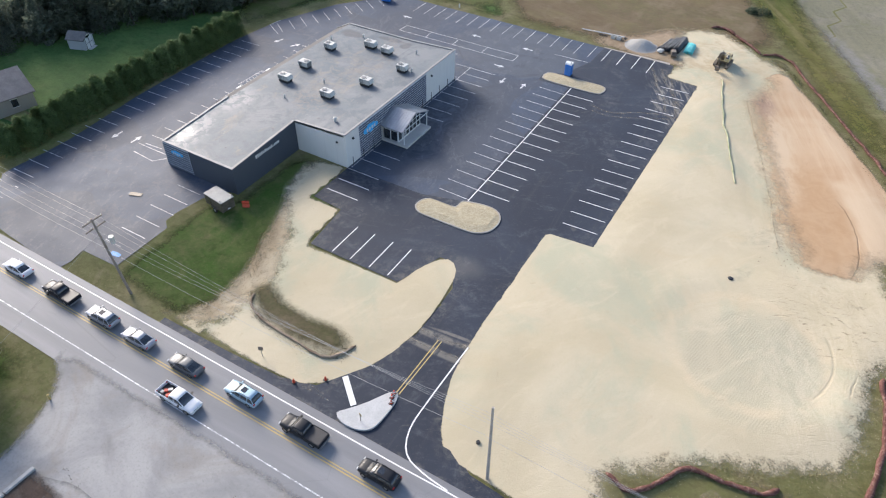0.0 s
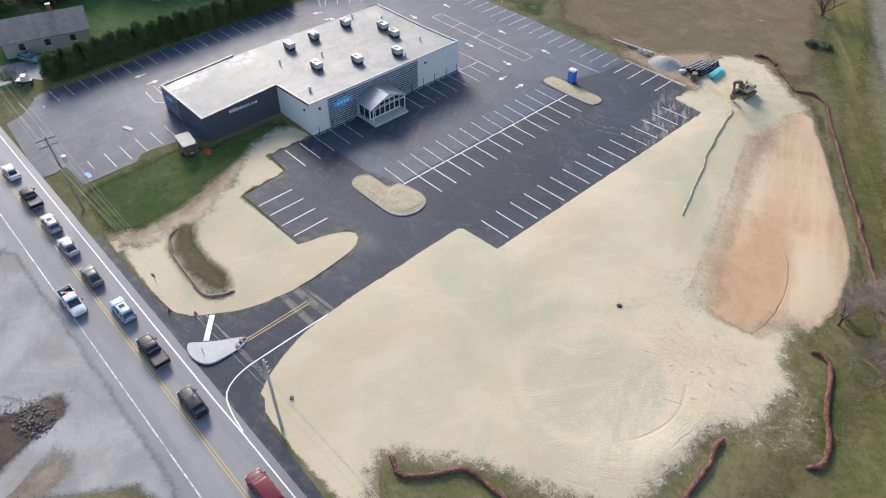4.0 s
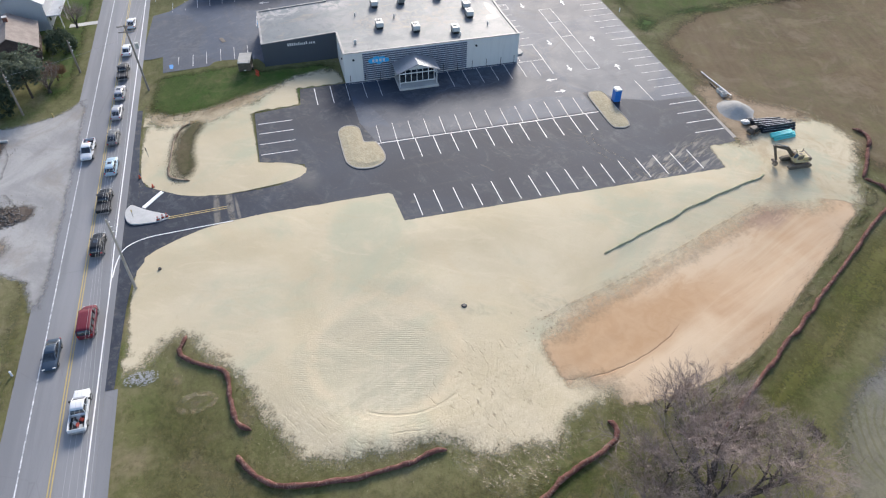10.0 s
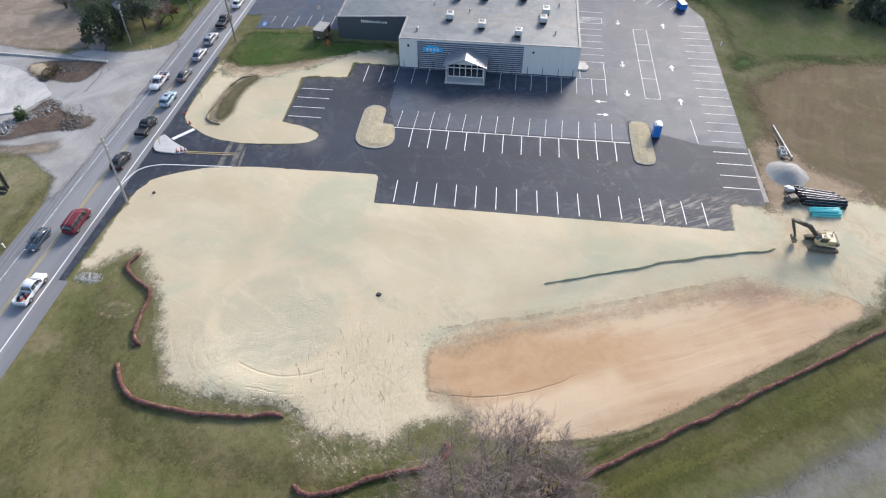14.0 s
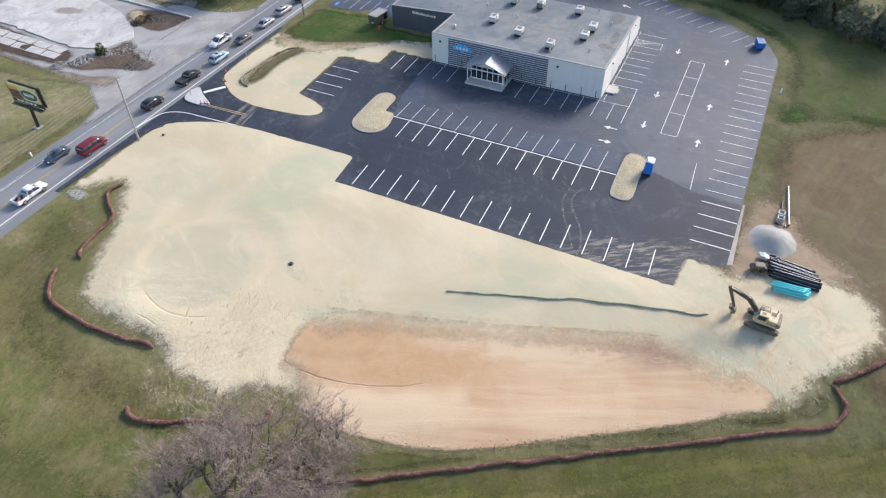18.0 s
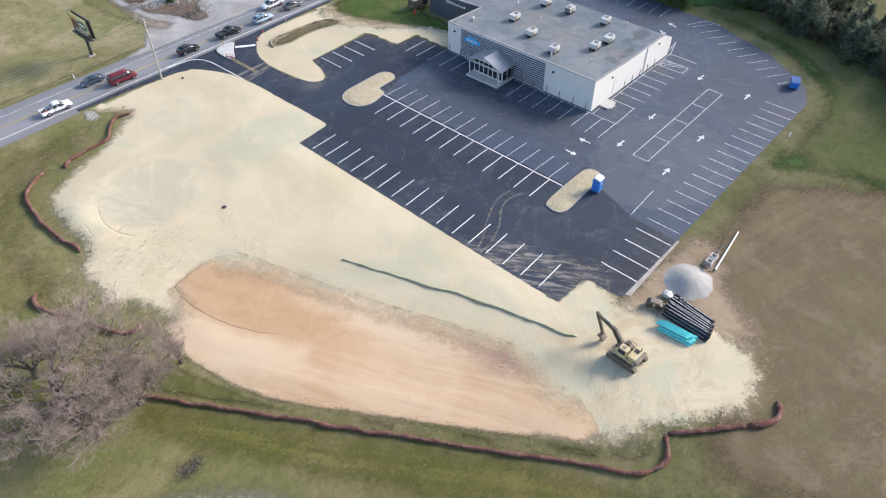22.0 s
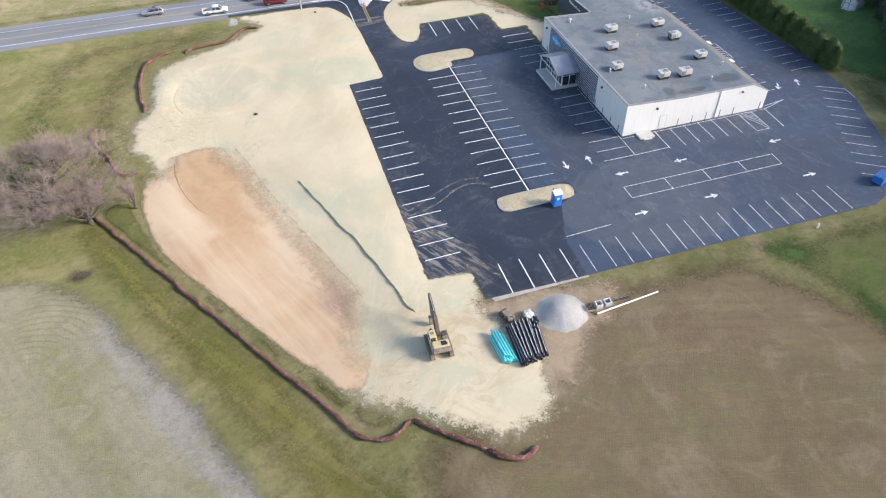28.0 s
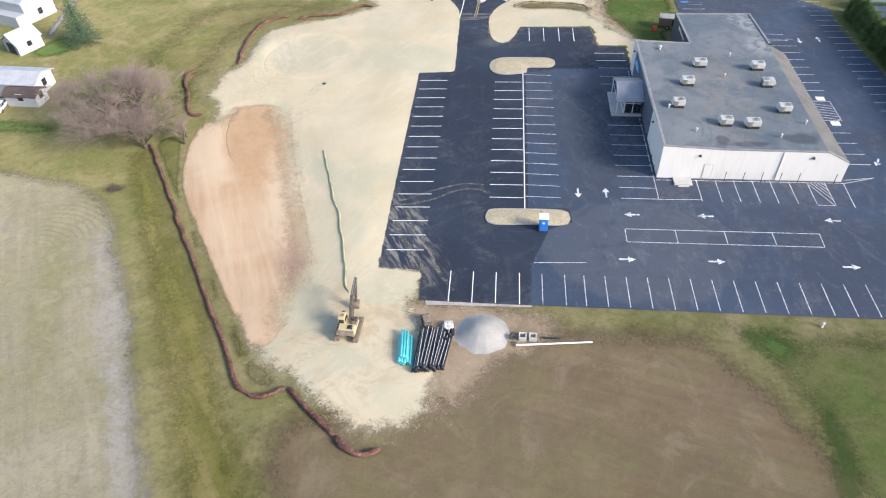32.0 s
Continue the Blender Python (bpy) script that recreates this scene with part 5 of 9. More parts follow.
# the long box of lanes, drawn with its cross lines
bx = ((-44.5, 100.4), (-68.2, 100.3), (-68.1, 102.7), (-44.5, 102.8))
for a, b in zip(bx, bx[1:] + bx[:1]):
    stall(a, b)
for x in (-50.7, -56.7, -62.5):
    stall((x, 100.4), (x, 102.75))


def arrow(x, y, turn):
    """A painted arrow 2 m long that points along +x before its turn."""
    bm = bmesh.new()
    out = [(-1.0, -0.13), (0.1, -0.13), (0.1, -0.5), (1.0, 0), (0.1, 0.5), (0.1, 0.13), (-1.0, 0.13)]
    c, s = math.cos(radians(turn)), math.sin(radians(turn))
    pts = [(x + a * c - b * s, y + a * s + b * c) for a, b in out]
    bm.faces.new([bm.verts.new((p, q, gz(p, q) + 0.008)) for p, q in pts])
    bmesh.ops.extrude_face_region(bm, geom=bm.faces[:])
    for v in bm.verts[:7]:
        v.co.z -= 0.007
    bmesh.ops.recalc_face_normals(bm, faces=bm.faces[:])
    part("painted_arrow", bm, M["worn_paint"], LOT)


for x, y, a in ((-39.1, 93.4, 90), (-42.8, 93.2, -90), (-45.7, 97.6, 0), (-55.0, 97.5, 0), (-70.6, 97.7, 0), (-44.2, 105.9, 180), (-54.7, 105.8, 180), (-70.1, 106.0, 180),
                (-80.7, 85.0, 60), (-84.5, 84.8, -110), (-80.7, 49.0, 90), (-84.1, 48.4, -90)):
    arrow(x, y, a)

# road markings
part("edge_line", strip_mesh([(-420, 25.35), (-19.0, 25.4), (-13.5, 25.5), (420, 25.7)], 0.14), M["paint"], ROAD)
part("edge_line", strip_mesh([(-420, 19.15), (420, 19.5)], 0.13), M["worn_paint"], ROAD)
for d in (-0.14, 0.14):
    part("centre_line", strip_mesh([(-420, 22.25 + d), (420, 22.5 + d)], 0.12), M["yellow"], ROAD)
part("turn_line", strip_mesh(smooth_loop([(-13.8, 25.62), (-16.6, 25.95), (-18.9, 26.8), (-20.1, 29.2), (-20.2, 33), (-19.9, 40.3)], False, 0.7), 0.14, 0.03, step=2), M["paint"], LOTN)
part("stop_line", strip_mesh([(-29.1, 30.9), (-26.3, 28.55)], 0.6, 0.1), M["paint"], LOTN)
for d in (0, 0.34):
    part("centre_line", strip_mesh([(-23.5 + d, 31.9), (-23.15 + d * 1.2, 39.6)], 0.12), M["yellow"], LOTN)

# a worn ring where something heavy stood in the grass
part("worn_ring", strip_mesh([(6.9 + (1.0 + 0.15 * wob(k, 0, 0.6)) * math.cos(k * 0.26), 35.6 + (1.9 + 0.2 * wob(k, 3, 0.6)) * math.sin(k * 0.26)) for k in range(25)], 0.62, -0.015, step=9), M["worn_ring"], bpy.data.objects["bare_patch"], "pale worn ring of earth")

# broken crease where the terrace meets the slope: its shade as a dark strip
crease = bpy.data.objects["terrace_edge"]
for i in range(0, len(TERRACE) - 1):
    part("crease", strip_mesh(smooth_loop([(x - 0.2 + 0.25 * wob(x, y, 0.7), y) for x, y in (TERRACE[i], tuple((Vector(TERRACE[i]) * 0.45 + Vector(TERRACE[i + 1]) * 0.55)), TERRACE[i + 1])], False, 0.5), 0.13, 0.27, step=2), M["crease"], crease)

# dust that wheels dragged over the new asphalt
for line, w in (([(-26.4, 92.2), (-23.6, 92.0), (-20.0, 93.5), (-16.8, 95.3), (-14.9, 96.1)], 0.3), ([(-27.4, 94.0), (-25.0, 93.1), (-22.6, 93.6), (-20.0, 95.4), (-16.7, 96.7), (-14.4, 96.8)], 0.34),
                ([(-26.1, 38.5), (-23.0, 38.5), (-19.9, 38.8)], 0.55), ([(-25.7, 39.9), (-22.6, 39.95), (-19.7, 40.4)], 0.55), ([(-32.4, 27.85), (-29.6, 27.8), (-26.9, 28.1)], 0.2), ([(-32.2, 28.35), (-29.5, 28.2), (-27.0, 28.4)], 0.2),
                ([(-16.3, 97.7), (-17.6, 101.3), (-19.7, 104.6), (-21.6, 109.0), (-23.5, 112.0)], 0.5), ([(-14.7, 98.7), (-16.0, 102.6), (-18.5, 106.3), (-21.2, 111.4)], 0.6), ([(-14.2, 96.8), (-15.8, 100.6), (-17.2, 104.8), (-18.4, 108.4)], 0.4)):
    part("tyre_mark", strip_mesh(smooth_loop(line, False, 0.6), w, 0.004, step=2), M["mud_track"], LOTN, "pale dusty tyre mark")
# ---- the low commercial building ----
BX0, BX1, BY0, BY1 = -74.3, -50.0, 59.6, 89.6
WX0, WX1, WY0 = -71.6, -58.8, 47.0


def roof_z(x, y):
    if y < BY0:
        return 3.95 + 0.72 * (y - WY0) / (BY0 - WY0)
    if x > -58.8:
        return 4.67 + 0.45 * (x + 58.8) / 8.8
    if x > -71.3:
        return 4.60 + 0.07 * (x + 71.3) / 12.5
    return 4.60 + 1.55 * (x + 71.3) / 3.0


def wall_prism(a, b, zs, thick, name, mat, parent, label=""):
    """A wall from a to b with a top that runs through zs = [(share, height)], thickened inwards (to the left of the way)."""
    a, b = Vector((*a, 0)), Vector((*b, 0))
    d = (b - a).normalized()
    n = Vector((-d.y, d.x, 0)) * thick
    bm = bmesh.new()
    L = (b - a).length
    out = [(0, -0.3)] + [(s * L, z) for s, z in zs] + [(L, -0.3)]
    f = [bm.verts.new(a + d * s + Vector((0, 0, z))) for s, z in out]
    g = [bm.verts.new(a + d * s + n + Vector((0, 0, z))) for s, z in out]
    k = len(out)
    bm.faces.new(f), bm.faces.new(g[::-1])
    for i in range(k):
        bm.faces.new((f[(i + 1) % k], f[i], g[i], g[(i + 1) % k]))
    bmesh.ops.recalc_face_normals(bm, faces=bm.faces[:])
    return part(name, bm, mat, parent, label)


def building():
    b = thing("commercial_building", 0, 0, 0, 0, "low flat-roofed commercial building with white walls and a dark wing", "building")
    up = 0.10  # parapet above the roof
    wall_prism((BX1, BY0 + 0.3), (BX1, BY1 - 0.3), [(0, 5.15 + up), (1, 5.15 + up)], 0.3, "front_wall", M["white_wall"], b)
    wall_prism((BX1, BY1), (BX0, BY1), [(0, 5.15 + up), (0.36, 4.68 + up), (0.876, 4.60 + up), (1, 3.05 + up)], 0.3, "side_wall", M["white_wall"], b, "sunlit white painted block wall")
    wall_prism((BX0, BY1 - 0.3), (BX0, BY0 + 0.3), [(0, 3.05), (1, 3.05)], 0.3, "back_wall", M["white_wall"], b)
    wall_prism((BX0, BY0), (WX0, BY0), [(0, 3.0), (1, 4.45)], 0.3, "side_wall", M["strip_roof"], b)
    wall_prism((WX1, BY0), (BX1, BY0), [(0, 4.67 + up), (1, 5.15 + up)], 0.3, "side_wall", M["white_wall"], b)
    wall_prism((WX0, BY0), (WX0, WY0 + 0.3), [(0, 4.67 + up), (1, 3.95 + up)], 0.3, "wing_wall", M["slate"], b, "dark slate-grey wall")
    wall_prism((WX0, WY0), (WX1, WY0), [(0, 3.95 + up), (1, 3.95 + up)], 0.3, "wing_wall", M["slate"], b, "dark slate-grey wall")
    wall_prism((WX1, WY0 + 0.3), (WX1, BY0), [(0, 3.95 + up), (1, 4.67 + up)], 0.3, "wing_wall", M["slate"], b, "dark slate-grey wall")

    # roof decks, drawn as one mesh on a fine net so that they can sag a little
    def deck(xs, ys, name, mat, label):
        bm = bmesh.new()
        g = [[bm.verts.new((x, y, roof_z(x, y) + 0.02 * wob(x, y, 0.3, 9))) for x in xs] for y in ys]
        for j in range(len(ys) - 1):
            for i in range(len(xs) - 1):
                bm.faces.new((g[j][i], g[j][i + 1], g[j + 1][i + 1], g[j + 1][i]))
        lo = bmesh.ops.extrude_face_region(bm, geom=bm.faces[:])["geom"]
        for v in lo:
            if isinstance(v, bmesh.types.BMVert):
                v.co.z -= 0.25
        bmesh.ops.recalc_face_normals(bm, faces=bm.faces[:])
        part(name, bm, mat, b, label)

    def span(a, c, n):
        return [a + (c - a) * i / n for i in range(n + 1)]

    deck(span(-71.3, -58.8, 12) + span(-58.8, BX1 - 0.3, 8)[1:], span(BY0 + 0.0, BY1 - 0.3, 24), "roof", M["roof"], "flat grey membrane roof with stains and puddle marks")
    deck(span(WX0 + 0.3, WX1 - 0.3, 10), span(WY0 + 0.3, BY0, 10), "roof", M["roof"], "flat grey membrane roof, pale and peeling at one corner")
    deck(span(BX0 + 0.02, -71.3, 4), span(BY0 + 0.3, BY1 - 0.3, 20), "low_roof", M["strip_roof"], "sloping brownish roof strip")

    # metal coping on the parapets
    def coping(a, c):
        a, c = Vector(a), Vector(c)
        d = (c - a)
        n = Vector((-d.y, d.x, 0)).normalized()
        bm = bmesh.new()
        v = [bm.verts.new(p + n * s + Vector((0, 0, h))) for p in (a, c) for s, h in ((-0.03, -0.08), (-0.03, 0.03), (0.31, 0.03), (0.31, -0.1))]
        for i in range(3):
            bm.faces.new((v[i], v[i + 1], v[i + 5], v[i + 4]))
        bm.faces.new(v[:4]), bm.faces.new(v[4:])
        bmesh.ops.recalc_face_normals(bm, faces=bm.faces[:])
        part("coping", bm, M["coping"], b)

    t = up
    coping((BX1, BY0, 5.15 + t), (BX1, BY1, 5.15 + t))
    x36, x88 = BX1 + 0.36 * (BX0 - BX1), BX1 + 0.876 * (BX0 - BX1)
    coping((BX1, BY1, 5.15 + t), (x36, BY1, 4.68 + t)), coping((x36, BY1, 4.68 + t), (x88, BY1, 4.60 + t)), coping((x88, BY1, 4.60 + t), (BX0, BY1, 3.05 + t))
    coping((WX1, BY0, 4.67 + t), (BX1, BY0, 5.15 + t))
    coping((WX0, BY0, 4.67 + t), (WX0, WY0, 3.95 + t)), coping((WX0, WY0, 3.95 + t), (WX1, WY0, 3.95 + t)), coping((WX1, WY0, 3.95 + t), (WX1, BY0, 4.67 + t))

    # slatted cladding on the front and on the wing's end
    for y0, y1 in ((62.7, 67.9), (73.9, 80.4)):
        part("cladding_back", box(BX1, BX1 + 0.03, y0, y1, 0.15, 5.0), M["gap"], b)
        for k in range(13):
            z = 0.2 + k * 0.37
            part("slat", box(BX1 + 0.03, BX1 + 0.09, y0, y1, z, z + 0.25, 0.012), M["slat"], b)
    part("cladding_back", box(BX1, BX1 + 0.03, 67.9, 73.9, 3.0, 5.0), M["gap"], b)
    for k in range(5):
        z = 3.16 + k * 0.37
        part("slat", box(BX1 + 0.03, BX1 + 0.09, 67.9, 73.9, z, z + 0.25, 0.012), M["slat"], b)
    part("cladding_back", box(WX0, -66.8, WY0 - 0.03, WY0, 0.15, 3.9), M["gap"], b)
    for k in range(10):
        z = 0.2 + k * 0.37
        part("slat", box(WX0, -66.8, WY0 - 0.09, WY0 - 0.03, z, z + 0.25, 0.012), M["slat"], b)

    # blue sign shapes: a rounded cloud of lobes
    def cloud(name, place, along, up_axis, w, h):
        sign = bmesh.new()
        for u, v, r in ((-0.34, -0.02, 0.26), (-0.1, 0.08, 0.34), (0.18, 0.05, 0.3), (0.38, -0.04, 0.22), (0.02, -0.14, 0.26)):
            out = Vector(along).cross(Vector(up_axis))
            m = Matrix((Vector(along), Vector(up_axis), out)).transposed().to_4x4()
            m.translation = Vector(place) + Vector(along) * u * w + Vector(up_axis) * v * h
            join(sign, cyl(1, 1, 0.06 + 0.02 * r, 20, m @ Matrix.Diagonal((r * w * 0.62, r * h, 1, 1))))
        part(name, sign, M["logo"], b, "blue cloud-shaped sign")
        for u in (-0.26, -0.09, 0.09, 0.26):
            out = Vector(along).cross(Vector(up_axis))
            m = Matrix((Vector(along), Vector(up_axis), out)).transposed().to_4x4()
            m.translation = Vector(place) + Vector(along) * u * w + out * 0.095
            bar = box(-0.05 * w, 0.05 * w, -0.14 * h, 0.14 * h, 0, 0.02)
            bar.transform(m)
            part("letter_bar", bar, M["frame"], b, "white bar on the blue sign")

    cloud("sign", (BX1 + 0.1, 65.3, 3.55), (0, 1, 0), (0, 0, 1), 3.4, 1.7)
    cloud("sign", (-69.0, WY0 - 0.1, 2.9), (1, 0, 0), (0, 0, 1), 2.2, 1.0)
    # white bars where the lettering of the dark wall runs
    y = 51.3
    for w, h in ((0.28, 0.5), (0.3, 0.5), (0.3, 0.5), (0.3, 0.5), (0.26, 0.36), (0.26, 0.5), (0.26, 0.36), (0.2, 0.36), (0.26, 0.36), (0.26, 0.5), (0.1, 0.12), (0.26, 0.36), (0.26, 0.36), (0.4, 0.36)):
        part("letter_bar", box(WX1, WX1 + 0.05, y, y + w * 0.8, 3.2, 3.2 + h, 0.01), M["frame"], b, "white sign letter bar")
        y += w * 0.8 + 0.13

    # doors, lamps and pipes on the walls
    part("side_door", box(-57.0, -55.95, BY1, BY1 + 0.05, 0.2, 2.3, 0.015), M["white_wall"], b, "white steel side door")
    part("door_frame", box(-57.1, -55.85, BY1 + 0.001, BY1 + 0.03, 0.15, 2.4), M["ac"], b)
    part("downpipe", box(-65.7, -65.58, BY1, BY1 + 0.12, 0.1, 4.6, 0.02), M["frame"], b)
    for x in (-55.0, -69.5):
        lamp = part("wall_lamp", prism([(0, 0), (0.28, 0), (0.28, 0.1), (0, 0.26)], -0.16, 0.16, 0.02), M["black"], b)
        lamp.matrix_basis = pose(x, BY1, 3.7, 0, 0, 90)
    for y in (61.2, 82.0):
        lamp = part("wall_lamp", prism([(0, 0), (0.28, 0), (0.28, 0.1), (0, 0.26)], -0.16, 0.16, 0.02), M["black"], b)
        lamp.matrix_basis = pose(BX1, y, 3.9)
    part("wall_lamp", box(WX1 + 7.2, WX1 + 7.5, BY0 - 0.2, BY0, 3.6, 3.85, 0.03), M["black"], b)
    # porch
    porch(b)


def porch(b):
    y0, y1, ym = 67.5, 74.7, 71.1
    xf = -45.9
    part("porch_floor", box(BX1 + 0.1, -45.4, 67.8, 74.4, -0.05, 0.34, 0.03), M["concrete"], b, "pale concrete porch floor")
    # standing seam roof, two slopes with raised ribs
    for s, ye in ((-1, y0), (1, y1)):
        bm = bmesh.new()
        x0, x1 = BX1 + 0.1, xf
        q = [(x0, ym, 4.15), (x1, ym, 4.15), (x1, ye, 2.75), (x0, ye, 2.75)]
        lo = [bm.verts.new((x, y, z - 0.1)) for x, y, z in q]
        hi = [bm.verts.new(p) for p in q]
        bm.faces.new(hi), bm.faces.new(lo[::-1])
        for i in range(4):
            bm.faces.new((lo[i], lo[(i + 1) % 4], hi[(i + 1) % 4], hi[i]))
        bmesh.ops.recalc_face_normals(bm, faces=bm.faces[:])
        roof = part("porch_roof", bm, M["seam_roof"], b, "grey standing-seam metal porch roof")
        for k in range(10):
            x = x0 + 0.12 + k * (x1 - x0 - 0.24) / 9
            part("seam", between((x, ym, 4.17), (x, ye, 2.77), 0.03, 0.03, 4), M["seam_roof"], roof)
    # gable and glazed front
    bm = bmesh.new()
    v = [bm.verts.new((-47.1, y, z)) for y, z in ((68.1, 2.72), (74.1, 2.72), (ym, 3.9))]
    bm.faces.new(v)
    r = bmesh.ops.extrude_face_region(bm, geom=bm.faces[:])["geom"]
    for e in r:
        if isinstance(e, bmesh.types.BMVert):
            e.co.x -= 0.12
    bmesh.ops.recalc_face_normals(bm, faces=bm.faces[:])
    part("gable", bm, M["frame"], b, "white boarded gable")
    n = 6
    for k in range(n):
        ya, yb = 68.2 + k * 5.8 / n, 68.2 + (k + 1) * 5.8 / n
        w = part("window", box(-47.2, -47.16, ya + 0.06, yb - 0.06, 0.5, 2.62), M["glass"], b, "dark glass pane of the porch")
        part("frame", box(-47.26, -47.1, ya - 0.05, ya + 0.06, 0.34, 2.72, 0.01), M["frame"], w)
        part("rail", box(-47.25, -47.11, ya + 0.06, yb - 0.06, 2.02, 2.1), M["frame"], w)
    part("frame", box(-47.26, -47.1, 73.95, 74.06, 0.34, 2.72, 0.01), M["frame"], b)
    part("sill", box(-47.28, -47.08, 68.15, 74.05, 0.34, 0.5, 0.01), M["frame"], b)
    part("header", box(-47.28, -47.08, 68.15, 74.05, 2.62, 2.74, 0.01), M["frame"], b)
    for y in (68.2, 74.0):
        for k in range(2):
            xa, xb = -49.7 + k * 1.22, -49.7 + (k + 1) * 1.22
            w = part("window", box(xa + 0.05, xb - 0.05, y - 0.02, y + 0.02, 0.4, 2.62), M["glass"], b, "dark glass pane of the porch")
            part("frame", box(xb - 0.06, xb + 0.05, y - 0.06, y + 0.06, 0.34, 2.72, 0.01), M["frame"], w)
            part("rail", box(xa + 0.05, xb - 0.05, y - 0.05, y + 0.05, 2.0, 2.08), M["frame"], w)
    for y in (68.0, 74.2):
        part("post", box(-46.1, -45.98, y - 0.06, y + 0.06, 0.34, 2.8, 0.01), M["frame"], b)
    part("fascia", box(xf - 0.02, xf + 0.04, 68.0, 74.2, 2.66, 2.78), M["frame"], b)


building()


def bollard(x, y):
    b = thing("bollard", x, y, 0, 0, "thin dark steel post beside the building wall", "bollard", "posts along the wall")
    part("post", cyl(0.05, 0.05, 1.5, 8), M["black"], b)
    part("cap", cyl(0.06, 0.02, 0.06, 8, Matrix.Translation((0, 0, 1.5))), M["black"], b)


for y in (60.4, 62.9, 65.4, 76.2, 78.7, 81.3, 83.8, 86.4, 88.8):
    bollard(BX1 + 0.45, y)
for x in (-58.9, -61.3, -63.7, -66.1, -68.5, -73.2):
    bollard(x, BY1 + 0.4)
step = thing("side_step", -53.3, 90.5, 0, 0, "low concrete landing outside the side wall", "step")
part("landing", box(-1.2, 1.2, -0.8, 0.8, 0, 0.25, 0.03), M["concrete"], step)
part("tread", box(-0.7, 0.7, 0.8, 1.1, 0, 0.12, 0.02), M["concrete"], step)


def ac_unit(x, y, turn, w=2.1):
    a = thing("rooftop_unit", x, y, roof_z(x, y), turn, "pale metal rooftop air conditioner on a dark curb", "air conditioner", "units on the roof")
    part("curb", box(-w * 0.45, w * 0.45, -0.54, 0.54, -0.03, 0.42, 0.02), M["black"], a, "dark roof curb")
    part("casing", box(-w / 2, w / 2, -0.6, 0.6, 0.42, 1.2, 0.04, None, 2), M["ac"], a)
    part("hood", prism([(w / 2, 0.55), (w / 2 + 0.22, 0.55), (w / 2 + 0.22, 0.75), (w / 2, 1.1)], -0.5, 0.5, 0.02), M["ac"], a)
    fan = part("fan_ring", cyl(0.4, 0.4, 0.07, 20, Matrix.Translation((-w * 0.2, 0, 1.2))), M["dusty_roof"], a, "grey round fan grille")
    for k in range(4):
        part("grille_bar", box(-0.38, 0.38, -0.02, 0.02, 1.275, 1.295, 0, None), M["steel"], fan).matrix_basis = Matrix.Translation((-w * 0.2, 0, 0)) @ pose(0, 0, 0, 0, 0, 45 * k)
    for k in range(6):
        part("louvre", box(-w / 2 + 0.12, -0.05, -0.62, -0.6, 0.42 + k * 0.12, 0.49 + k * 0.12), M["coil"], a)
    part("coil", box(-w / 2 - 0.012, -w / 2, -0.5, 0.5, 0.36, 1.08), M["coil"], a, "grey condenser coil")
    part("coil", box(0.25, w / 2 - 0.08, 0.6, 0.612, 0.36, 1.08), M["coil"], a, "grey condenser coil")
    part("panel_seam", box(0.18, 0.21, -0.61, 0.61, 0.28, 1.21), M["dark_steel"], a)


for x, y, t, w in ((-53.6, 79.3, 0, 1.6), (-56.0, 73.0, 0, 1.8), (-58.9, 67.2, 0, 1.9), (-59.3, 83.4, 0, 1.7), (-62.8, 83.8, 0, 1.9), (-67.4, 67.8, 0, 1.9), (-67.6, 72.8, 180, 1.7), (-68.1, 79.8, 0, 1.7)):
    ac_unit(x, y, t, w)


def vent(x, y, h=0.5, r=0.12):
    v = thing("roof_vent", x, y, roof_z(x, y), 0, "small pale metal roof vent", "vent", "vents on the roof")
    part("pipe", cyl(r, r, h, 10), M["ac"], v)
    part("cap", cyl(r * 1.6, r * 0.6, 0.16, 10, Matrix.Translation((0, 0, h))), M["ac"], v)


vent(-53.6, 62.2, 0.55, 0.2)
for x, y in ((-62.0, 70.4), (-55.0, 85.5), (-66.0, 86.2), (-64.2, 63.8), (-52.2, 79.8), (-70.2, 82.8)):
    vent(x, y)

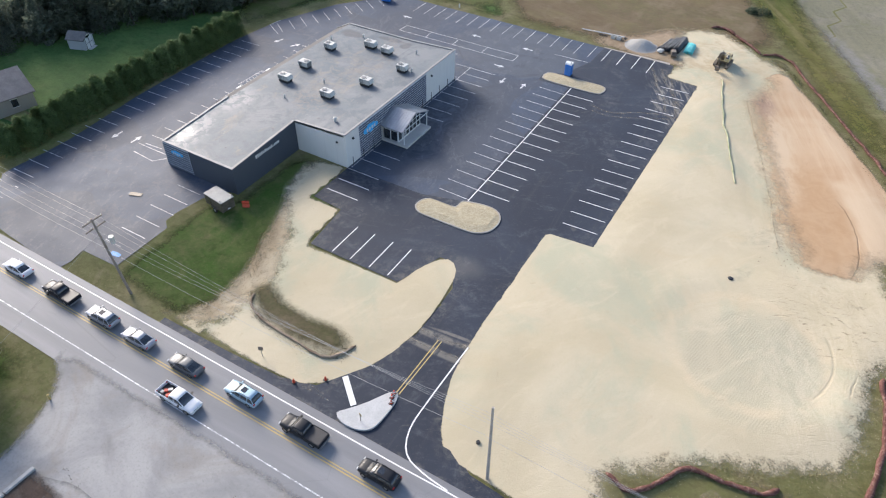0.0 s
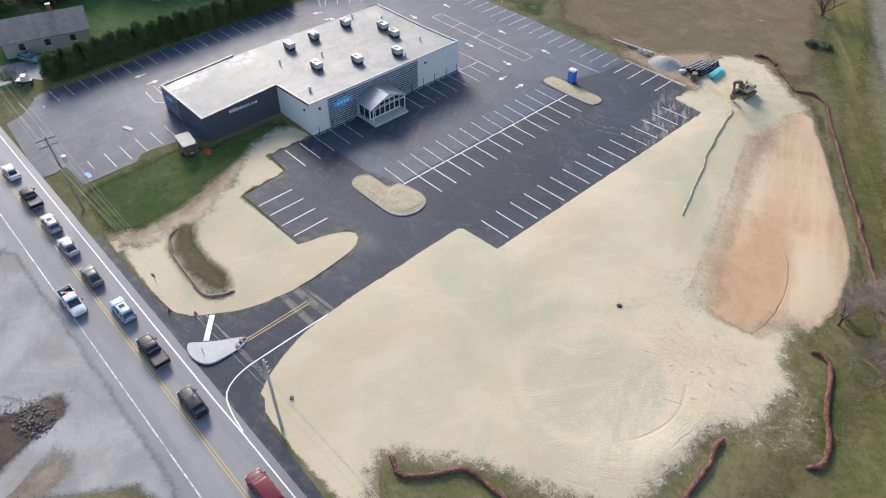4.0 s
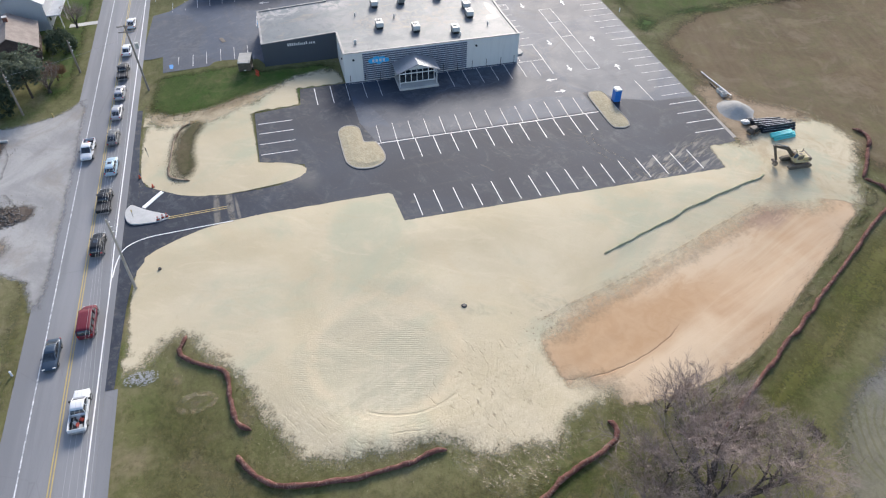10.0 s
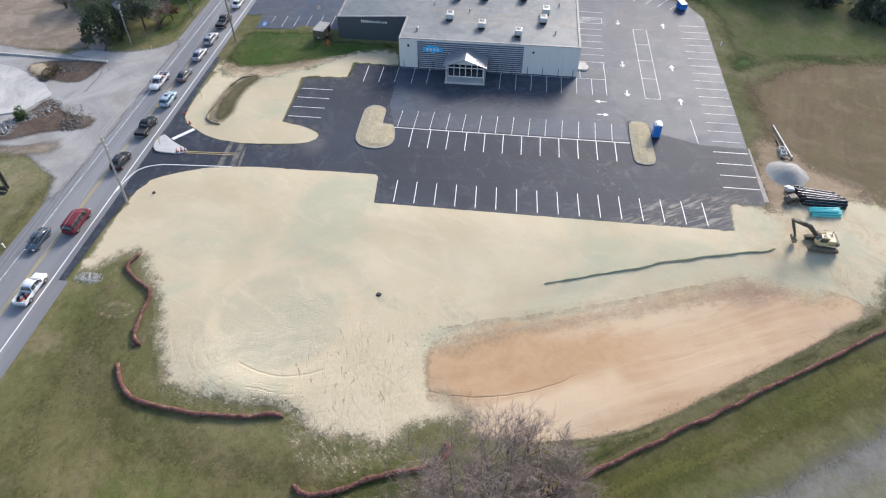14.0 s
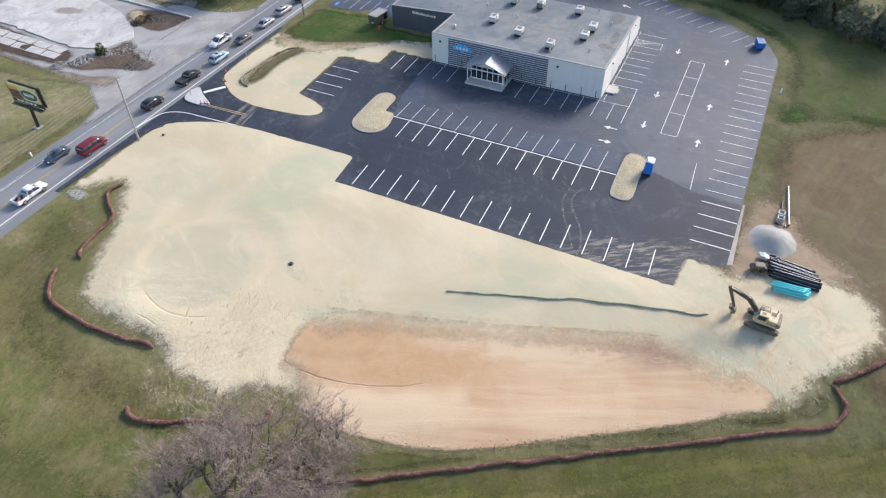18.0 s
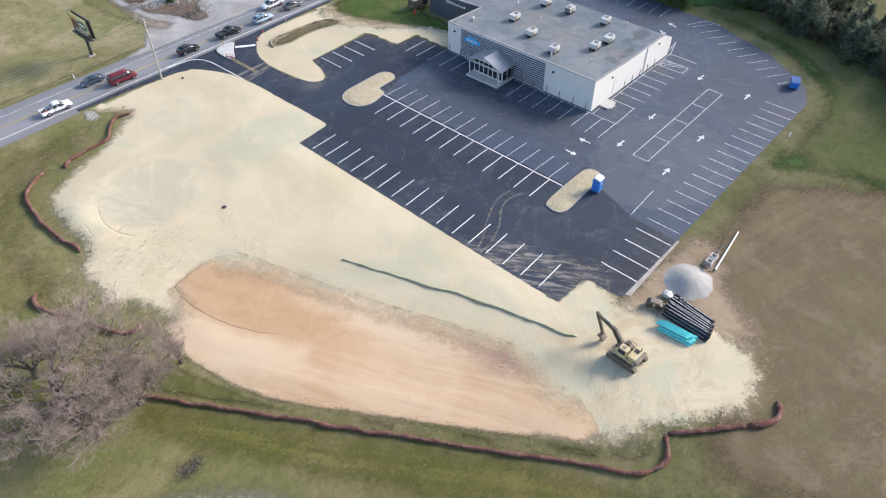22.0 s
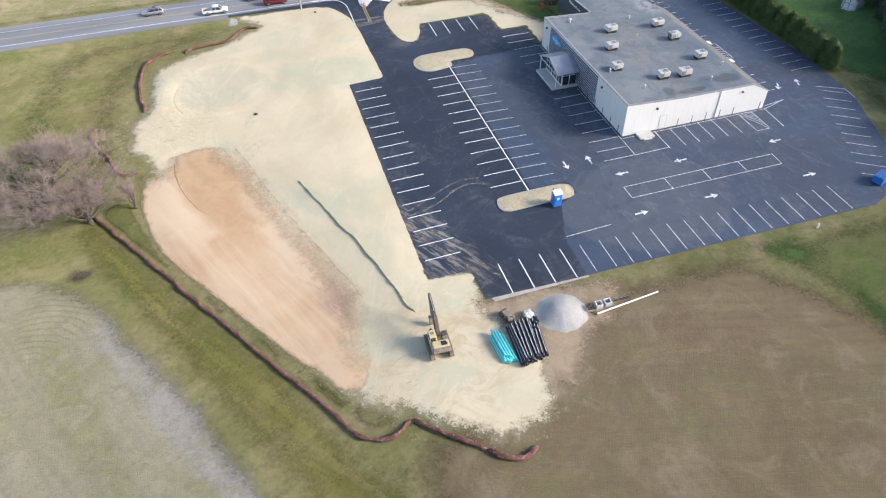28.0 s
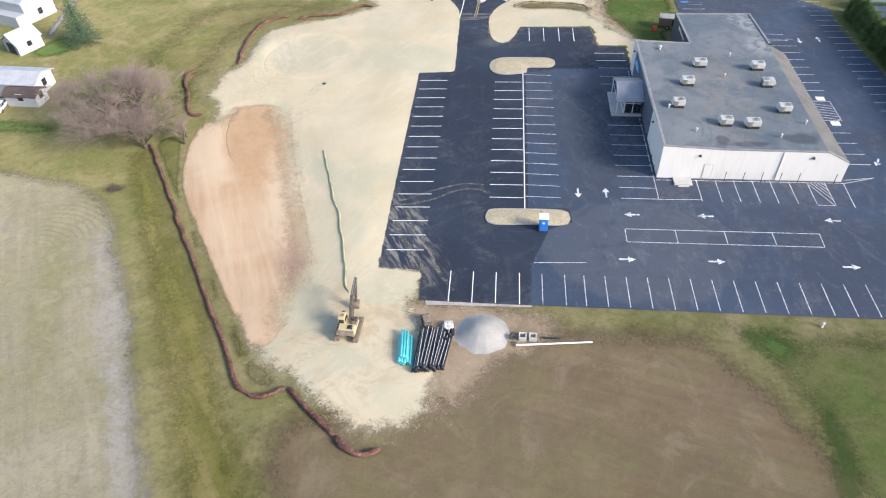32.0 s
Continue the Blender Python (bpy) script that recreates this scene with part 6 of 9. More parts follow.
# ---- kerbed islands, socks, site things ----
def island(name, poly, label, fill):
    """A raised island with a concrete kerb and straw inside."""
    n = len(poly)
    c = Vector((sum(p[0] for p in poly) / n, sum(p[1] for p in poly) / n))
    z = gz(*c)
    b = thing(name, 0, 0, 0, 0, label, "traffic island")
    inner = [tuple(c + (Vector(p) - c) * (1 - 0.18 / max((Vector(p) - c).length, 0.3))) for p in poly]
    bm = bmesh.new()
    rings = [[bm.verts.new((x, y, h)) for x, y in pl] for pl, h in ((poly, z - 0.02), (poly, z + 0.13), (inner, z + 0.15), (inner, z + 0.02))]
    for r, q in zip(rings, rings[1:]):
        for i in range(n):
            bm.faces.new((r[i], r[(i + 1) % n], q[(i + 1) % n], q[i]))
    bmesh.ops.recalc_face_normals(bm, faces=bm.faces[:])
    part("kerb", bm, M["kerb"], b, "concrete kerb")
    q = np.array(inner)
    xs, ys = np.arange(q[:, 0].min(), q[:, 0].max(), 0.5), np.arange(q[:, 1].min(), q[:, 1].max(), 0.5)
    P = np.array([(x, y) for x in xs for y in ys])
    P = P[inside(P, inner)]
    P = P[rim(P, inner) > 0.2]
    pts = [Vector(p) for p in inner] + [Vector(p) for p in P]
    vs, _, fs, *_ = delaunay_2d_cdt(pts, [(i, (i + 1) % n) for i in range(n)], [], 1, 1e-5)
    V = np.array([tuple(v) for v in vs])
    e = rim(V, inner)
    me = bpy.data.meshes.new("fill")
    me.from_pydata([(x, y, z + 0.11 + 0.16 * ss(d / 1.0) + 0.06 * wob(x, y, 0.9, 2) * ss(d)) for (x, y), d in zip(V, e)], [], fs)
    me.materials.append(fill)
    me.update()
    ob = new("fill", me)
    ob.parent = b
    return b


def m_island_straw():
    m = NT("straw_bed", 0.95, 0, 0.15)
    f = m.noise(2.2, 6, 0.75, 1.2, (1, 2.2, 1, 40))
    c = m.mix(m.step(f, 0.35, 0.65), (0.33, 0.28, 0.18), (0.50, 0.44, 0.315))
    c = m.mix(m.step(m.noise(8, 4, 0.7), 0.5, 0.7, 0, 0.5), c, (0.20, 0.15, 0.075))
    return m.colour(c).bump(f, 0.7, 0.1).m


M["bed"] = m_island_straw()
ISL1 = smooth_loop([(-37.5, 57.9), (-37.2, 57.0), (-36.2, 56.35), (-34, 56.25), (-29.6, 56.3), (-27.9, 56.6), (-26.7, 57.6), (-26.25, 59.2), (-26.5, 60.7), (-27.4, 61.8), (-28.8, 62.2), (-30.6, 62.0), (-32.1, 61.6), (-32.45, 61.4), (-32.6, 61.0), (-32.65, 60.2), (-32.75, 59.85), (-33.1, 59.7), (-34.6, 59.7), (-36.4, 59.6), (-37.2, 59.0)], True, 0.4)
island("parking_island", ISL1, "kerbed island filled with straw in the new lot", M["bed"])
ISL2 = smooth_loop([(-27.0, 98.0), (-27.8, 97.3), (-32, 97.1), (-36.8, 97.2), (-37.7, 98.2), (-37.6, 99.4), (-36.6, 100.1), (-32, 100.2), (-28.0, 100.3), (-26.9, 99.5)], True, 0.5)
island("parking_island", ISL2, "narrow kerbed island filled with straw", M["bed"])
ti = thing("traffic_island", 0, 0, 0, 0, "pale concrete splitter island at the driveway mouth", "traffic island")
TI = smooth_loop([(-27.2, 26.95), (-26.2, 26.35), (-24.6, 26.4), (-23.4, 27.0), (-22.95, 28.2), (-22.9, 31.0), (-23.4, 32.0), (-24.1, 31.6), (-25.4, 29.4), (-26.6, 27.8)], True, 0.4)
part("slab", slab(TI, -1.12, -0.78, 0.03), M["island_concrete"], ti, "pale concrete slab")


def sign_post(x, y, turn, mat, label, w=0.6, h=0.6, top=2.0):
    s = thing("road_sign", x, y, gz(x, y) + (0.2 if -28 < x < -22 and 26 < y < 33 else 0), turn, label, "sign")
    part("post", box(-0.03, 0.03, -0.03, 0.03, 0, top), M["steel"], s)
    part("plate", box(0.03, 0.05, -w / 2, w / 2, top - h, top, 0.008), mat, s)


sign_post(-24.6, 27.4, 80, M["yellow"], "small yellow sign on a steel post", 0.35, 0.35, 1.2)
for i, (x, y) in enumerate(((-23.5, 31.2), (-23.2, 30.6), (-23.6, 31.7))):
    c = thing("traffic_barrel", x, y, -0.79, 0, "red and white traffic marker on the island", "traffic cone", "markers at the driveway")
    part("base", box(-0.22, 0.22, -0.22, 0.22, 0, 0.05, 0.01), M["black"], c)
    part("cone", cyl(0.14, 0.05, 0.55, 14, Matrix.Translation((0, 0, 0.05))), M["cone"], c)
    part("band", cyl(0.118, 0.09, 0.13, 14, Matrix.Translation((0, 0, 0.25))), M["white_plastic"], c)
for x, y in ((-30.6, 29.6), (-33.2, 27.7)):
    c = thing("traffic_barrel", x, y, gz(x, y), 0, "red traffic marker on the verge", "traffic cone", "markers at the driveway")
    part("base", box(-0.22, 0.22, -0.22, 0.22, 0, 0.05, 0.01), M["black"], c)
    part("cone", cyl(0.16, 0.06, 0.5, 14, Matrix.Translation((0, 0, 0.05))), M["cone"], c)
sign_post(-38.2, 28.6, -60, M["wood_pole"], "weathered wooden notice on a stake", 0.5, 0.6, 1.6)


def sock(path, r, mat, label, dz=0.0, close=0.45):
    """A filter sock: a lumpy tube laid along the ground, with stakes through it."""
    pts = smooth_loop(path, False, close)
    s = thing("filter_sock", 0, 0, 0, 0, label, "filter sock", "filter socks")
    bm = bmesh.new()
    rings, seg = [], 8
    for i, (x, y) in enumerate(pts):
        a, c = Vector(pts[max(i - 1, 0)]), Vector(pts[min(i + 1, len(pts) - 1)])
        d = (c - a).normalized()
        n = Vector((-d.y, d.x))
        rr = r * (1 + 0.35 * wob(x, y, 1.1, 4) + 0.4 * wob(x, y, 3.1, 6)) * (0.35 if i in (0, len(pts) - 1) else 1)
        sx = 0.22 * wob(x, y, 0.35, 8) + 0.12 * wob(x, y, 1.6, 9)
        z = gz(x, y) + dz
        rings.append([bm.verts.new((x + n.x * (sx + 1.15 * rr * math.cos(t)), y + n.y * (sx + 1.15 * rr * math.cos(t)), z + rr * 0.8 + 0.85 * rr * math.sin(t) + 0.03 * wob(x * 3 + t, y * 3, 1.0))) for t in [2 * math.pi * k / seg for k in range(seg)]])
    for p, q in zip(rings, rings[1:]):
        for k in range(seg):
            bm.faces.new((p[k], p[(k + 1) % seg], q[(k + 1) % seg], q[k]))
    bm.faces.new(rings[0][::-1]), bm.faces.new(rings[-1])
    bmesh.ops.recalc_face_normals(bm, faces=bm.faces[:])
    part("tube", bm, mat, s, smooth=True)
    for i in range(3, len(pts) - 2, max(4, int(3.0 / close))):
        x, y = pts[i]
        part("stake", box(x - 0.025, x + 0.025, y - 0.025, y + 0.025, gz(x, y) - 0.1, gz(x, y) + dz + r * 2.3), M["wood_pole"], s)
    return s


sock([(24.6, 83.6), (22.3, 87.5), (18.9, 92.8), (14.3, 100.3), (9.7, 107.6), (7.2, 111.6), (2.6, 118.8), (0.2, 122.7), (-1.8, 126.2), (-3.2, 127.3), (-4.9, 127.8), (-7.3, 126.5)], 0.205, M["sock"], "long reddish-brown compost filter sock on the grass")
sock([(-7.4, 126.5), (-9.2, 128.2), (-11.4, 130.2), (-13.3, 131.8)], 0.225, M["sock"], "dusty filter sock half buried in straw")
sock([(-13.3, 131.8), (-15.8, 133.6), (-17.0, 133.4), (-18.1, 132.9)], 0.25, M["sock"], "short reddish-brown filter sock at the straw's end")
sock([(14.1, 39.4), (15.6, 40.2), (17.2, 41.4), (18.3, 43.4), (19.0, 47), (19.3, 51.5), (19.0, 55), (18.4, 57.4), (18.6, 59.0)], 0.24, M["sock"], "curved reddish-brown filter sock on the grass")
sock([(-2.2, 34.5), (-0.9, 33.9), (0.3, 33.9), (2.3, 36.1), (3.9, 38.4), (7.3, 39.0), (10.6, 39.6), (11.6, 40.9)], 0.235, M["sock"], "bent reddish-brown filter sock beside the straw")
sock([(25.4, 61.8), (26.3, 63.3), (25.5, 66.3), (24.3, 68.5), (23.1, 71.5), (21.9, 74.6), (21.4, 75.4), (20.2, 75.9), (19.4, 75.4)], 0.235, M["sock"], "hooked reddish-brown filter sock on the grass")
sock([(-44.9, 34.8), (-44.2, 33.4), (-42.2, 32.5), (-38.6, 32.0), (-35.2, 31.7), (-32.4, 31.8), (-31.2, 32.8), (-30.4, 34.6)], 0.13, M["sock_straw"], "old filter sock with brush along the grass strip", 0.05)
sock([(-2.4, 84.7), (-3.4, 87.5), (-4.9, 92), (-6.6, 97), (-7.6, 99.4), (-8.9, 104.2), (-10.2, 109), (-10.8, 111.8), (-11.4, 113.2)], 0.105, M["sock_green"], "thin green filter sock across the straw", 0.1)


def toilet(x, y, turn, z=0.0):
    t = thing("portable_toilet", x, y, z, turn, "blue portable toilet with a white roof", "portable toilet", "portable toilets")
    part("skid", box(-0.58, 0.58, -0.62, 0.62, 0, 0.12, 0.02), M["black"], t)
    part("cabin", box(-0.54, 0.54, -0.54, 0.54, 0.12, 2.1, 0.05, None, 2), M["blue_plastic"], t)
    d = part("door", box(0.54, 0.57, -0.38, 0.38, 0.2, 2.0, 0.015), M["blue_plastic"], t)
    part("handle", box(0.57, 0.61, 0.24, 0.3, 1.0, 1.15, 0.01), M["black"], d)
    part("sign_panel", box(0.572, 0.58, -0.18, 0.14, 1.35, 1.6), M["white_plastic"], d, "white notice on the door")
    part("roof", prism([(-0.6, 2.1), (0.6, 2.1), (0.45, 2.3), (0, 2.38), (-0.45, 2.3)], -0.6, 0.6, 0.03), M["white_plastic"], t, "white domed roof")
    part("vent_pipe", cyl(0.05, 0.05, 0.4, 8, Matrix.Translation((-0.4, -0.4, 2.2))), M["black"], t)
    for k in range(3):
        part("rib", box(-0.545 - 0.01, -0.53, -0.36 + k * 0.3, -0.3 + k * 0.3, 0.3, 1.9, 0.004), M["blue_plastic"], t)


toilet(-34.2, 100.9, 90)


def dumpster():
    d = thing("dumpster", -77.9, 110.3, 0, 20, "small blue steel dumpster at the lot's edge", "dumpster")
    part("bin", prism([(-0.9, 0.12), (0.85, 0.12), (1.0, 1.15), (-0.95, 1.3)], -0.65, 0.65, 0.03), M["blue_plastic"], d)
    for s in (-1, 1):
        part("lid", box(-0.95, 1.0, s * 0.34 - 0.32, s * 0.34 + 0.32, 0, 0.05, 0.015), M["blue_dark"], d, "dark blue lid").matrix_basis = pose(0, 0, 1.26, 0, 4, 0)
        part("fork_pocket", box(-0.6, 0.6, s * 0.68 - 0.05, s * 0.68 + 0.05, 0.6, 0.8, 0.01), M["blue_dark"], d)
        for x in (-0.7, 0.65):
            part("caster", between((x, s * 0.5 - 0.05, 0.07), (x, s * 0.5 + 0.05, 0.07), 0.07, 0.07, 10), M["rubber"], d)
    for k in range(3):
        part("rib", box(-0.99, -0.93, -0.4 + 0.38 * k, -0.34 + 0.38 * k, 0.2, 1.2), M["blue_dark"], d)


M["blue_dark"] = simple("dark_blue_paint", (0.015, 0.08, 0.26), (0.02, 0.10, 0.30), 1.2, 0.45)
dumpster()


def stone_pile():
    p = thing("gravel_pile", -27.0, 118.3, gz(-27.0, 118.3) - 0.08, 0, "conical pile of pale grey crushed stone", "gravel pile")
    bm = bmesh.new()
    R, H, rings = 3.2, 1.22, []
    for i in range(15):
        u = i / 14
        ring = []
        for k in range(40):
            a = 2 * math.pi * k / 40
            rad = R * (1 - u) * (1 + 0.09 * wob(math.cos(a) * 2, math.sin(a) * 2, 1, 3)) * (1.06 if math.cos(a) < 0 else 1)
            h = H * (0.5 - 0.5 * math.cos(math.pi * u)) ** 0.8 + (0.05 * wob(math.cos(a) * rad, math.sin(a) * rad, 0.9, 5) if 0 < u < 1 else 0)
            ring.append(bm.verts.new((rad * math.cos(a), rad * 0.92 * math.sin(a), h)))
        rings.append(ring)
    for a, c in zip(rings, rings[1:]):
        for k in range(40):
            bm.faces.new((a[k], a[(k + 1) % 40], c[(k + 1) % 40], c[k]))
    bmesh.ops.remove_doubles(bm, verts=bm.verts[:], dist=0.002)
    bmesh.ops.recalc_face_normals(bm, faces=bm.faces[:])
    part("stone_mass", bm, M["gravel_pile"], p, smooth=True)
    loose = bmesh.new()
    for _ in range(90):
        a, d = rng.uniform(0, 6.28), R * (0.93 + 0.4 * rng.random() ** 2)
        x, y, s = d * math.cos(a), 0.92 * d * math.sin(a), rng.uniform(0.03, 0.08)
        join_stone(loose, x, y, s * 0.8, s)
    tagged(part("loose_stone", loose, M["gravel_pile"], p), kind="stuff")


def join_stone(bm, x, y, z, s):
    """An eight-faced chip of stone."""
    d = [Vector((1, 0, 0)), Vector((0, 1, 0)), Vector((-1, 0, 0)), Vector((0, -1, 0))]
    a = rng.uniform(0, 1.5)
    rot = Matrix.Rotation(a, 3, "Z")
    ring = [bm.verts.new(Vector((x, y, z)) + rot @ v * s * rng.uniform(0.7, 1.3)) for v in d]
    top = bm.verts.new((x + s * 0.2, y, z + s * rng.uniform(0.5, 0.9)))
    bot = bm.verts.new((x, y, z - s * 0.8))
    for i in range(4):
        bm.faces.new((ring[i], ring[(i + 1) % 4], top))
        bm.faces.new((ring[(i + 1) % 4], ring[i], bot))


stone_pile()


def pipe(x, y, z, length, r, turn, mat, name, label, group, wall=0.03, stripe=False):
    p = thing(name, x, y, z, turn, label, "pipe", group)
    bm = bmesh.new()
    seg = 14
    prof = [(-length / 2, r), (length / 2 - 0.35, r), (length / 2 - 0.3, r * 1.14), (length / 2, r * 1.14), (length / 2, r - wall), (-length / 2, r - wall)]
    rings = [[bm.verts.new((rr * math.cos(2 * math.pi * k / seg), s, rr * math.sin(2 * math.pi * k / seg))) for k in range(seg)] for s, rr in prof]
    for i in range(len(rings)):
        a, c = rings[i], rings[(i + 1) % len(rings)]
        for k in range(seg):
            bm.faces.new((a[k], a[(k + 1) % seg], c[(k + 1) % seg], c[k]))
    bmesh.ops.recalc_face_normals(bm, faces=bm.faces[:])
    part("pipe", bm, mat, p, smooth=True)
    if stripe:
        part("stripe", box(-0.022, 0.022, -length / 2 + 0.05, length / 2 - 0.4, r - 0.003, r + 0.008), M["white_plastic"], p, "white stripe along the pipe")
    return p


g0 = gz(-21, 121) + 0.05
for row, n in ((0, 9), (1, 6), (2, 3)):
    for i in range(n):
        lift = 0.2 + 0.33 * row
        pipe(-20.3 - 0.40 * i - 0.2 * row, 121.3 + 0.18 * math.sin(i * 2.3 + row) - 0.06 * i, g0 + lift, 5.5 - 0.1 * ((i * 3 + row) % 4), 0.185, -3 - 0.8 * i + 1.6 * math.sin(i * 1.7 + row), M["pipe_black"], "drain_pipe", "long black plastic drain pipe with a white stripe", "black pipes", stripe=True)
for k, n in ((0, 6), (1, 5), (2, 3)):
    for i in range(n):
        pipe(-18.3 - 0.29 * i - 0.145 * k, 121.1 + 0.12 * ((i * 7) % 3) - (0.5 if k == 2 else 0), g0 + 0.15 + 0.25 * k, 3.7, 0.135, 4, M["pipe_teal"], "sewer_pipe", "bright teal plastic sewer pipe in a bundle", "teal pipes", 0.015)


def dumper():
    c = thing("trench_roller", -20.9, 117.2, gz(-20.9, 117.2) + 0.08, 20, "small brown compaction machine beside the pipes", "machine")
    part("drum", between((-0.45, -0.5, 0.4), (0.45, -0.5, 0.4), 0.4, 0.4, 16), M["dark_steel"], c)
    part("drum", between((-0.45, 0.55, 0.4), (0.45, 0.55, 0.4), 0.4, 0.4, 16), M["dark_steel"], c)
    part("hood", box(-0.4, 0.4, -0.5, 0.6, 0.65, 1.0, 0.08, None, 2), M["rusty"], c)
    part("handle", between((0, 0.6, 0.9), (0, 1.3, 1.2), 0.04, 0.04, 6), M["dark_steel"], c)
    w = thing("plastic_bundle", -23.3, 117.6, gz(-23.3, 117.6) + 0.08, 0, "crumpled bundle of white plastic wrap on the ground", "bundle")
    bm = bmesh.new()
    bmesh.ops.create_icosphere(bm, subdivisions=3, radius=0.6)
    for v in bm.verts:
        v.co *= 1 + 0.45 * noise.noise(v.co * 3.1)
        v.co.z = max(-0.0, v.co.z * 0.55 + 0.25)
    part("wrap", bm, M["ac"], w)
    for i in range(3):
        e = thing("pipe_fitting", -23.9 + 0.3 * i, 118.6 + 0.5 * i, gz(-23, 118) + 0.3, 30 * i, "short black pipe fitting on the ground", "pipe fitting", "pipe fittings")
        part("elbow", between((0, -0.35, 0), (0, 0.3, 0), 0.22, 0.22, 12), M["pipe_black"], e)


dumper()
# drainage boxes and a white light pole lying on the field
for x in (-31.5, -32.6):
    f = thing("catch_basin", x, 118.7, gz(x, 118.7) - 0.07, -3, "square white concrete catch basin, open at the top", "catch basin", "catch basins")
    f.scale = (0.86, 0.86, 0.8)
    for a in ((-0.48, 0.48, -0.48, -0.33), (-0.48, 0.48, 0.33, 0.48), (-0.48, -0.33, -0.33, 0.33), (0.33, 0.48, -0.33, 0.33)):
        part("wall", box(*a, 0, 0.75, 0.015), M["concrete"], f)
    part("floor", box(-0.33, 0.33, -0.33, 0.33, 0, 0.08), M["concrete"], f)
lp = thing("white_pole", -34.9, 119.35, gz(-35, 119) + 0.05, 0, "long white metal pole lying on the field", "pole")
part("shaft", between((4.1, 0.45, 0.1), (-4.05, -0.4, 0.1), 0.11, 0.09, 12), M["white_plastic"], lp)
part("base_plate", between((4.1, 0.45, 0.12), (4.14, 0.45, 0.12), 0.18, 0.18, 4), M["steel"], lp)
bp = thing("black_pole", -34.6, 118.5, gz(-35, 118) + 0.02, 0, "dark pipe lying on the field beside the boxes", "pole")
part("shaft", between((1.0, 0.1, 0.1), (-0.9, 0.1, 0.1), 0.1, 0.1, 10), M["pipe_black"], bp)
hs = thing("junk_heap", -30.4, 118.9, gz(-30, 119) - 0.05, 0, "dark scrap heap beside the catch basin", "scrap heap")
for i in range(7):
    part("scrap", box(-0.3, 0.3, -0.07, 0.07, 0, 0.12, 0.01), M["dark_steel"], hs).matrix_basis = pose(rng.uniform(-.4, .4), rng.uniform(-.5, .5), 0.08 * i, rng.uniform(-15, 15), 0, rng.uniform(0, 180))
dp = thing("drain_riser", 1.5, 65.5, gz(1.5, 65.5) + 0.05, 0, "small black drain riser in the straw", "drain")
part("pipe", cyl(0.3, 0.3, 0.16, 14), M["pipe_black"], dp)
part("grate", cyl(0.34, 0.2, 0.1, 14, Matrix.Translation((0, 0, 0.16))), M["black"], dp)
pl = thing("drain_inlet", -13.7, 31.2, gz(-13.7, 31.2) + 0.05, 20, "small dark inlet stub in the straw by the road", "drain")
part("collar", cyl(0.24, 0.2, 0.2, 12), M["dark_steel"], pl)
part("grate", cyl(0.19, 0.19, 0.03, 12, Matrix.Translation((0, 0, 0.2))), M["black"], pl)


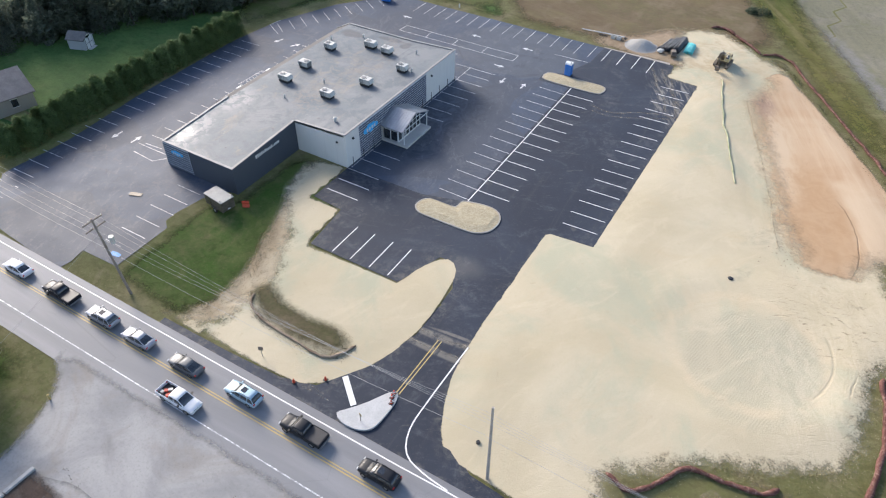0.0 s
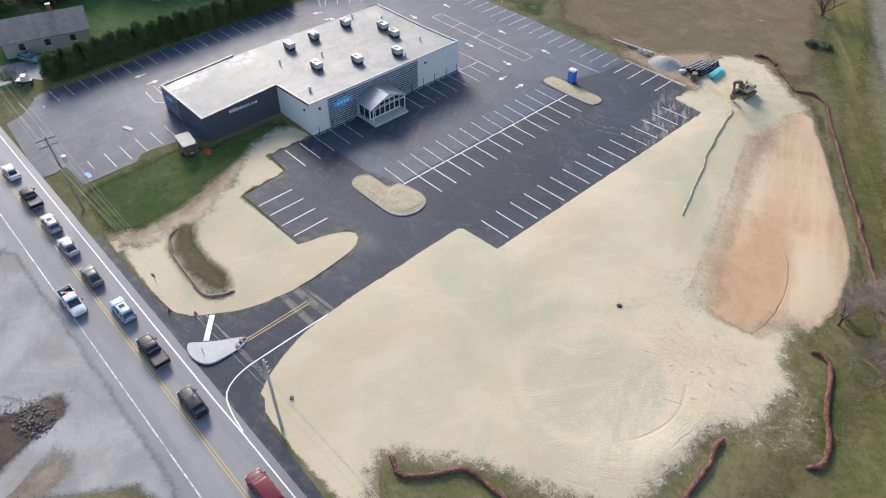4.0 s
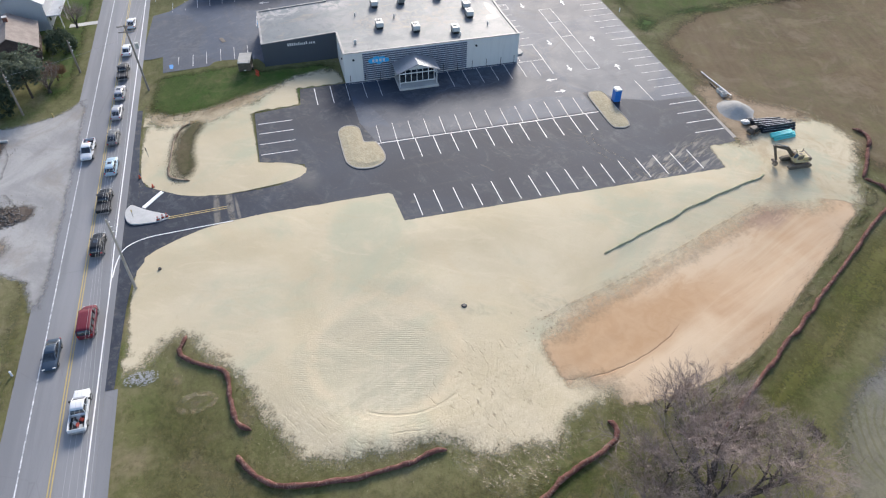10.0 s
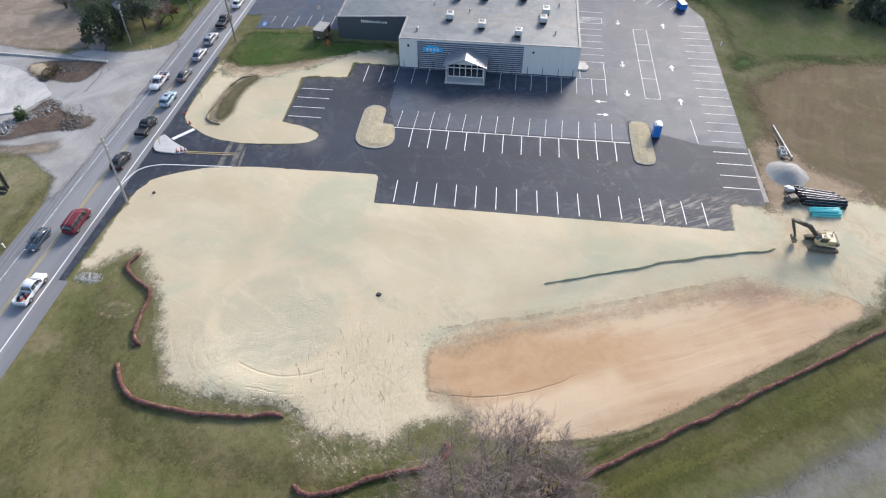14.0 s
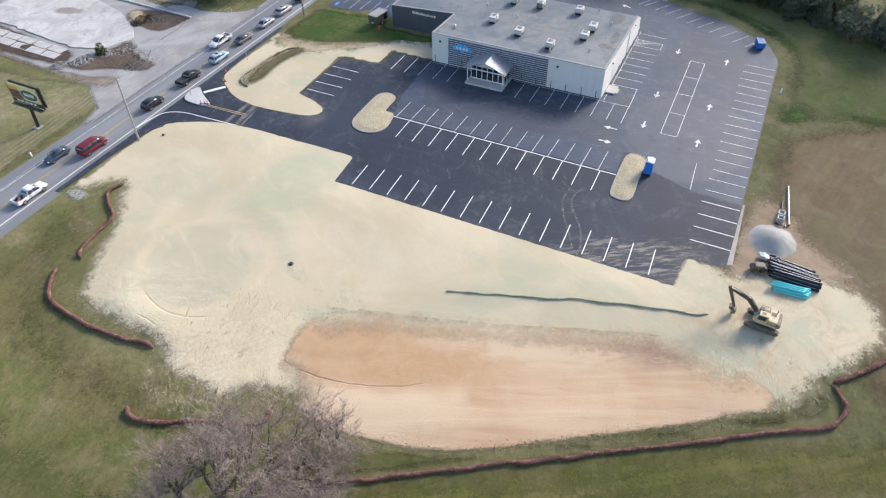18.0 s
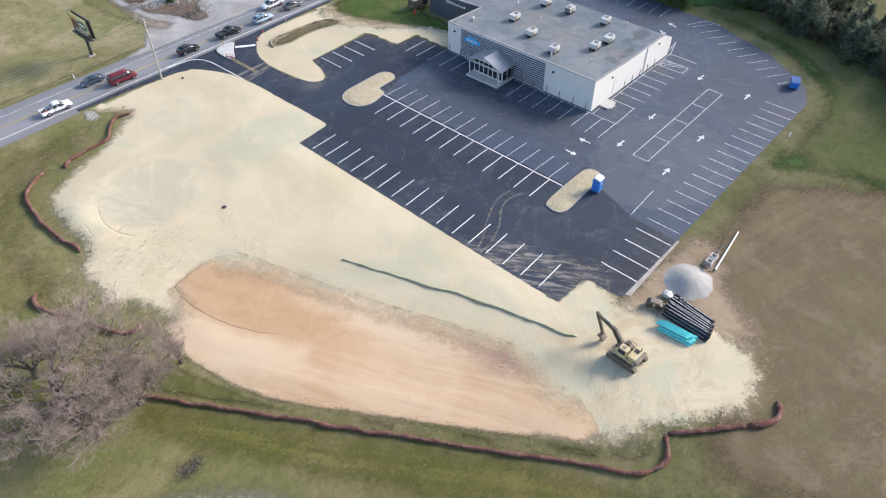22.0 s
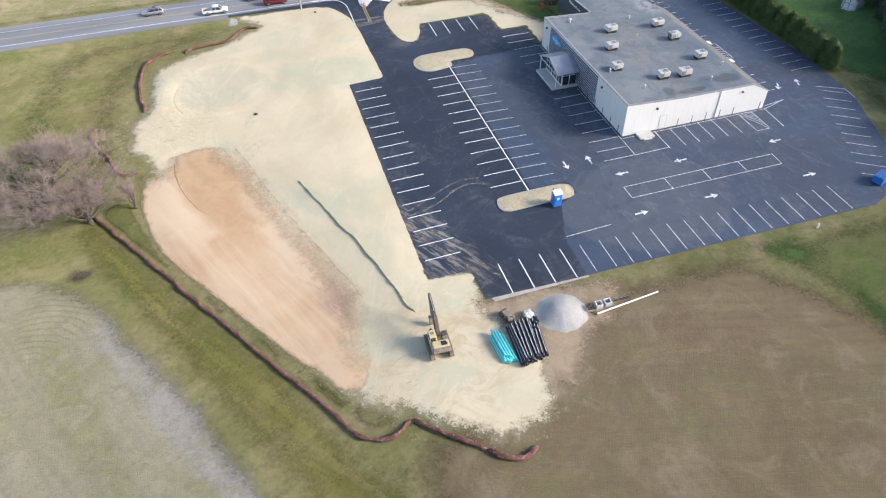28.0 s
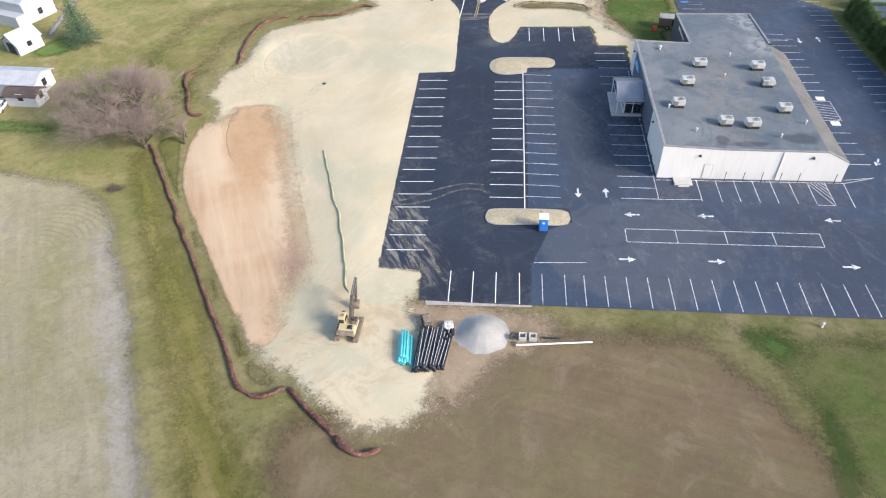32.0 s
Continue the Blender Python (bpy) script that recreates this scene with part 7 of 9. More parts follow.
def excavator():
    e = thing("excavator", -12.5, 118.75, gz(-12.3, 119) + 0.12, -3, "dusty yellow tracked excavator with its arm curled down", "excavator")
    for s in (-1, 1):
        x = s * 1.18
        tr = part("track", prism([(-2.1, 0.38), (-1.85, 0.08), (-1.6, 0.02), (1.6, 0.02), (1.85, 0.08), (2.1, 0.38), (1.85, 0.68), (1.6, 0.74), (-1.6, 0.74), (-1.85, 0.68)], -0.28, 0.28, 0.04), M["track"], e, "dusty crawler track")
        tr.matrix_basis = pose(x, 0, 0, 0, 0, 90)
        for k in range(5):
            wy = -1.6 + 0.8 * k
            part("roller", between((x - 0.29, wy, 0.35), (x + 0.29, wy, 0.35), 0.22, 0.22, 10), M["dark_steel"], e)
        for k in range(12):
            part("track_plate", box(x - 0.29, x + 0.29, -1.62 + 0.28 * k, -1.45 + 0.28 * k, 0.735, 0.77), M["track"], tr).matrix_basis = pose(0, 0, 0, 0, 0, -90) @ Matrix.Translation((-x, 0, 0))
    part("undercarriage", box(-0.75, 0.75, -0.7, 0.7, 0.35, 0.85, 0.05), M["dark_steel"], e)
    part("turntable", cyl(0.7, 0.7, 0.18, 20, Matrix.Translation((0, 0, 0.82))), M["dark_steel"], e)
    part("deck", box(-1.15, 1.15, -0.9, 1.5, 1.0, 1.25, 0.05, None, 2), M["yellow_machine"], e, "dusty yellow machine deck")
    part("hood", box(-1.1, 0.95, 0.35, 1.45, 1.25, 1.78, 0.1, None, 2), M["yellow_machine"], e, "dusty cream-yellow engine hood")
    part("side_hood", box(-1.12, -0.45, -0.75, 0.33, 1.25, 1.6, 0.07, None, 2), M["rusty"], e, "dark grimy side deck")
    part("vent_panel", box(-0.75, -0.1, 0.55, 1.2, 1.78, 1.805, 0.01), M["black"], e)
    part("hand_rail", between((-1.05, -0.7, 2.05), (-1.05, 0.3, 2.05), 0.025, 0.025, 6), M["dark_steel"], e)
    for y in (-0.7, 0.3):
        part("rail_post", between((-1.05, y, 1.55), (-1.05, y, 2.05), 0.025, 0.025, 6), M["dark_steel"], e)
    part("counterweight", prism([(1.35, 0.95), (1.75, 1.05), (1.92, 1.35), (1.8, 1.7), (1.4, 1.75)], -1.1, 1.1, 0.08), M["rusty"], e, "rounded grimy counterweight").matrix_basis = pose(0, 0, 0, 0, 0, 90)
    cab = part("cab", prism([(-1.3, 1.2), (0.3, 1.2), (0.3, 2.45), (-0.8, 2.45), (-1.28, 1.85)], -1.12, -0.3, 0.05), M["yellow_machine"], e, "dusty cream-yellow cab")
    cab.matrix_basis = pose(0, 0, 0, 0, 0, 90)
    part("window", box(1.1, 1.135, -0.85, 0.12, 1.65, 2.32, 0.01), M["glass"], e, "dark cab window")
    part("window", box(0.285, 0.31, -0.75, 0.12, 1.75, 2.32, 0.01), M["glass"], e, "dark cab window")
    part("window", box(0.4, 1.02, 0.29, 0.315, 1.7, 2.3, 0.01), M["glass"], e, "dark rear window")
    part("windscreen", between((0.71, -1.3, 1.9), (0.71, -0.84, 2.42), 0.28, 0.28, 4), M["glass"], e, "dark slanted windscreen")
    part("roof", box(0.29, 1.14, -0.82, 0.32, 2.46, 2.53, 0.03), M["yellow_machine"], e, "pale dusty cab roof")
    part("hatch", box(0.5, 0.95, -0.55, -0.1, 2.53, 2.56, 0.01), M["rusty"], e)
    part("exhaust", cyl(0.06, 0.06, 0.55, 8, Matrix.Translation((-0.75, 1.2, 1.75))), M["dark_steel"], e)
    part("tank", box(-1.1, -0.5, -0.85, -0.3, 1.6, 1.85, 0.05, None, 2), M["dark_steel"], e)

    def bar(name, a, b, w, h0, h1, mat, label=""):
        """A boxed arm between two points that share one upright plane."""
        a, b = Vector(a), Vector(b)
        d = (b - a).normalized()
        n = Vector((0, -d.z, d.y))
        bm = bmesh.new()
        q = [(p + n * s * h) for p, h in ((a, h0), (b, h1)) for s in (-1, 1)]
        vs = [[bm.verts.new(p + Vector((sx * w, 0, 0))) for p in (q[0], q[1], q[3], q[2])] for sx in (-1, 1)]
        bm.faces.new(vs[0]), bm.faces.new(vs[1][::-1])
        for i in range(4):
            bm.faces.new((vs[0][i], vs[0][(i + 1) % 4], vs[1][(i + 1) % 4], vs[1][i]))
        bmesh.ops.recalc_face_normals(bm, faces=bm.faces[:])
        bmesh.ops.bevel(bm, geom=bm.edges[:], offset=0.02, segments=1, affect="EDGES")
        return part(name, bm, mat, e, label)

    bar("boom", (-0.12, -0.7, 1.4), (-0.12, -2.5, 3.35), 0.18, 0.22, 0.3, M["dark_steel"], "dark boom")
    bar("boom", (-0.12, -2.45, 3.3), (-0.12, -4.95, 4.1), 0.18, 0.3, 0.16, M["dark_steel"], "dark boom")
    bar("stick", (-0.12, -5.1, 4.3), (-0.12, -3.75, 1.25), 0.15, 0.21, 0.14, M["dark_steel"], "dark dipper arm")
    part("cylinder", between((0.12, -0.85, 1.25), (0.12, -2.5, 3.0), 0.07, 0.05, 8), M["dark_steel"], e)
    part("cylinder", between((-0.4, -0.85, 1.25), (-0.4, -2.5, 3.0), 0.07, 0.05, 8), M["dark_steel"], e)
    part("cylinder", between((-0.12, -2.7, 3.7), (-0.12, -4.8, 4.45), 0.07, 0.05, 8), M["steel"], e)
    part("cylinder", between((-0.12, -4.95, 3.4), (-0.12, -3.95, 1.6), 0.06, 0.05, 8), M["steel"], e)
    bk = part("bucket", prism([(0, 0), (0.5, -0.1), (0.85, -0.5), (0.82, -0.95), (0.32, -1.12), (0.4, -0.65), (-0.12, -0.32)], -0.42, 0.42, 0.03), M["rusty"], e, "rusty digging bucket")
    bk.matrix_basis = pose(-0.12, -4.2, 1.28, 0, 0, 90)
    for k in range(4):
        part("tooth", between((0.33, -0.33 + 0.22 * k, -1.08), (0.2, -0.33 + 0.22 * k, -1.2), 0.05, 0.02, 4), M["steel"], bk)
    e.scale = (0.88, 0.88, 0.88)


excavator()


def rock_heap(name, x, y, rx, ry, n, label, size=(0.2, 0.6), mat=None, seed=3, flat=1.0):
    """A spread of broken stones, each a piece of its own."""
    r = random.Random(seed)
    h = thing(name, x, y, gz(x, y) - 0.03, 0, label, "rubble")
    shapes = []
    for k in range(5):
        bm = bmesh.new()
        bmesh.ops.create_icosphere(bm, subdivisions=1, radius=1)
        for v in bm.verts:
            v.co *= r.uniform(0.65, 1.15)
            v.co.z *= 0.65
        me = bpy.data.meshes.new("stone")
        bm.to_mesh(me)
        bm.free()
        me.materials.append(mat or M["rock"])
        shapes.append(me)
    for _ in range(n):
        a, d = r.uniform(0, 6.28), math.sqrt(r.random())
        s = r.uniform(*size) * (1.1 - 0.5 * d)
        ob = new("stone", r.choice(shapes))
        ob.parent = h
        px, py = rx * d * math.cos(a), ry * d * math.sin(a)
        ob.matrix_basis = Matrix.Translation((px, py, s * 0.35 + (0.4 * flat * (1 - d) * r.random()))) @ Euler((r.uniform(-.5, .5), r.uniform(-.5, .5), r.uniform(0, 6))).to_matrix().to_4x4() @ Matrix.Diagonal((s, s * r.uniform(0.6, 1), s, 1))


rock_heap("riprap", 2.3, 29.9, 1.0, 1.9, 260, "patch of pale riprap stones at the corner of the straw", (0.07, 0.15), flat=0.25)

# ---- vehicles ----
def paint_mat(name, c, metal=0.15):
    m = NT("car_" + name, 0.42, metal, 0.22)
    m.b.inputs["Coat Weight"].default_value = 0.03
    return m.colour(m.mix(m.step(m.noise(2.0, 4), 0.4, 0.8, 0, 0.2), c, tuple(0.7 * x for x in c))).m


CAR = {"white": paint_mat("white", (0.66, 0.67, 0.69), 0), "silver": paint_mat("silver", (0.36, 0.37, 0.40), 0.5), "black": paint_mat("black", (0.013, 0.015, 0.020), 0), "grey": paint_mat("grey", (0.13, 0.135, 0.14), 0.3),
       "sky": paint_mat("pale_blue", (0.34, 0.46, 0.55), 0.3), "navy": paint_mat("dark_blue", (0.05, 0.075, 0.11), 0.2), "red": paint_mat("burgundy", (0.135, 0.018, 0.030), 0), "teal": paint_mat("teal", (0.10, 0.25, 0.27), 0.2)}
M["lamp_red"] = simple("tail_lamp", (0.45, 0.015, 0.015), (0.5, 0.02, 0.02), 4, 0.25)
M["lamp_clear"] = simple("head_lamp", (0.7, 0.7, 0.68), (0.75, 0.75, 0.74), 4, 0.15)


CAR_SIZE = (0.88, 0.85, 0.83)


def loft(rows, cap=True):
    """A skin through rows of points, each row from one side over the top to the other."""
    bm = bmesh.new()
    vs = [[bm.verts.new(p) for p in row] for row in rows]
    for a, c in zip(vs, vs[1:]):
        for k in range(len(a) - 1):
            bm.faces.new((a[k], a[k + 1], c[k + 1], c[k]))
        bm.faces.new((a[-1], a[0], c[0], c[-1]))
    if cap:
        bm.faces.new(vs[0]), bm.faces.new(vs[-1][::-1])
    bmesh.ops.recalc_face_normals(bm, faces=bm.faces[:])
    return bm


def hull(rows, mat, parent, name="body", label=""):
    """A car's lower body: rows of x, underside, top and half width."""
    side = ((-0.9, 0.0), (-0.99, 0.14), (-1.0, 0.5), (-0.98, 0.78), (-0.9, 0.94), (-0.6, 1.02), (0.0, 1.05), (0.6, 1.02), (0.9, 0.94), (0.98, 0.78), (1.0, 0.5), (0.99, 0.14), (0.9, 0.0))
    return part(name, loft([[(x, w * u, zb + (zt - zb) * q) for u, q in side] for x, zb, zt, w in rows]), mat, parent, label, smooth=True)


def cabin(rows, first, last, paint, parent):
    """The glazed upper part: rows of x, belt, roof, half width at belt and roof; the painted roof runs from row first to row last."""
    part("glazing", loft([[(x, -wb, zb - 0.04), (x, -(wb + wr) / 2, (zb + zr) / 2), (x, -wr, zr - 0.05), (x, -wr * 0.8, zr), (x, 0, zr + 0.015), (x, wr * 0.8, zr), (x, wr, zr - 0.05), (x, (wb + wr) / 2, (zb + zr) / 2), (x, wb, zb - 0.04)] for x, zb, zr, wb, wr in rows]), M["glass"], parent, "dark car glass", smooth=True)
    part("roof", loft([[(x, -wr * 1.03, zr - 0.07), (x, -wr * 0.98, zr - 0.01), (x, -wr * 0.8, zr + 0.02), (x, 0, zr + 0.04), (x, wr * 0.8, zr + 0.02), (x, wr * 0.98, zr - 0.01), (x, wr * 1.03, zr - 0.07)] for x, zb, zr, wb, wr in rows[first:last + 1]]), paint, parent, smooth=True)
    for i, j in ((0, first), (len(rows) - 1, last)):
        for q in (-1, 1):
            part("pillar", between((rows[i][0], q * rows[i][3] * 0.97, rows[i][1]), (rows[j][0], q * rows[j][4] * 0.98, rows[j][2] - 0.04), 0.055, 0.045, 6), paint, parent)


def wheels(v, xs, half, r):
    for x in xs:
        for s in (-1, 1):
            w = part("wheel", between((x, s * (half - 0.2), r), (x, s * (half + 0.02), r), r, r, 20), M["rubber"], v, "black tyre")
            part("rim", between((x, s * (half + 0.018), r), (x, s * (half + 0.03), r), r * 0.62, r * 0.55, 14), M["steel"], w)


def lights(v, x0, x1, half, z, zt):
    for s in (-1, 1):
        part("headlight", box(x1 - 0.12, x1 + 0.012, s * (half - 0.27) - 0.17, s * (half - 0.27) + 0.17, z, z + 0.16, 0.02), M["lamp_clear"], v)
        part("tail_light", box(x0 - 0.012, x0 + 0.1, s * (half - 0.2) - 0.14, s * (half - 0.2) + 0.14, zt, zt + 0.2, 0.02), M["lamp_red"], v)
    part("grille", box(x1 - 0.05, x1 + 0.015, -half * 0.5, half * 0.5, z - 0.2, z + 0.06, 0.01), M["black"], v)
    part("number_plate", box(x0 - 0.014, x0 + 0.02, -0.22, 0.22, z - 0.12, z + 0.02), M["white_plastic"], v, "plain pale plate")


def sedan(x, y, turn, col, label):
    v = thing("car", x, y, gz(x, y), turn, label, "car", "cars on the road")
    c, h = CAR[col], 0.9
    hull([(-2.38, 0.45, 0.78, 0.66), (-2.28, 0.34, 0.94, 0.82), (-1.85, 0.28, 0.99, 0.89), (-1.2, 0.27, 0.97, 0.91), (0.0, 0.27, 0.94, 0.92), (1.0, 0.27, 0.92, 0.91), (1.6, 0.28, 0.85, 0.89), (2.05, 0.3, 0.76, 0.84), (2.26, 0.36, 0.66, 0.74), (2.34, 0.44, 0.58, 0.6)], c, v)
    cabin([(-1.9, 0.99, 1.0, 0.72, 0.66), (-1.05, 0.97, 1.38, 0.82, 0.62), (-0.6, 0.96, 1.44, 0.84, 0.64), (0.0, 0.95, 1.45, 0.85, 0.65), (0.32, 0.94, 1.39, 0.84, 0.63), (1.18, 0.92, 0.93, 0.76, 0.68)], 1, 4, c, v)
    for s in (-1, 1):
        part("pillar", between((-0.35, s * 0.84, 0.95), (-0.35, s * 0.66, 1.4), 0.04, 0.04, 4), c, v)
        part("mirror", box(0.72, 0.88, s * 0.98 - 0.09, s * 0.98 + 0.09, 0.92, 1.05, 0.03), c, v)
        part("door_seam", box(-0.36, -0.34, s * 0.915 - 0.008, s * 0.915 + 0.008, 0.4, 0.86), M["black"], v)
    wheels(v, (-1.4, 1.4), h, 0.32)
    lights(v, -2.34, 2.28, h, 0.58, 0.7)
    v.scale = CAR_SIZE
    return v


def suv(x, y, turn, col, label, long=0.0):
    v = thing("car", x, y, gz(x, y), turn, label, "car", "cars on the road")
    c, h, T = CAR[col], 0.93, 1.66
    r = -2.3 - long
    hull([(r - 0.06, 0.5, 0.86, 0.74), (r + 0.05, 0.38, 1.06, 0.86), (r + 0.5, 0.34, 1.1, 0.93), (-0.5, 0.33, 1.08, 0.95), (0.6, 0.33, 1.05, 0.95), (1.2, 0.33, 1.03, 0.93), (1.8, 0.34, 0.98, 0.9), (2.15, 0.36, 0.88, 0.83), (2.32, 0.42, 0.72, 0.7)], c, v)
    cabin([(r + 0.1, 1.06, 1.08, 0.8, 0.76), (r + 0.42, 1.08, T - 0.06, 0.86, 0.68), (r + 0.9, 1.08, T, 0.88, 0.7), (-0.2, 1.07, T, 0.88, 0.7), (0.3, 1.06, T - 0.07, 0.88, 0.68), (1.2, 1.04, 1.06, 0.8, 0.72)], 1, 4, c, v)
    for s in (-1, 1):
        for px in (-0.35, r + 0.95):
            part("pillar", between((px, s * 0.88, 1.06), (px, s * 0.72, T - 0.06), 0.05, 0.05, 4), c, v)
        part("roof_rail", box(r + 0.6, 0.05, s * 0.62 - 0.02, s * 0.62 + 0.02, T + 0.02, T + 0.08, 0.01), M["black"], v)
        part("mirror", box(0.8, 0.97, s * 1.0 - 0.1, s * 1.0 + 0.1, 1.03, 1.2, 0.03), c, v)
        part("door_seam", box(-0.36, -0.34, s * 0.945 - 0.008, s * 0.945 + 0.008, 0.45, 0.98), M["black"], v)
    part("sunroof", box(-0.75, -0.05, -0.36, 0.36, T + 0.03, T + 0.045, 0.005), M["glass"], v)
    wheels(v, (r + 0.9, 1.42), h, 0.36)
    lights(v, r - 0.02, 2.27, h, 0.68, 0.86)
    v.scale = CAR_SIZE
    return v


def van(x, y, turn, col, label):
    v = thing("van", x, y, gz(x, y), turn, label, "van", "cars on the road")
    c, h, T, r = CAR[col], 0.98, 2.02, -2.95
    hull([(r - 0.05, 0.5, 1.0, 0.86), (r + 0.06, 0.38, 1.16, 0.95), (r + 0.5, 0.36, 1.2, 0.99), (0.0, 0.36, 1.2, 1.0), (1.2, 0.36, 1.18, 0.99), (1.75, 0.36, 1.12, 0.96), (2.2, 0.38, 1.0, 0.9), (2.42, 0.46, 0.82, 0.78)], c, v)
    cabin([(r + 0.04, 1.17, 1.2, 0.92, 0.86), (r + 0.16, 1.18, T - 0.08, 0.94, 0.8), (r + 0.6, 1.19, T, 0.96, 0.82), (0.2, 1.19, T, 0.96, 0.82), (0.8, 1.18, T - 0.08, 0.95, 0.8), (1.75, 1.12, 1.14, 0.88, 0.78)], 1, 4, c, v)
    for s in (-1, 1):
        for px in (0.55, -0.55, -1.65, r + 0.35):
            part("pillar", between((px, s * 0.97, 1.18), (px, s * 0.84, T - 0.07), 0.07, 0.07, 4), c, v)
        part("mirror", box(1.15, 1.32, s * 1.06 - 0.1, s * 1.06 + 0.1, 1.16, 1.38, 0.03), c, v)
        part("door_seam", box(-0.46, -0.44, s * 0.995 - 0.008, s * 0.995 + 0.008, 0.45, 1.12), M["black"], v)
    for k in range(4):
        part("roof_rib", box(r + 0.5, 0.3, -0.48 + k * 0.32 - 0.02, -0.48 + k * 0.32 + 0.02, T + 0.02, T + 0.055, 0.01), c, v)
    wheels(v, (r + 1.0, 1.5), h, 0.36)
    lights(v, r - 0.02, 2.36, h, 0.76, 0.95)
    v.scale = CAR_SIZE
    return v


def pickup(x, y, turn, col, label, load=False):
    v = thing("pickup_truck", x, y, gz(x, y), turn, label, "pickup truck", "cars on the road")
    c, h = CAR[col], 0.98
    hull([(-0.78, 0.45, 1.13, 0.95), (-0.2, 0.42, 1.14, 0.97), (0.8, 0.4, 1.13, 0.97), (1.6, 0.4, 1.11, 0.95), (2.3, 0.42, 1.05, 0.92), (2.66, 0.45, 0.95, 0.86), (2.8, 0.5, 0.78, 0.76)], c, v)
    cabin([(-0.74, 1.12, 1.14, 0.88, 0.84), (-0.6, 1.12, 1.7, 0.9, 0.74), (-0.2, 1.12, 1.8, 0.9, 0.76), (0.5, 1.12, 1.8, 0.9, 0.76), (0.8, 1.11, 1.72, 0.89, 0.74), (1.6, 1.1, 1.12, 0.82, 0.78)], 1, 4, c, v)
    for s in (-1, 1):
        part("pillar", between((0.15, s * 0.9, 1.14), (0.15, s * 0.76, 1.76), 0.05, 0.05, 4), c, v)
        part("bed_side", box(-2.75, -0.72, s * h - (0.1 if s > 0 else 0), s * h + (0 if s > 0 else 0.1), 0.5, 1.16, 0.03), c, v)
        part("mirror", box(0.95, 1.15, s * 1.1 - 0.13, s * 1.1 + 0.13, 1.12, 1.34, 0.03), M["black"], v)
    part("bed_floor", box(-2.72, -0.75, -h + 0.1, h - 0.1, 0.5, 0.62), M["black"], v)
    part("tailgate", box(-2.82, -2.72, -h + 0.02, h - 0.02, 0.5, 1.14, 0.02), c, v)
    part("bumper", box(-2.98, -2.8, -0.9, 0.9, 0.45, 0.62, 0.03), M["steel"], v)
    if col == "black":
        part("bed_cover", box(-2.72, -0.76, -h + 0.1, h - 0.1, 1.08, 1.14, 0.02), M["black"], v, "flat black bed cover")
    if load:
        for i in range(5):
            part("load", box(-0.25, 0.25, -0.18, 0.18, 0, 0.25, 0.02), M["cone"] if i % 2 else M["ac"], v).matrix_basis = pose(-2.3 + 0.32 * i, -0.4 + 0.35 * (i % 3), 0.62, 0, 0, 20 * i)
    wheels(v, (-1.75, 1.85), h, 0.4)
    lights(v, -2.8, 2.76, h, 0.78, 0.85)
    v.scale = CAR_SIZE
    return v


sedan(-82.3, 23.5, 180, "white", "white sedan waiting in the queue on the road")
sedan(-71.6, 23.4, 180, "white", "white sedan waiting in the queue on the road")
pickup(-63.7, 23.4, 180, "black", "black pickup truck waiting in the queue")
suv(-56.7, 23.4, 180, "silver", "silver estate car with roof rails in the queue", long=0.1)
sedan(-50.9, 23.35, 180, "silver", "silver sedan waiting in the queue on the road")
sedan(-43.9, 23.4, 180, "grey", "grey sedan with a sunroof in the queue")
suv(-36.3, 23.8, 180, "sky", "pale blue SUV waiting in the queue")
pickup(-28.5, 23.6, 180, "black", "black pickup truck waiting by the driveway")
suv(-19.8, 23.6, 180, "black", "black SUV waiting past the driveway")
van(-7.0, 23.8, 180, "red", "long burgundy passenger van on the road")
pickup(5.2, 24.3, 180, "white", "white pickup truck with a loaded bed", True)
pickup(-41.3, 20.1, 0, "white", "white pickup truck in the oncoming lane", True)
sedan(-2.9, 20.5, 0, "navy", "dark blue sedan in the oncoming lane")
suv(17.1, 20.8, 0, "silver", "silver SUV in the oncoming lane")
suv(-102.5, 37.0, 25, "teal", "teal and white SUV parked on a house drive")
sedan(54.0, 74.6, 100, "white", "white car parked beside the barn")


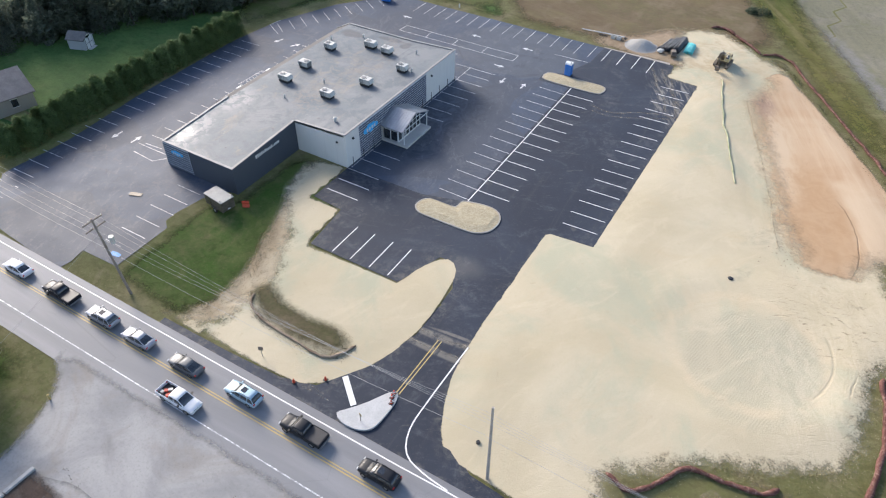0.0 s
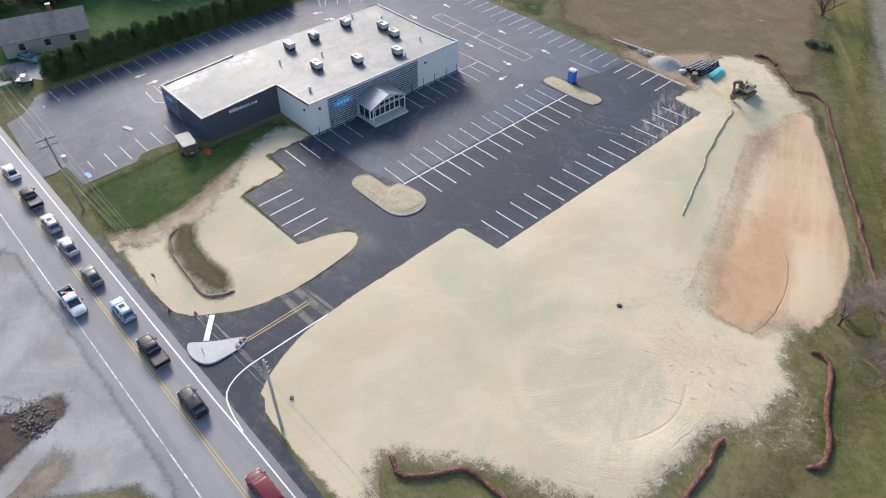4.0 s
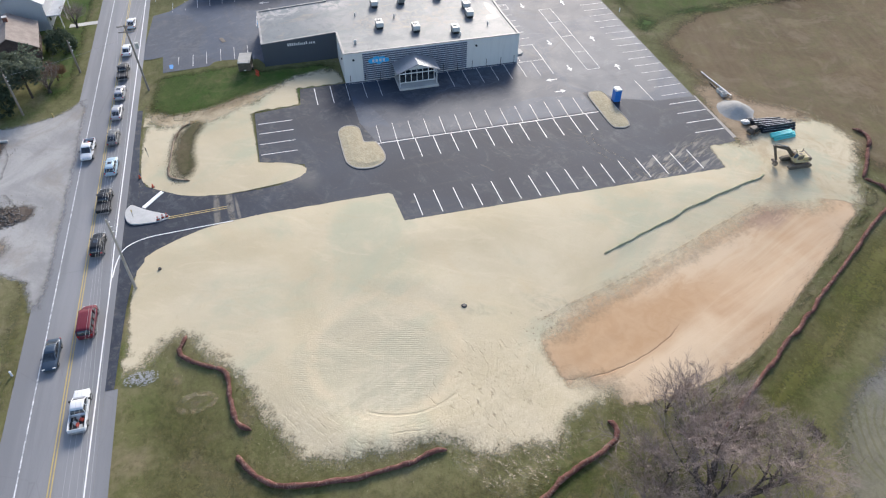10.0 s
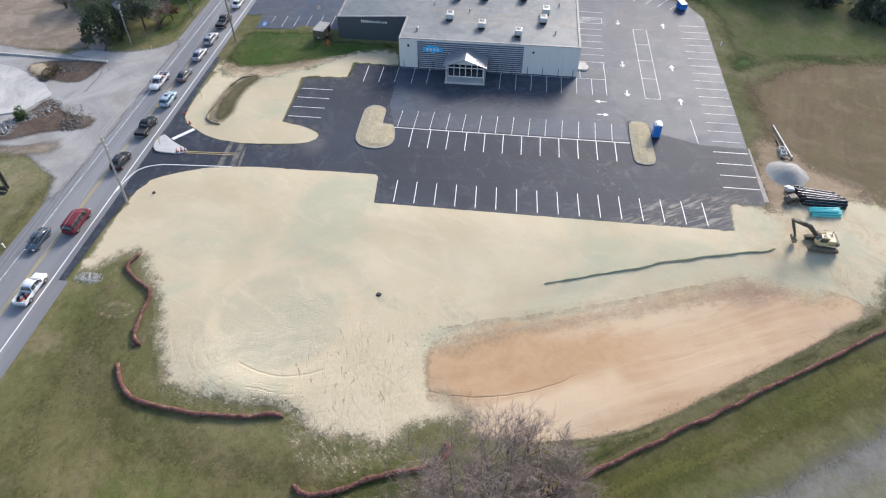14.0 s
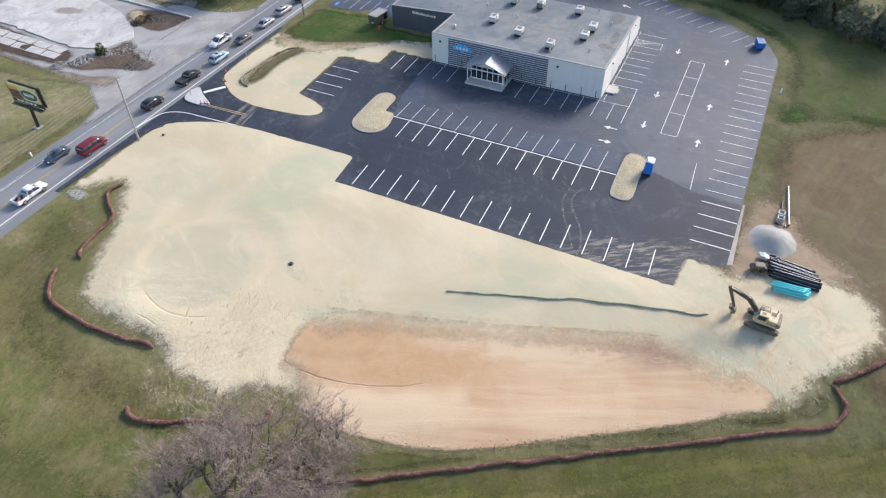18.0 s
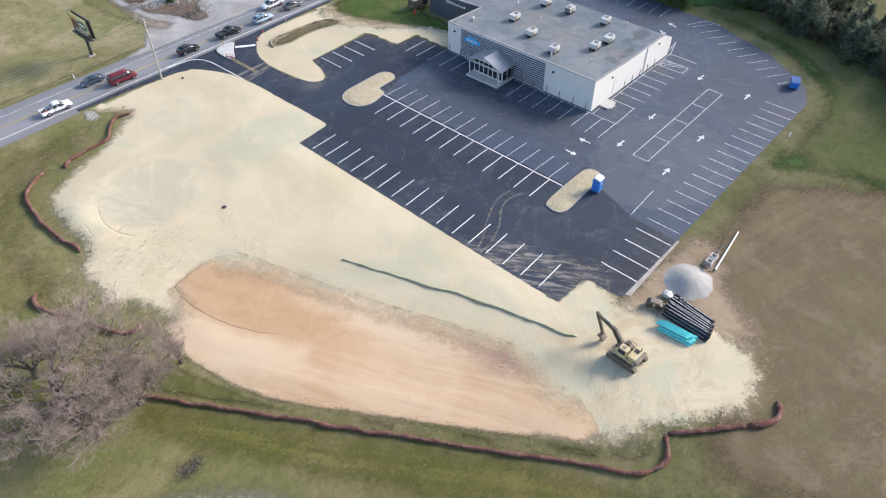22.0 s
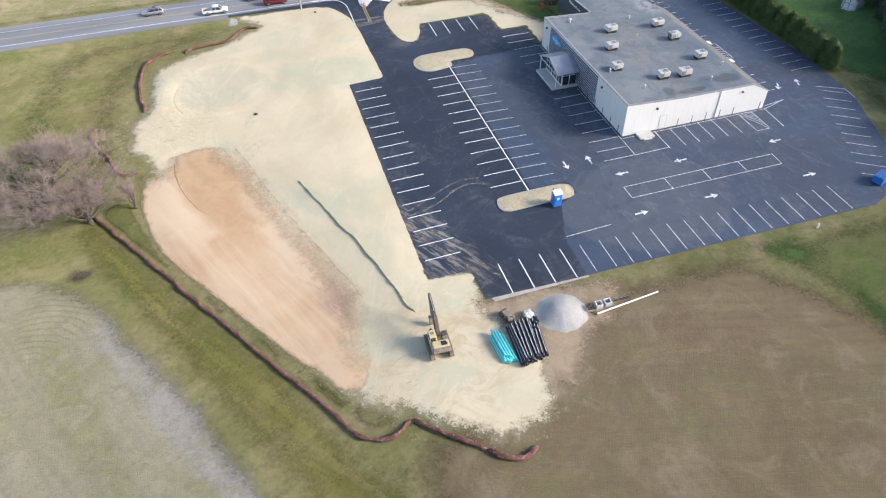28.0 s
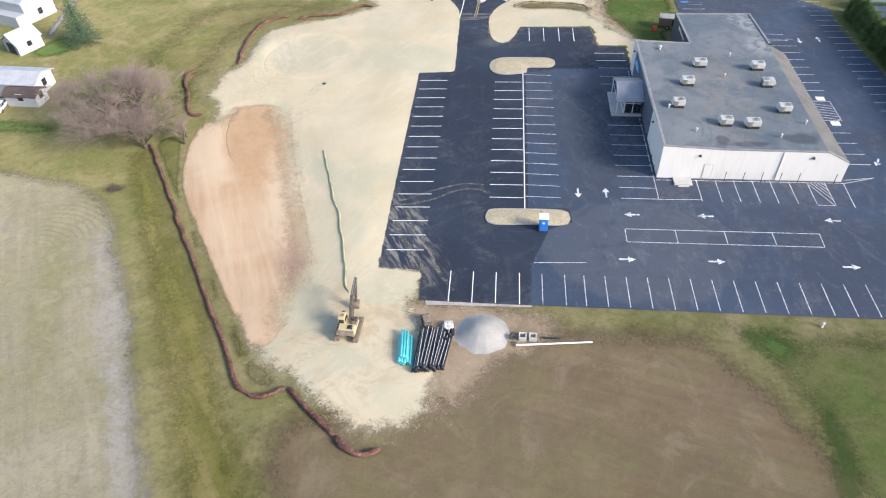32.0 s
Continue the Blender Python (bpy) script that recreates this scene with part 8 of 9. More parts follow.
def trailer():
    t = thing("generator_trailer", -58.7, 43.9, gz(-58.7, 43.9) - 0.04, -8, "grey equipment trailer with a pale roof on the lawn", "trailer")
    part("body", box(-1.75, 1.75, -1.0, 1.0, 0.55, 2.05, 0.08, None, 2), M["dark_steel"], t, "dark grey trailer body")
    part("roof", box(-1.8, 1.8, -1.05, 1.05, 2.05, 2.16, 0.04), M["dusty_roof"], t, "pale grey roof")
    for s in (-1, 1):
        w = part("wheel", between((0.2, s * 0.95, 0.36), (0.2, s * 1.15, 0.36), 0.36, 0.36, 16), M["rubber"], t)
        part("rim", between((0.2, s * 1.15, 0.36), (0.2, s * 1.17, 0.36), 0.2, 0.18, 12), M["steel"], w)
        part("fender", box(-0.35, 0.75, s * 1.08 - 0.12, s * 1.08 + 0.12, 0.76, 0.82, 0.02), M["dark_steel"], t)
        part("panel", box(-1.4, -0.5, s * 1.0 - 0.015, s * 1.0 + 0.015, 0.8, 1.85), M["glass"], t)
        part("roof_post", box(1.5, 1.58, s * 0.9 - 0.04, s * 0.9 + 0.04, 2.16, 2.5), M["steel"], t)
    part("drawbar", between((-1.7, 0, 0.5), (-2.9, 0, 0.45), 0.06, 0.05, 6), M["dark_steel"], t)
    part("jack", cyl(0.05, 0.05, 0.6, 8, Matrix.Translation((-2.7, 0, 0))), M["steel"], t)
    part("number_plate", box(1.75, 1.765, -0.2, 0.2, 0.7, 0.85), M["white_plastic"], t, "plain pale plate")
    c = thing("red_sign_board", -56.0, 45.6, gz(-56, 45.6) - 0.04, 30, "small red folding board on the lawn", "board")
    part("panel", box(-0.45, 0.45, -0.03, 0.03, 0.1, 1.0, 0.01), M["cone"], c).matrix_basis = pose(0, 0.2, 0, 20)
    part("panel", box(-0.45, 0.45, -0.03, 0.03, 0.1, 1.0, 0.01), M["cone"], c).matrix_basis = pose(0, -0.2, 0, -20)


trailer()

# ---- plants ----
def leaf_quads(bm, place, n, size, spread, r, flat=1.0):
    """A clump of small leaf blades round a place."""
    for _ in range(n):
        p = place + Vector((r.gauss(0, 1), r.gauss(0, 1), r.gauss(0, 1) * flat)) * spread
        a = Vector((r.uniform(-1, 1), r.uniform(-1, 1), r.uniform(-0.6, 0.9))).normalized()
        b = a.orthogonal().normalized()
        s = size * r.uniform(0.6, 1.3)
        bm.faces.new([bm.verts.new(p + q) for q in (-a * s, b * s * 0.5, a * s, -b * s * 0.5)])


def tube_line(bm, pts, radii, seg=5):
    rings = []
    for i, p in enumerate(pts):
        d = (pts[min(i + 1, len(pts) - 1)] - pts[max(i - 1, 0)]).normalized()
        u = d.orthogonal().normalized()
        w = d.cross(u)
        rings.append([bm.verts.new(p + (u * math.cos(2 * math.pi * k / seg) + w * math.sin(2 * math.pi * k / seg)) * radii[i]) for k in range(seg)])
    for a, c in zip(rings, rings[1:]):
        for k in range(seg):
            bm.faces.new((a[k], a[(k + 1) % seg], c[(k + 1) % seg], c[k]))


def mesh_of(bm, name, mat):
    me = bpy.data.meshes.new(name)
    bm.normal_update()
    bm.to_mesh(me)
    bm.free()
    me.materials.append(mat)
    return me


def grow(r, start, way, length, radius, depth, limbs, twigs, spread=0.55, lift=0.15):
    """Branches that fork and taper; the last ones become twigs."""
    pts, rad = [start], [radius]
    d = way.normalized()
    k = 4 if depth > 1 else 3
    for i in range(k):
        d = (d + Vector((r.gauss(0, 0.10), r.gauss(0, 0.10), r.gauss(0, 0.07) + lift * 0.25))).normalized()
        pts.append(pts[-1] + d * length / k)
        rad.append(radius * (1 - 0.55 * (i + 1) / k))
    tube_line(limbs if depth > 2 else twigs, pts, rad, 6 if depth > 2 else (4 if depth > 1 else 3))
    if depth == 0:
        return
    n = r.choice((4, 4, 5)) if depth > 1 else r.choice((7, 8, 9))
    for i in range(n):
        u = r.uniform(0.35, 1.0) if i else 1.0
        j = min(int(u * k), k - 1)
        p = pts[j].lerp(pts[j + 1], u * k - j) if u < 1 else pts[-1]
        side = Vector((r.gauss(0, 1), r.gauss(0, 1), r.gauss(0, 0.55))).normalized()
        grow(r, p, d * (1 - spread) + side * spread + Vector((0, 0, lift)), length * r.uniform(0.55, 0.82), max(rad[j] * 0.62, (0.0065, 0.010, 0.02)[min(depth - 1, 2)]), depth - 1, limbs, twigs, spread, lift)


def bare_tree(x, y, height, width, seed, label, depth=5, stems=5, name="bare_tree"):
    r = random.Random(seed)
    t = thing(name, x, y, gz(x, y) - 0.1, 0, label, "tree")
    limbs, twigs = bmesh.new(), bmesh.new()
    trunk = bmesh.new()
    h0 = height * 0.14
    tube_line(trunk, [Vector((0, 0, 0)), Vector((0.05, 0, h0 * 0.5)), Vector((0, 0.08, h0))], [height * 0.045, height * 0.035, height * 0.032], 10)
    for i in range(stems):
        a = 2 * math.pi * (i + r.random() * 0.6) / stems
        out = width / height * 0.85
        grow(r, Vector((0, 0, h0 * r.uniform(0.7, 1.0))), Vector((math.cos(a) * out, math.sin(a) * out, 0.75)), height * 0.36, height * 0.02, depth - 1, limbs, twigs, 0.44, 0.14)
    grow(r, Vector((0, 0, h0)), Vector((0, 0, 1)), height * 0.36, height * 0.024, depth - 1, limbs, twigs, 0.44, 0.14)
    # bring the crown to its true height and width
    top = max(v.co.z for v in twigs.verts)
    wide = sorted(math.hypot(v.co.x, v.co.y) for v in twigs.verts)[int(0.97 * len(twigs.verts))]
    fit = Matrix.Diagonal((width / wide, width / wide, height / top, 1))
    for bm in (trunk, limbs, twigs):
        bm.transform(fit)
    part("trunk", trunk, M["bark"], t)
    part("branch_crown", limbs, M["bark"], t)
    tagged(part("twig_crown", twigs, M["twig"], t, "haze of fine brown twigs"), kind="stuff")
    return t


def crown_mesh(kind, seed):
    r = random.Random(seed)
    bm = bmesh.new()
    if kind == "column":
        for _ in range(430):
            u = r.random() ** 0.8
            rad = 0.85 * (1 - u) ** 0.55 * (0.75 + 0.25 * r.random()) if u > 0.12 else 0.75
            a = r.uniform(0, 6.28)
            leaf_quads(bm, Vector((rad * math.cos(a), rad * math.sin(a), 0.15 + u * 4.0)), 9, 0.11, 0.15, r, 1.4)
    elif kind == "conifer":
        for _ in range(620):
            u = r.random() ** 1.2
            rad = 2.6 * (1 - u) ** 0.9 * (0.45 + 0.55 * math.sqrt(r.random()))
            a = r.uniform(0, 6.28)
            leaf_quads(bm, Vector((rad * math.cos(a), rad * math.sin(a), 0.7 + u * 7.6 - 0.12 * rad)), 8, 0.17, 0.24, r, 0.5)
    elif kind == "spruce":
        for i in range(26):
            u = i / 25
            reach = 2.7 * (1 - u) ** 0.85 + 0.12
            n = 6 + int(11 * (1 - u))
            for k in range(n):
                a = 2 * math.pi * (k + 0.5 * (i % 2)) / n + r.gauss(0, 0.12)
                far = reach * r.uniform(0.78, 1.08)
                for j in range(max(2, int(far / 0.26))):
                    q = (j + 0.6) * 0.26
                    leaf_quads(bm, Vector((q * math.cos(a), q * math.sin(a), 0.6 + u * 7.6 - 0.32 * q + 0.06 * q * q)), 4, 0.10, 0.10, r, 0.4)
    elif kind == "round":
        for _ in range(620):
            v = Vector((r.gauss(0, 1), r.gauss(0, 1), abs(r.gauss(0, 1)))).normalized()
            k = 0.82 + 0.22 * noise.noise(v * 2.3) + 0.1 * r.random()
            leaf_quads(bm, Vector((v.x * 3.6 * k, v.y * 3.6 * k, 0.5 + v.z * 5.4 * k)), 6, 0.24, 0.22, r)
    else:
        lobes = [(Vector((r.uniform(-2.4, 2.4), r.uniform(-2.4, 2.4), r.uniform(3.6, 8.6))), r.uniform(1.1, 2.1)) for _ in range(13)]
        for c, rad in lobes:
            for _ in range(34):
                v = Vector((r.gauss(0, 1), r.gauss(0, 1), r.gauss(0, 1))).normalized() * rad * (0.7 + 0.3 * r.random())
                leaf_quads(bm, c + v, 6, 0.3, 0.24, r)
    return bm


CROWN = {}
for k, mat, n in (("column", "hedge", 3), ("conifer", "conifer", 2), ("broad", "wood_leaf", 4), ("pine", "wood_leaf", 2), ("russet", "russet", 1), ("round", "conifer", 1), ("spruce", "spruce", 1)):
    CROWN[k] = [mesh_of(crown_mesh({"pine": "conifer", "russet": "broad"}.get(k, k), 10 + i), k + "_crown", M[mat]) for i in range(n)]


def trunk_mesh(h, r0):
    bm = bmesh.new()
    tube_line(bm, [Vector((0, 0, -0.1)), Vector((0.05, 0.02, h * 0.4)), Vector((-0.04, 0.05, h))], [r0, r0 * 0.75, r0 * 0.3], 8)
    for i in range(6):
        a = i * 1.05
        z = h * (0.45 + 0.08 * i)
        tube_line(bm, [Vector((0, 0, z)), Vector((math.cos(a) * 0.9, math.sin(a) * 0.9, z + 0.5)), Vector((math.cos(a) * 1.8, math.sin(a) * 1.8, z + 1.3))], [r0 * 0.4, r0 * 0.25, r0 * 0.08], 5)
    return mesh_of(bm, "trunk", M["bark"])


TRUNK = trunk_mesh(7.0, 0.22)


def leafy(name, kind, x, y, s, label, tall=1.0, group="", pick=None, drop=0.0):
    t = thing(name, x, y, gz(x, y) - 0.08, 0, label, "tree", group)
    tr = new("trunk", TRUNK)
    tr.parent = t
    c = new("crown", CROWN[kind][(rng.randrange(99) if pick is None else pick) % len(CROWN[kind])])
    c.parent = t
    turn = rng.uniform(0, 6.28)
    for o in (tr, c):
        o.matrix_basis = Matrix.Translation((0, 0, -drop if o is c else 0)) @ Matrix.Rotation(turn, 4, "Z") @ Matrix.Diagonal((s, s, s * tall, 1))
    return t


# the clipped evergreen hedge along the lot
hedge = thing("hedge", 0, 0, 0, 0, "tall dark green arborvitae hedge along the old lot", "hedge")
for i in range(50):
    y = 37.0 + i * 0.94
    x = -92.6 + 0.9 * ss((50 - y) / 14) * 0 + 0.25 * math.sin(i * 1.7) - (1.2 if y < 39 else 0)
    s = 1.0 + 0.12 * math.sin(i * 2.3) + rng.uniform(-0.06, 0.06)
    ob = new("shrub", CROWN["column"][i % 3])
    ob.parent = hedge
    ob.matrix_basis = Matrix.Translation((x, y, gz(x, y) - 0.1)) @ Matrix.Rotation(i * 1.9, 4, "Z") @ Matrix.Diagonal((1.55 * s, 1.25 * s, 1.02 * s, 1))

# woodland behind the lawn and along the field
r = random.Random(21)
line = [(-123, 24), (-122, 60), (-113, 77), (-103, 91), (-98, 104), (-90, 121), (-80, 141), (-68, 163)]
for a, b in zip(line, line[1:]):
    a, b = Vector(a), Vector(b)
    n = Vector((-(b - a).y, (b - a).x)).normalized()
    for i in range(6):
        for row in range(3 if a.y < 95 else 2):
            p = a.lerp(b, (i + r.random()) / 6) + n * (row * 4.5 + r.uniform(-1.5, 1.5))
            k = r.choice(("broad", "broad", "pine", "broad"))
            leafy("woodland_tree", k, p.x, p.y, r.uniform(0.85, 1.2) * (1.0 if a.y < 95 else 0.82), "dark woodland tree in the tree line", r.uniform(0.85, 1.15), "woodland trees", None, 2.2 if k == "broad" else 0.4)

bare_tree(30.0, 79.8, 10.6, 11.2, 4, "wide bare deciduous tree beside the site", 6, 6)
bare_tree(25.0, 84.6, 7.4, 5.0, 9, "bare multi-stemmed tree beside the filter sock", 5, 5)
bare_tree(30.6, 73.4, 9.6, 5.8, 14, "bare deciduous tree with a low crown", 5, 5)
bare_tree(19.8, 81.5, 4.4, 1.7, 31, "slim bare sapling at the edge of the soil", 4, 3, "sapling")
bare_tree(19.4, 83.3, 4.8, 1.8, 33, "slim bare sapling at the edge of the soil", 4, 3, "sapling")
bare_tree(-17.4, 158.4, 7.5, 5.0, 41, "bare tree standing in the brown field", 5, 5)
bare_tree(-97.5, 32.2, 3.2, 3.0, 43, "leafless brown bush beside the drive", 4, 6, "bush")


def low_bush(name, x, y, sx, sy, h, mat, label, seed=1, n=70):
    r = random.Random(seed)
    t = thing(name, x, y, gz(x, y) - 0.05, 0, label, "shrub")
    bm = bmesh.new()
    for _ in range(n):
        a, d = r.uniform(0, 6.28), math.sqrt(r.random())
        leaf_quads(bm, Vector((sx * d * math.cos(a), sy * d * math.sin(a), 0.1 + h * (1 - d * d) * r.uniform(0.3, 1))), 7, 0.16, 0.15, r)
    part("foliage", bm, M[mat], t)


low_bush("evergreen_shrub", -11.2, 145.2, 1.9, 1.0, 1.3, "conifer", "dark green spreading shrub in the field", 5)
low_bush("evergreen_shrub", -13.0, 144.2, 1.2, 0.9, 1.1, "conifer", "dark green spreading shrub in the field", 6)
low_bush("evergreen_shrub", -29.2, 2.6, 0.95, 0.95, 2.3, "hedge", "small evergreen growing out of the rubble", 7, 170)
low_bush("weedy_mound", -42.3, 0.2, 2.6, 1.7, 1.0, "weed", "olive weeds over a low mound of rubble", 9, 130)
leafy("spruce", "spruce", 50.8, 51.4, 1.5, "tall blue-green spruce beside the white shed", 0.8, pick=0)
leafy("dark_evergreen", "round", -55.6, 3.9, 1.15, "broad dense dark evergreen beside the drive", 1.0)
leafy("dark_evergreen", "round", -75.5, 12.0, 0.75, "dense dark evergreen in front of the house", 0.9)
leafy("russet_tree", "russet", -64.2, 12.8, 0.55, "low russet tree in autumn leaf", 0.6)
leafy("garden_tree", "broad", -59.5, 9.5, 0.95, "broad dark garden tree beside the drive", 0.85)
leafy("garden_tree", "broad", -64.5, 7.0, 0.8, "dark garden tree behind the shrubs", 0.8)
bare_tree(-60.5, 12.0, 5.5, 3.0, 51, "bare garden tree beside the road", 4, 5)
bare_tree(-84.0, 13.5, 5.0, 3.0, 52, "bare garden tree in front of the house", 4, 5)
bare_tree(-66.5, -10.0, 5.0, 3.2, 53, "bare tree on the brown yard", 4, 5)


def scatter(name, label, zone, n, mat, size, seed, up=0.5, blades=5, kind="stuff"):
    """Loose tufts on the ground: zone(r) gives a place."""
    r = random.Random(seed)
    bm = bmesh.new()
    vs, fs = [], []
    for _ in range(n):
        x, y = zone(r)
        z = gz(x, y) + 0.0
        for _ in range(blades):
            a, s = r.uniform(0, 6.28), size * r.uniform(0.5, 1.4)
            dx, dy = math.cos(a), math.sin(a)
            ox, oy = x + r.gauss(0, size), y + r.gauss(0, size)
            w = 0.16 * s
            k = len(vs)
            vs += [(ox - dy * w, oy + dx * w, z), (ox + dy * w, oy - dx * w, z), (ox + dx * s * (1 - up), oy + dy * s * (1 - up), z + s * up)]
            fs.append((k, k + 1, k + 2))
    bm.free()
    me = bpy.data.meshes.new(name)
    me.from_pydata(vs, [], fs)
    me.materials.append(M[mat])
    return tagged(new(name, me), label, name.replace("_", " "), kind=kind)


def along(path, w):
    """Places strewn along a line, w metres to both sides."""
    P = [Vector(p) for p in path]
    L = [(b - a).length for a, b in zip(P, P[1:])]

    def pick(r):
        i = r.choices(range(len(L)), L)[0]
        p = P[i].lerp(P[i + 1], r.random())
        return p.x + r.gauss(0, w), p.y + r.gauss(0, w)
    return pick


E_EDGE = [(2.3, 29.6), (-1.4, 33.6), (5.2, 39.4), (9.9, 41.4), (14.8, 44.0), (17.6, 46.5), (18.4, 52), (18.8, 58.6), (20.8, 63.4), (21.2, 68.4), (19.6, 74), (18.5, 80), (17.9, 86), (15.5, 94), (10.9, 102), (5.6, 110.4), (0.8, 118), (-3.0, 123.4), (-8.2, 126.8)]
scatter("weed_tufts", "dry weeds and rough grass along the straw's edge", along(E_EDGE, 0.5), 700, "weed", 0.18, 61, 0.6)
scatter("loose_straw", "loose straw blown over the grass", along(E_EDGE + [(-14.6, 131.4), (-18.6, 131.5), (-22.4, 129), (-23, 124)], 0.9), 1400, "straw_bit", 0.09, 62, 0.12, 4)
scatter("loose_straw", "loose straw round the pipes", lambda r: (r.gauss(-22.5, 1.5), r.gauss(124, 3.0)), 300, "straw_bit", 0.10, 66, 0.12, 4)
scatter("weed_tufts", "dry weeds on the verge across the road", lambda r: (r.uniform(-9, 40), 17.0 - abs(r.gauss(0, 5.5))), 1100, "weed", 0.17, 77, 0.5)
scatter("weed_tufts", "rough weeds along the filter sock", along([(24, 84.5), (18.5, 93), (9.5, 107.4), (2.4, 118.8), (-1.6, 126)], 0.7), 500, "weed", 0.16, 64, 0.6)
scatter("weed_tufts", "dead brush along the old sock", along([(-44.9, 34.8), (-42.2, 32.5), (-35.2, 31.7), (-31.2, 32.8), (-30.4, 34.4)], 0.3), 420, "weed", 0.22, 65, 0.55)
scatter("dead_brush", "dark roots and sticks heaped along the old sock", along([(-44.6, 34.0), (-42.2, 32.5), (-38.0, 31.9), (-33.4, 31.7), (-31.0, 32.9)], 0.24), 260, "bark", 0.24, 76, 0.4)

scatter("rough_grass_tufts", "olive rough grass tufts beside the straw", along([(6, 33), (14, 37), (22, 44), (24, 55), (25, 66), (24, 76), (23, 84)], 2.8), 2600, "tuft", 0.14, 67, 0.6)
scatter("rough_grass_tufts", "rough grass tufts along the sock", along([(25, 84), (17, 97), (8, 111), (0, 124)], 1.0), 900, "tuft", 0.13, 68, 0.6)
scatter("rough_grass_tufts", "rough grass tufts on the verge strip", along([(-44.5, 35.4), (-40, 33.8), (-35, 33.6), (-31.5, 34.2)], 0.7), 900, "tuft", 0.16, 69, 0.7)
scatter("rough_grass_tufts", "rough grass tufts on the lawn's edge", along([(-52, 28.5), (-48, 31), (-47.5, 38), (-50.5, 44)], 1.0), 900, "tuft", 0.13, 70, 0.7)
def clods(name, label, zone, n, mat, seed, size=(0.05, 0.16)):
    r = random.Random(seed)
    bm = bmesh.new()
    for _ in range(n):
        x, y = zone(r)
        q = r.uniform(*size)
        join_stone(bm, x, y, gz(x, y) + q * 0.4, q)
    tagged(finish(bm, name, M[mat]), label, name.replace("_", " "), kind="stuff")


clods("soil_clods", "pale clods along the soil's edge", along([(18.3, 82.0), (17.0, 87.7), (15.3, 93.2), (11.1, 100.6), (5.4, 110.0), (0.8, 117.3)], 0.26), 800, "bank_soil", 81, (0.03, 0.085))
clods("dark_clods", "dark clods and roots below the soil's edge", along([(18.7, 82.0), (17.7, 87.9), (16.0, 93.4), (11.8, 100.8), (6.1, 110.2), (1.5, 117.5), (-2.2, 122.8)], 0.32), 300, "tuft", 82, (0.03, 0.10))
clods("soil_clods", "dark clods on the trodden straw", lambda r: (r.gauss(11.2, 1.6), r.gauss(65.6, 1.5)), 46, "sock_straw", 83, (0.04, 0.1))
clods("soil_clods", "clods at the south end of the soil", lambda r: (r.gauss(6.4, 1.4), r.gauss(73.6, 1.8)), 50, "sock_straw", 84, (0.04, 0.1))
scatter("dead_brush", "flat heap of grey dead brush at the field's edge", lambda r: (r.gauss(25.6, 0.62), r.gauss(94.6, 0.36)), 130, "bark", 0.24, 73, 0.35)
scatter("dead_brush", "pale straw and twigs round the brush heap", lambda r: (r.gauss(25.6, 1.1), r.gauss(94.6, 0.6)), 110, "weed", 0.16, 74, 0.3)
scatter("fallen_leaves", "pale fallen leaves strewn on the grass beside the sock", along([(25, 86), (16, 99), (6, 115), (-3, 130)], 3.0), 90, "straw_bit", 0.09, 75, 0.1, 2)
# ---- poles and wires ----
def utility_pole(x, y, h, arms=1, label="weathered wooden utility pole with a crossarm", turn=90.0, lean=(0, 0), mat=None):
    """lean: how far the top stands off, before the turn."""
    p = thing("utility_pole", x, y, gz(x, y) - 0.1, turn, label, "utility pole", "utility poles")
    part("pole", between((0, 0, 0), (lean[0], lean[1], h), 0.17, 0.11, 10), mat or M["wood_pole"], p)
    for k in range(arms):
        z = h - 0.35 - 0.9 * k
        arm = part("crossarm", box(-1.2, 1.2, -0.06, 0.06, z, z + 0.13, 0.01), M["wood_pole"], p)
        arm.matrix_basis = Matrix.Translation((lean[0] * z / h, lean[1] * z / h, 0))
        for dx in (-1.1, -0.45, 0.45, 1.1):
            part("insulator", cyl(0.05, 0.03, 0.16, 8, Matrix.Translation((dx, 0, z + 0.13))), M["steel"], arm)
    part("ground_wire", between((0.16, 0, 0), (0.13 + lean[0] * 0.8, lean[1] * 0.8, h * 0.8), 0.02, 0.02, 4), M["wire"], p)
    if not arms:
        for k in range(3):
            part("insulator", box(0.08 + lean[0], 0.3 + lean[0], lean[1] - 0.04, lean[1] + 0.04, h - 0.5 - 0.7 * k, h - 0.4 - 0.7 * k, 0.02), M["white_plastic"], p)
    return p


def wire(a, b, sag=0.8, r=0.012):
    w = thing("overhead_wire", 0, 0, 0, 0, "thin grey overhead wire along the road", "wire", "overhead wires")
    bm = bmesh.new()
    a, b = Vector(a), Vector(b)
    pts = [a.lerp(b, i / 16) - Vector((0, 0, sag * 4 * (i / 16) * (1 - i / 16))) for i in range(17)]
    tube_line(bm, pts, [r] * 17, 3)
    part("strand", bm, M["wire"], w)


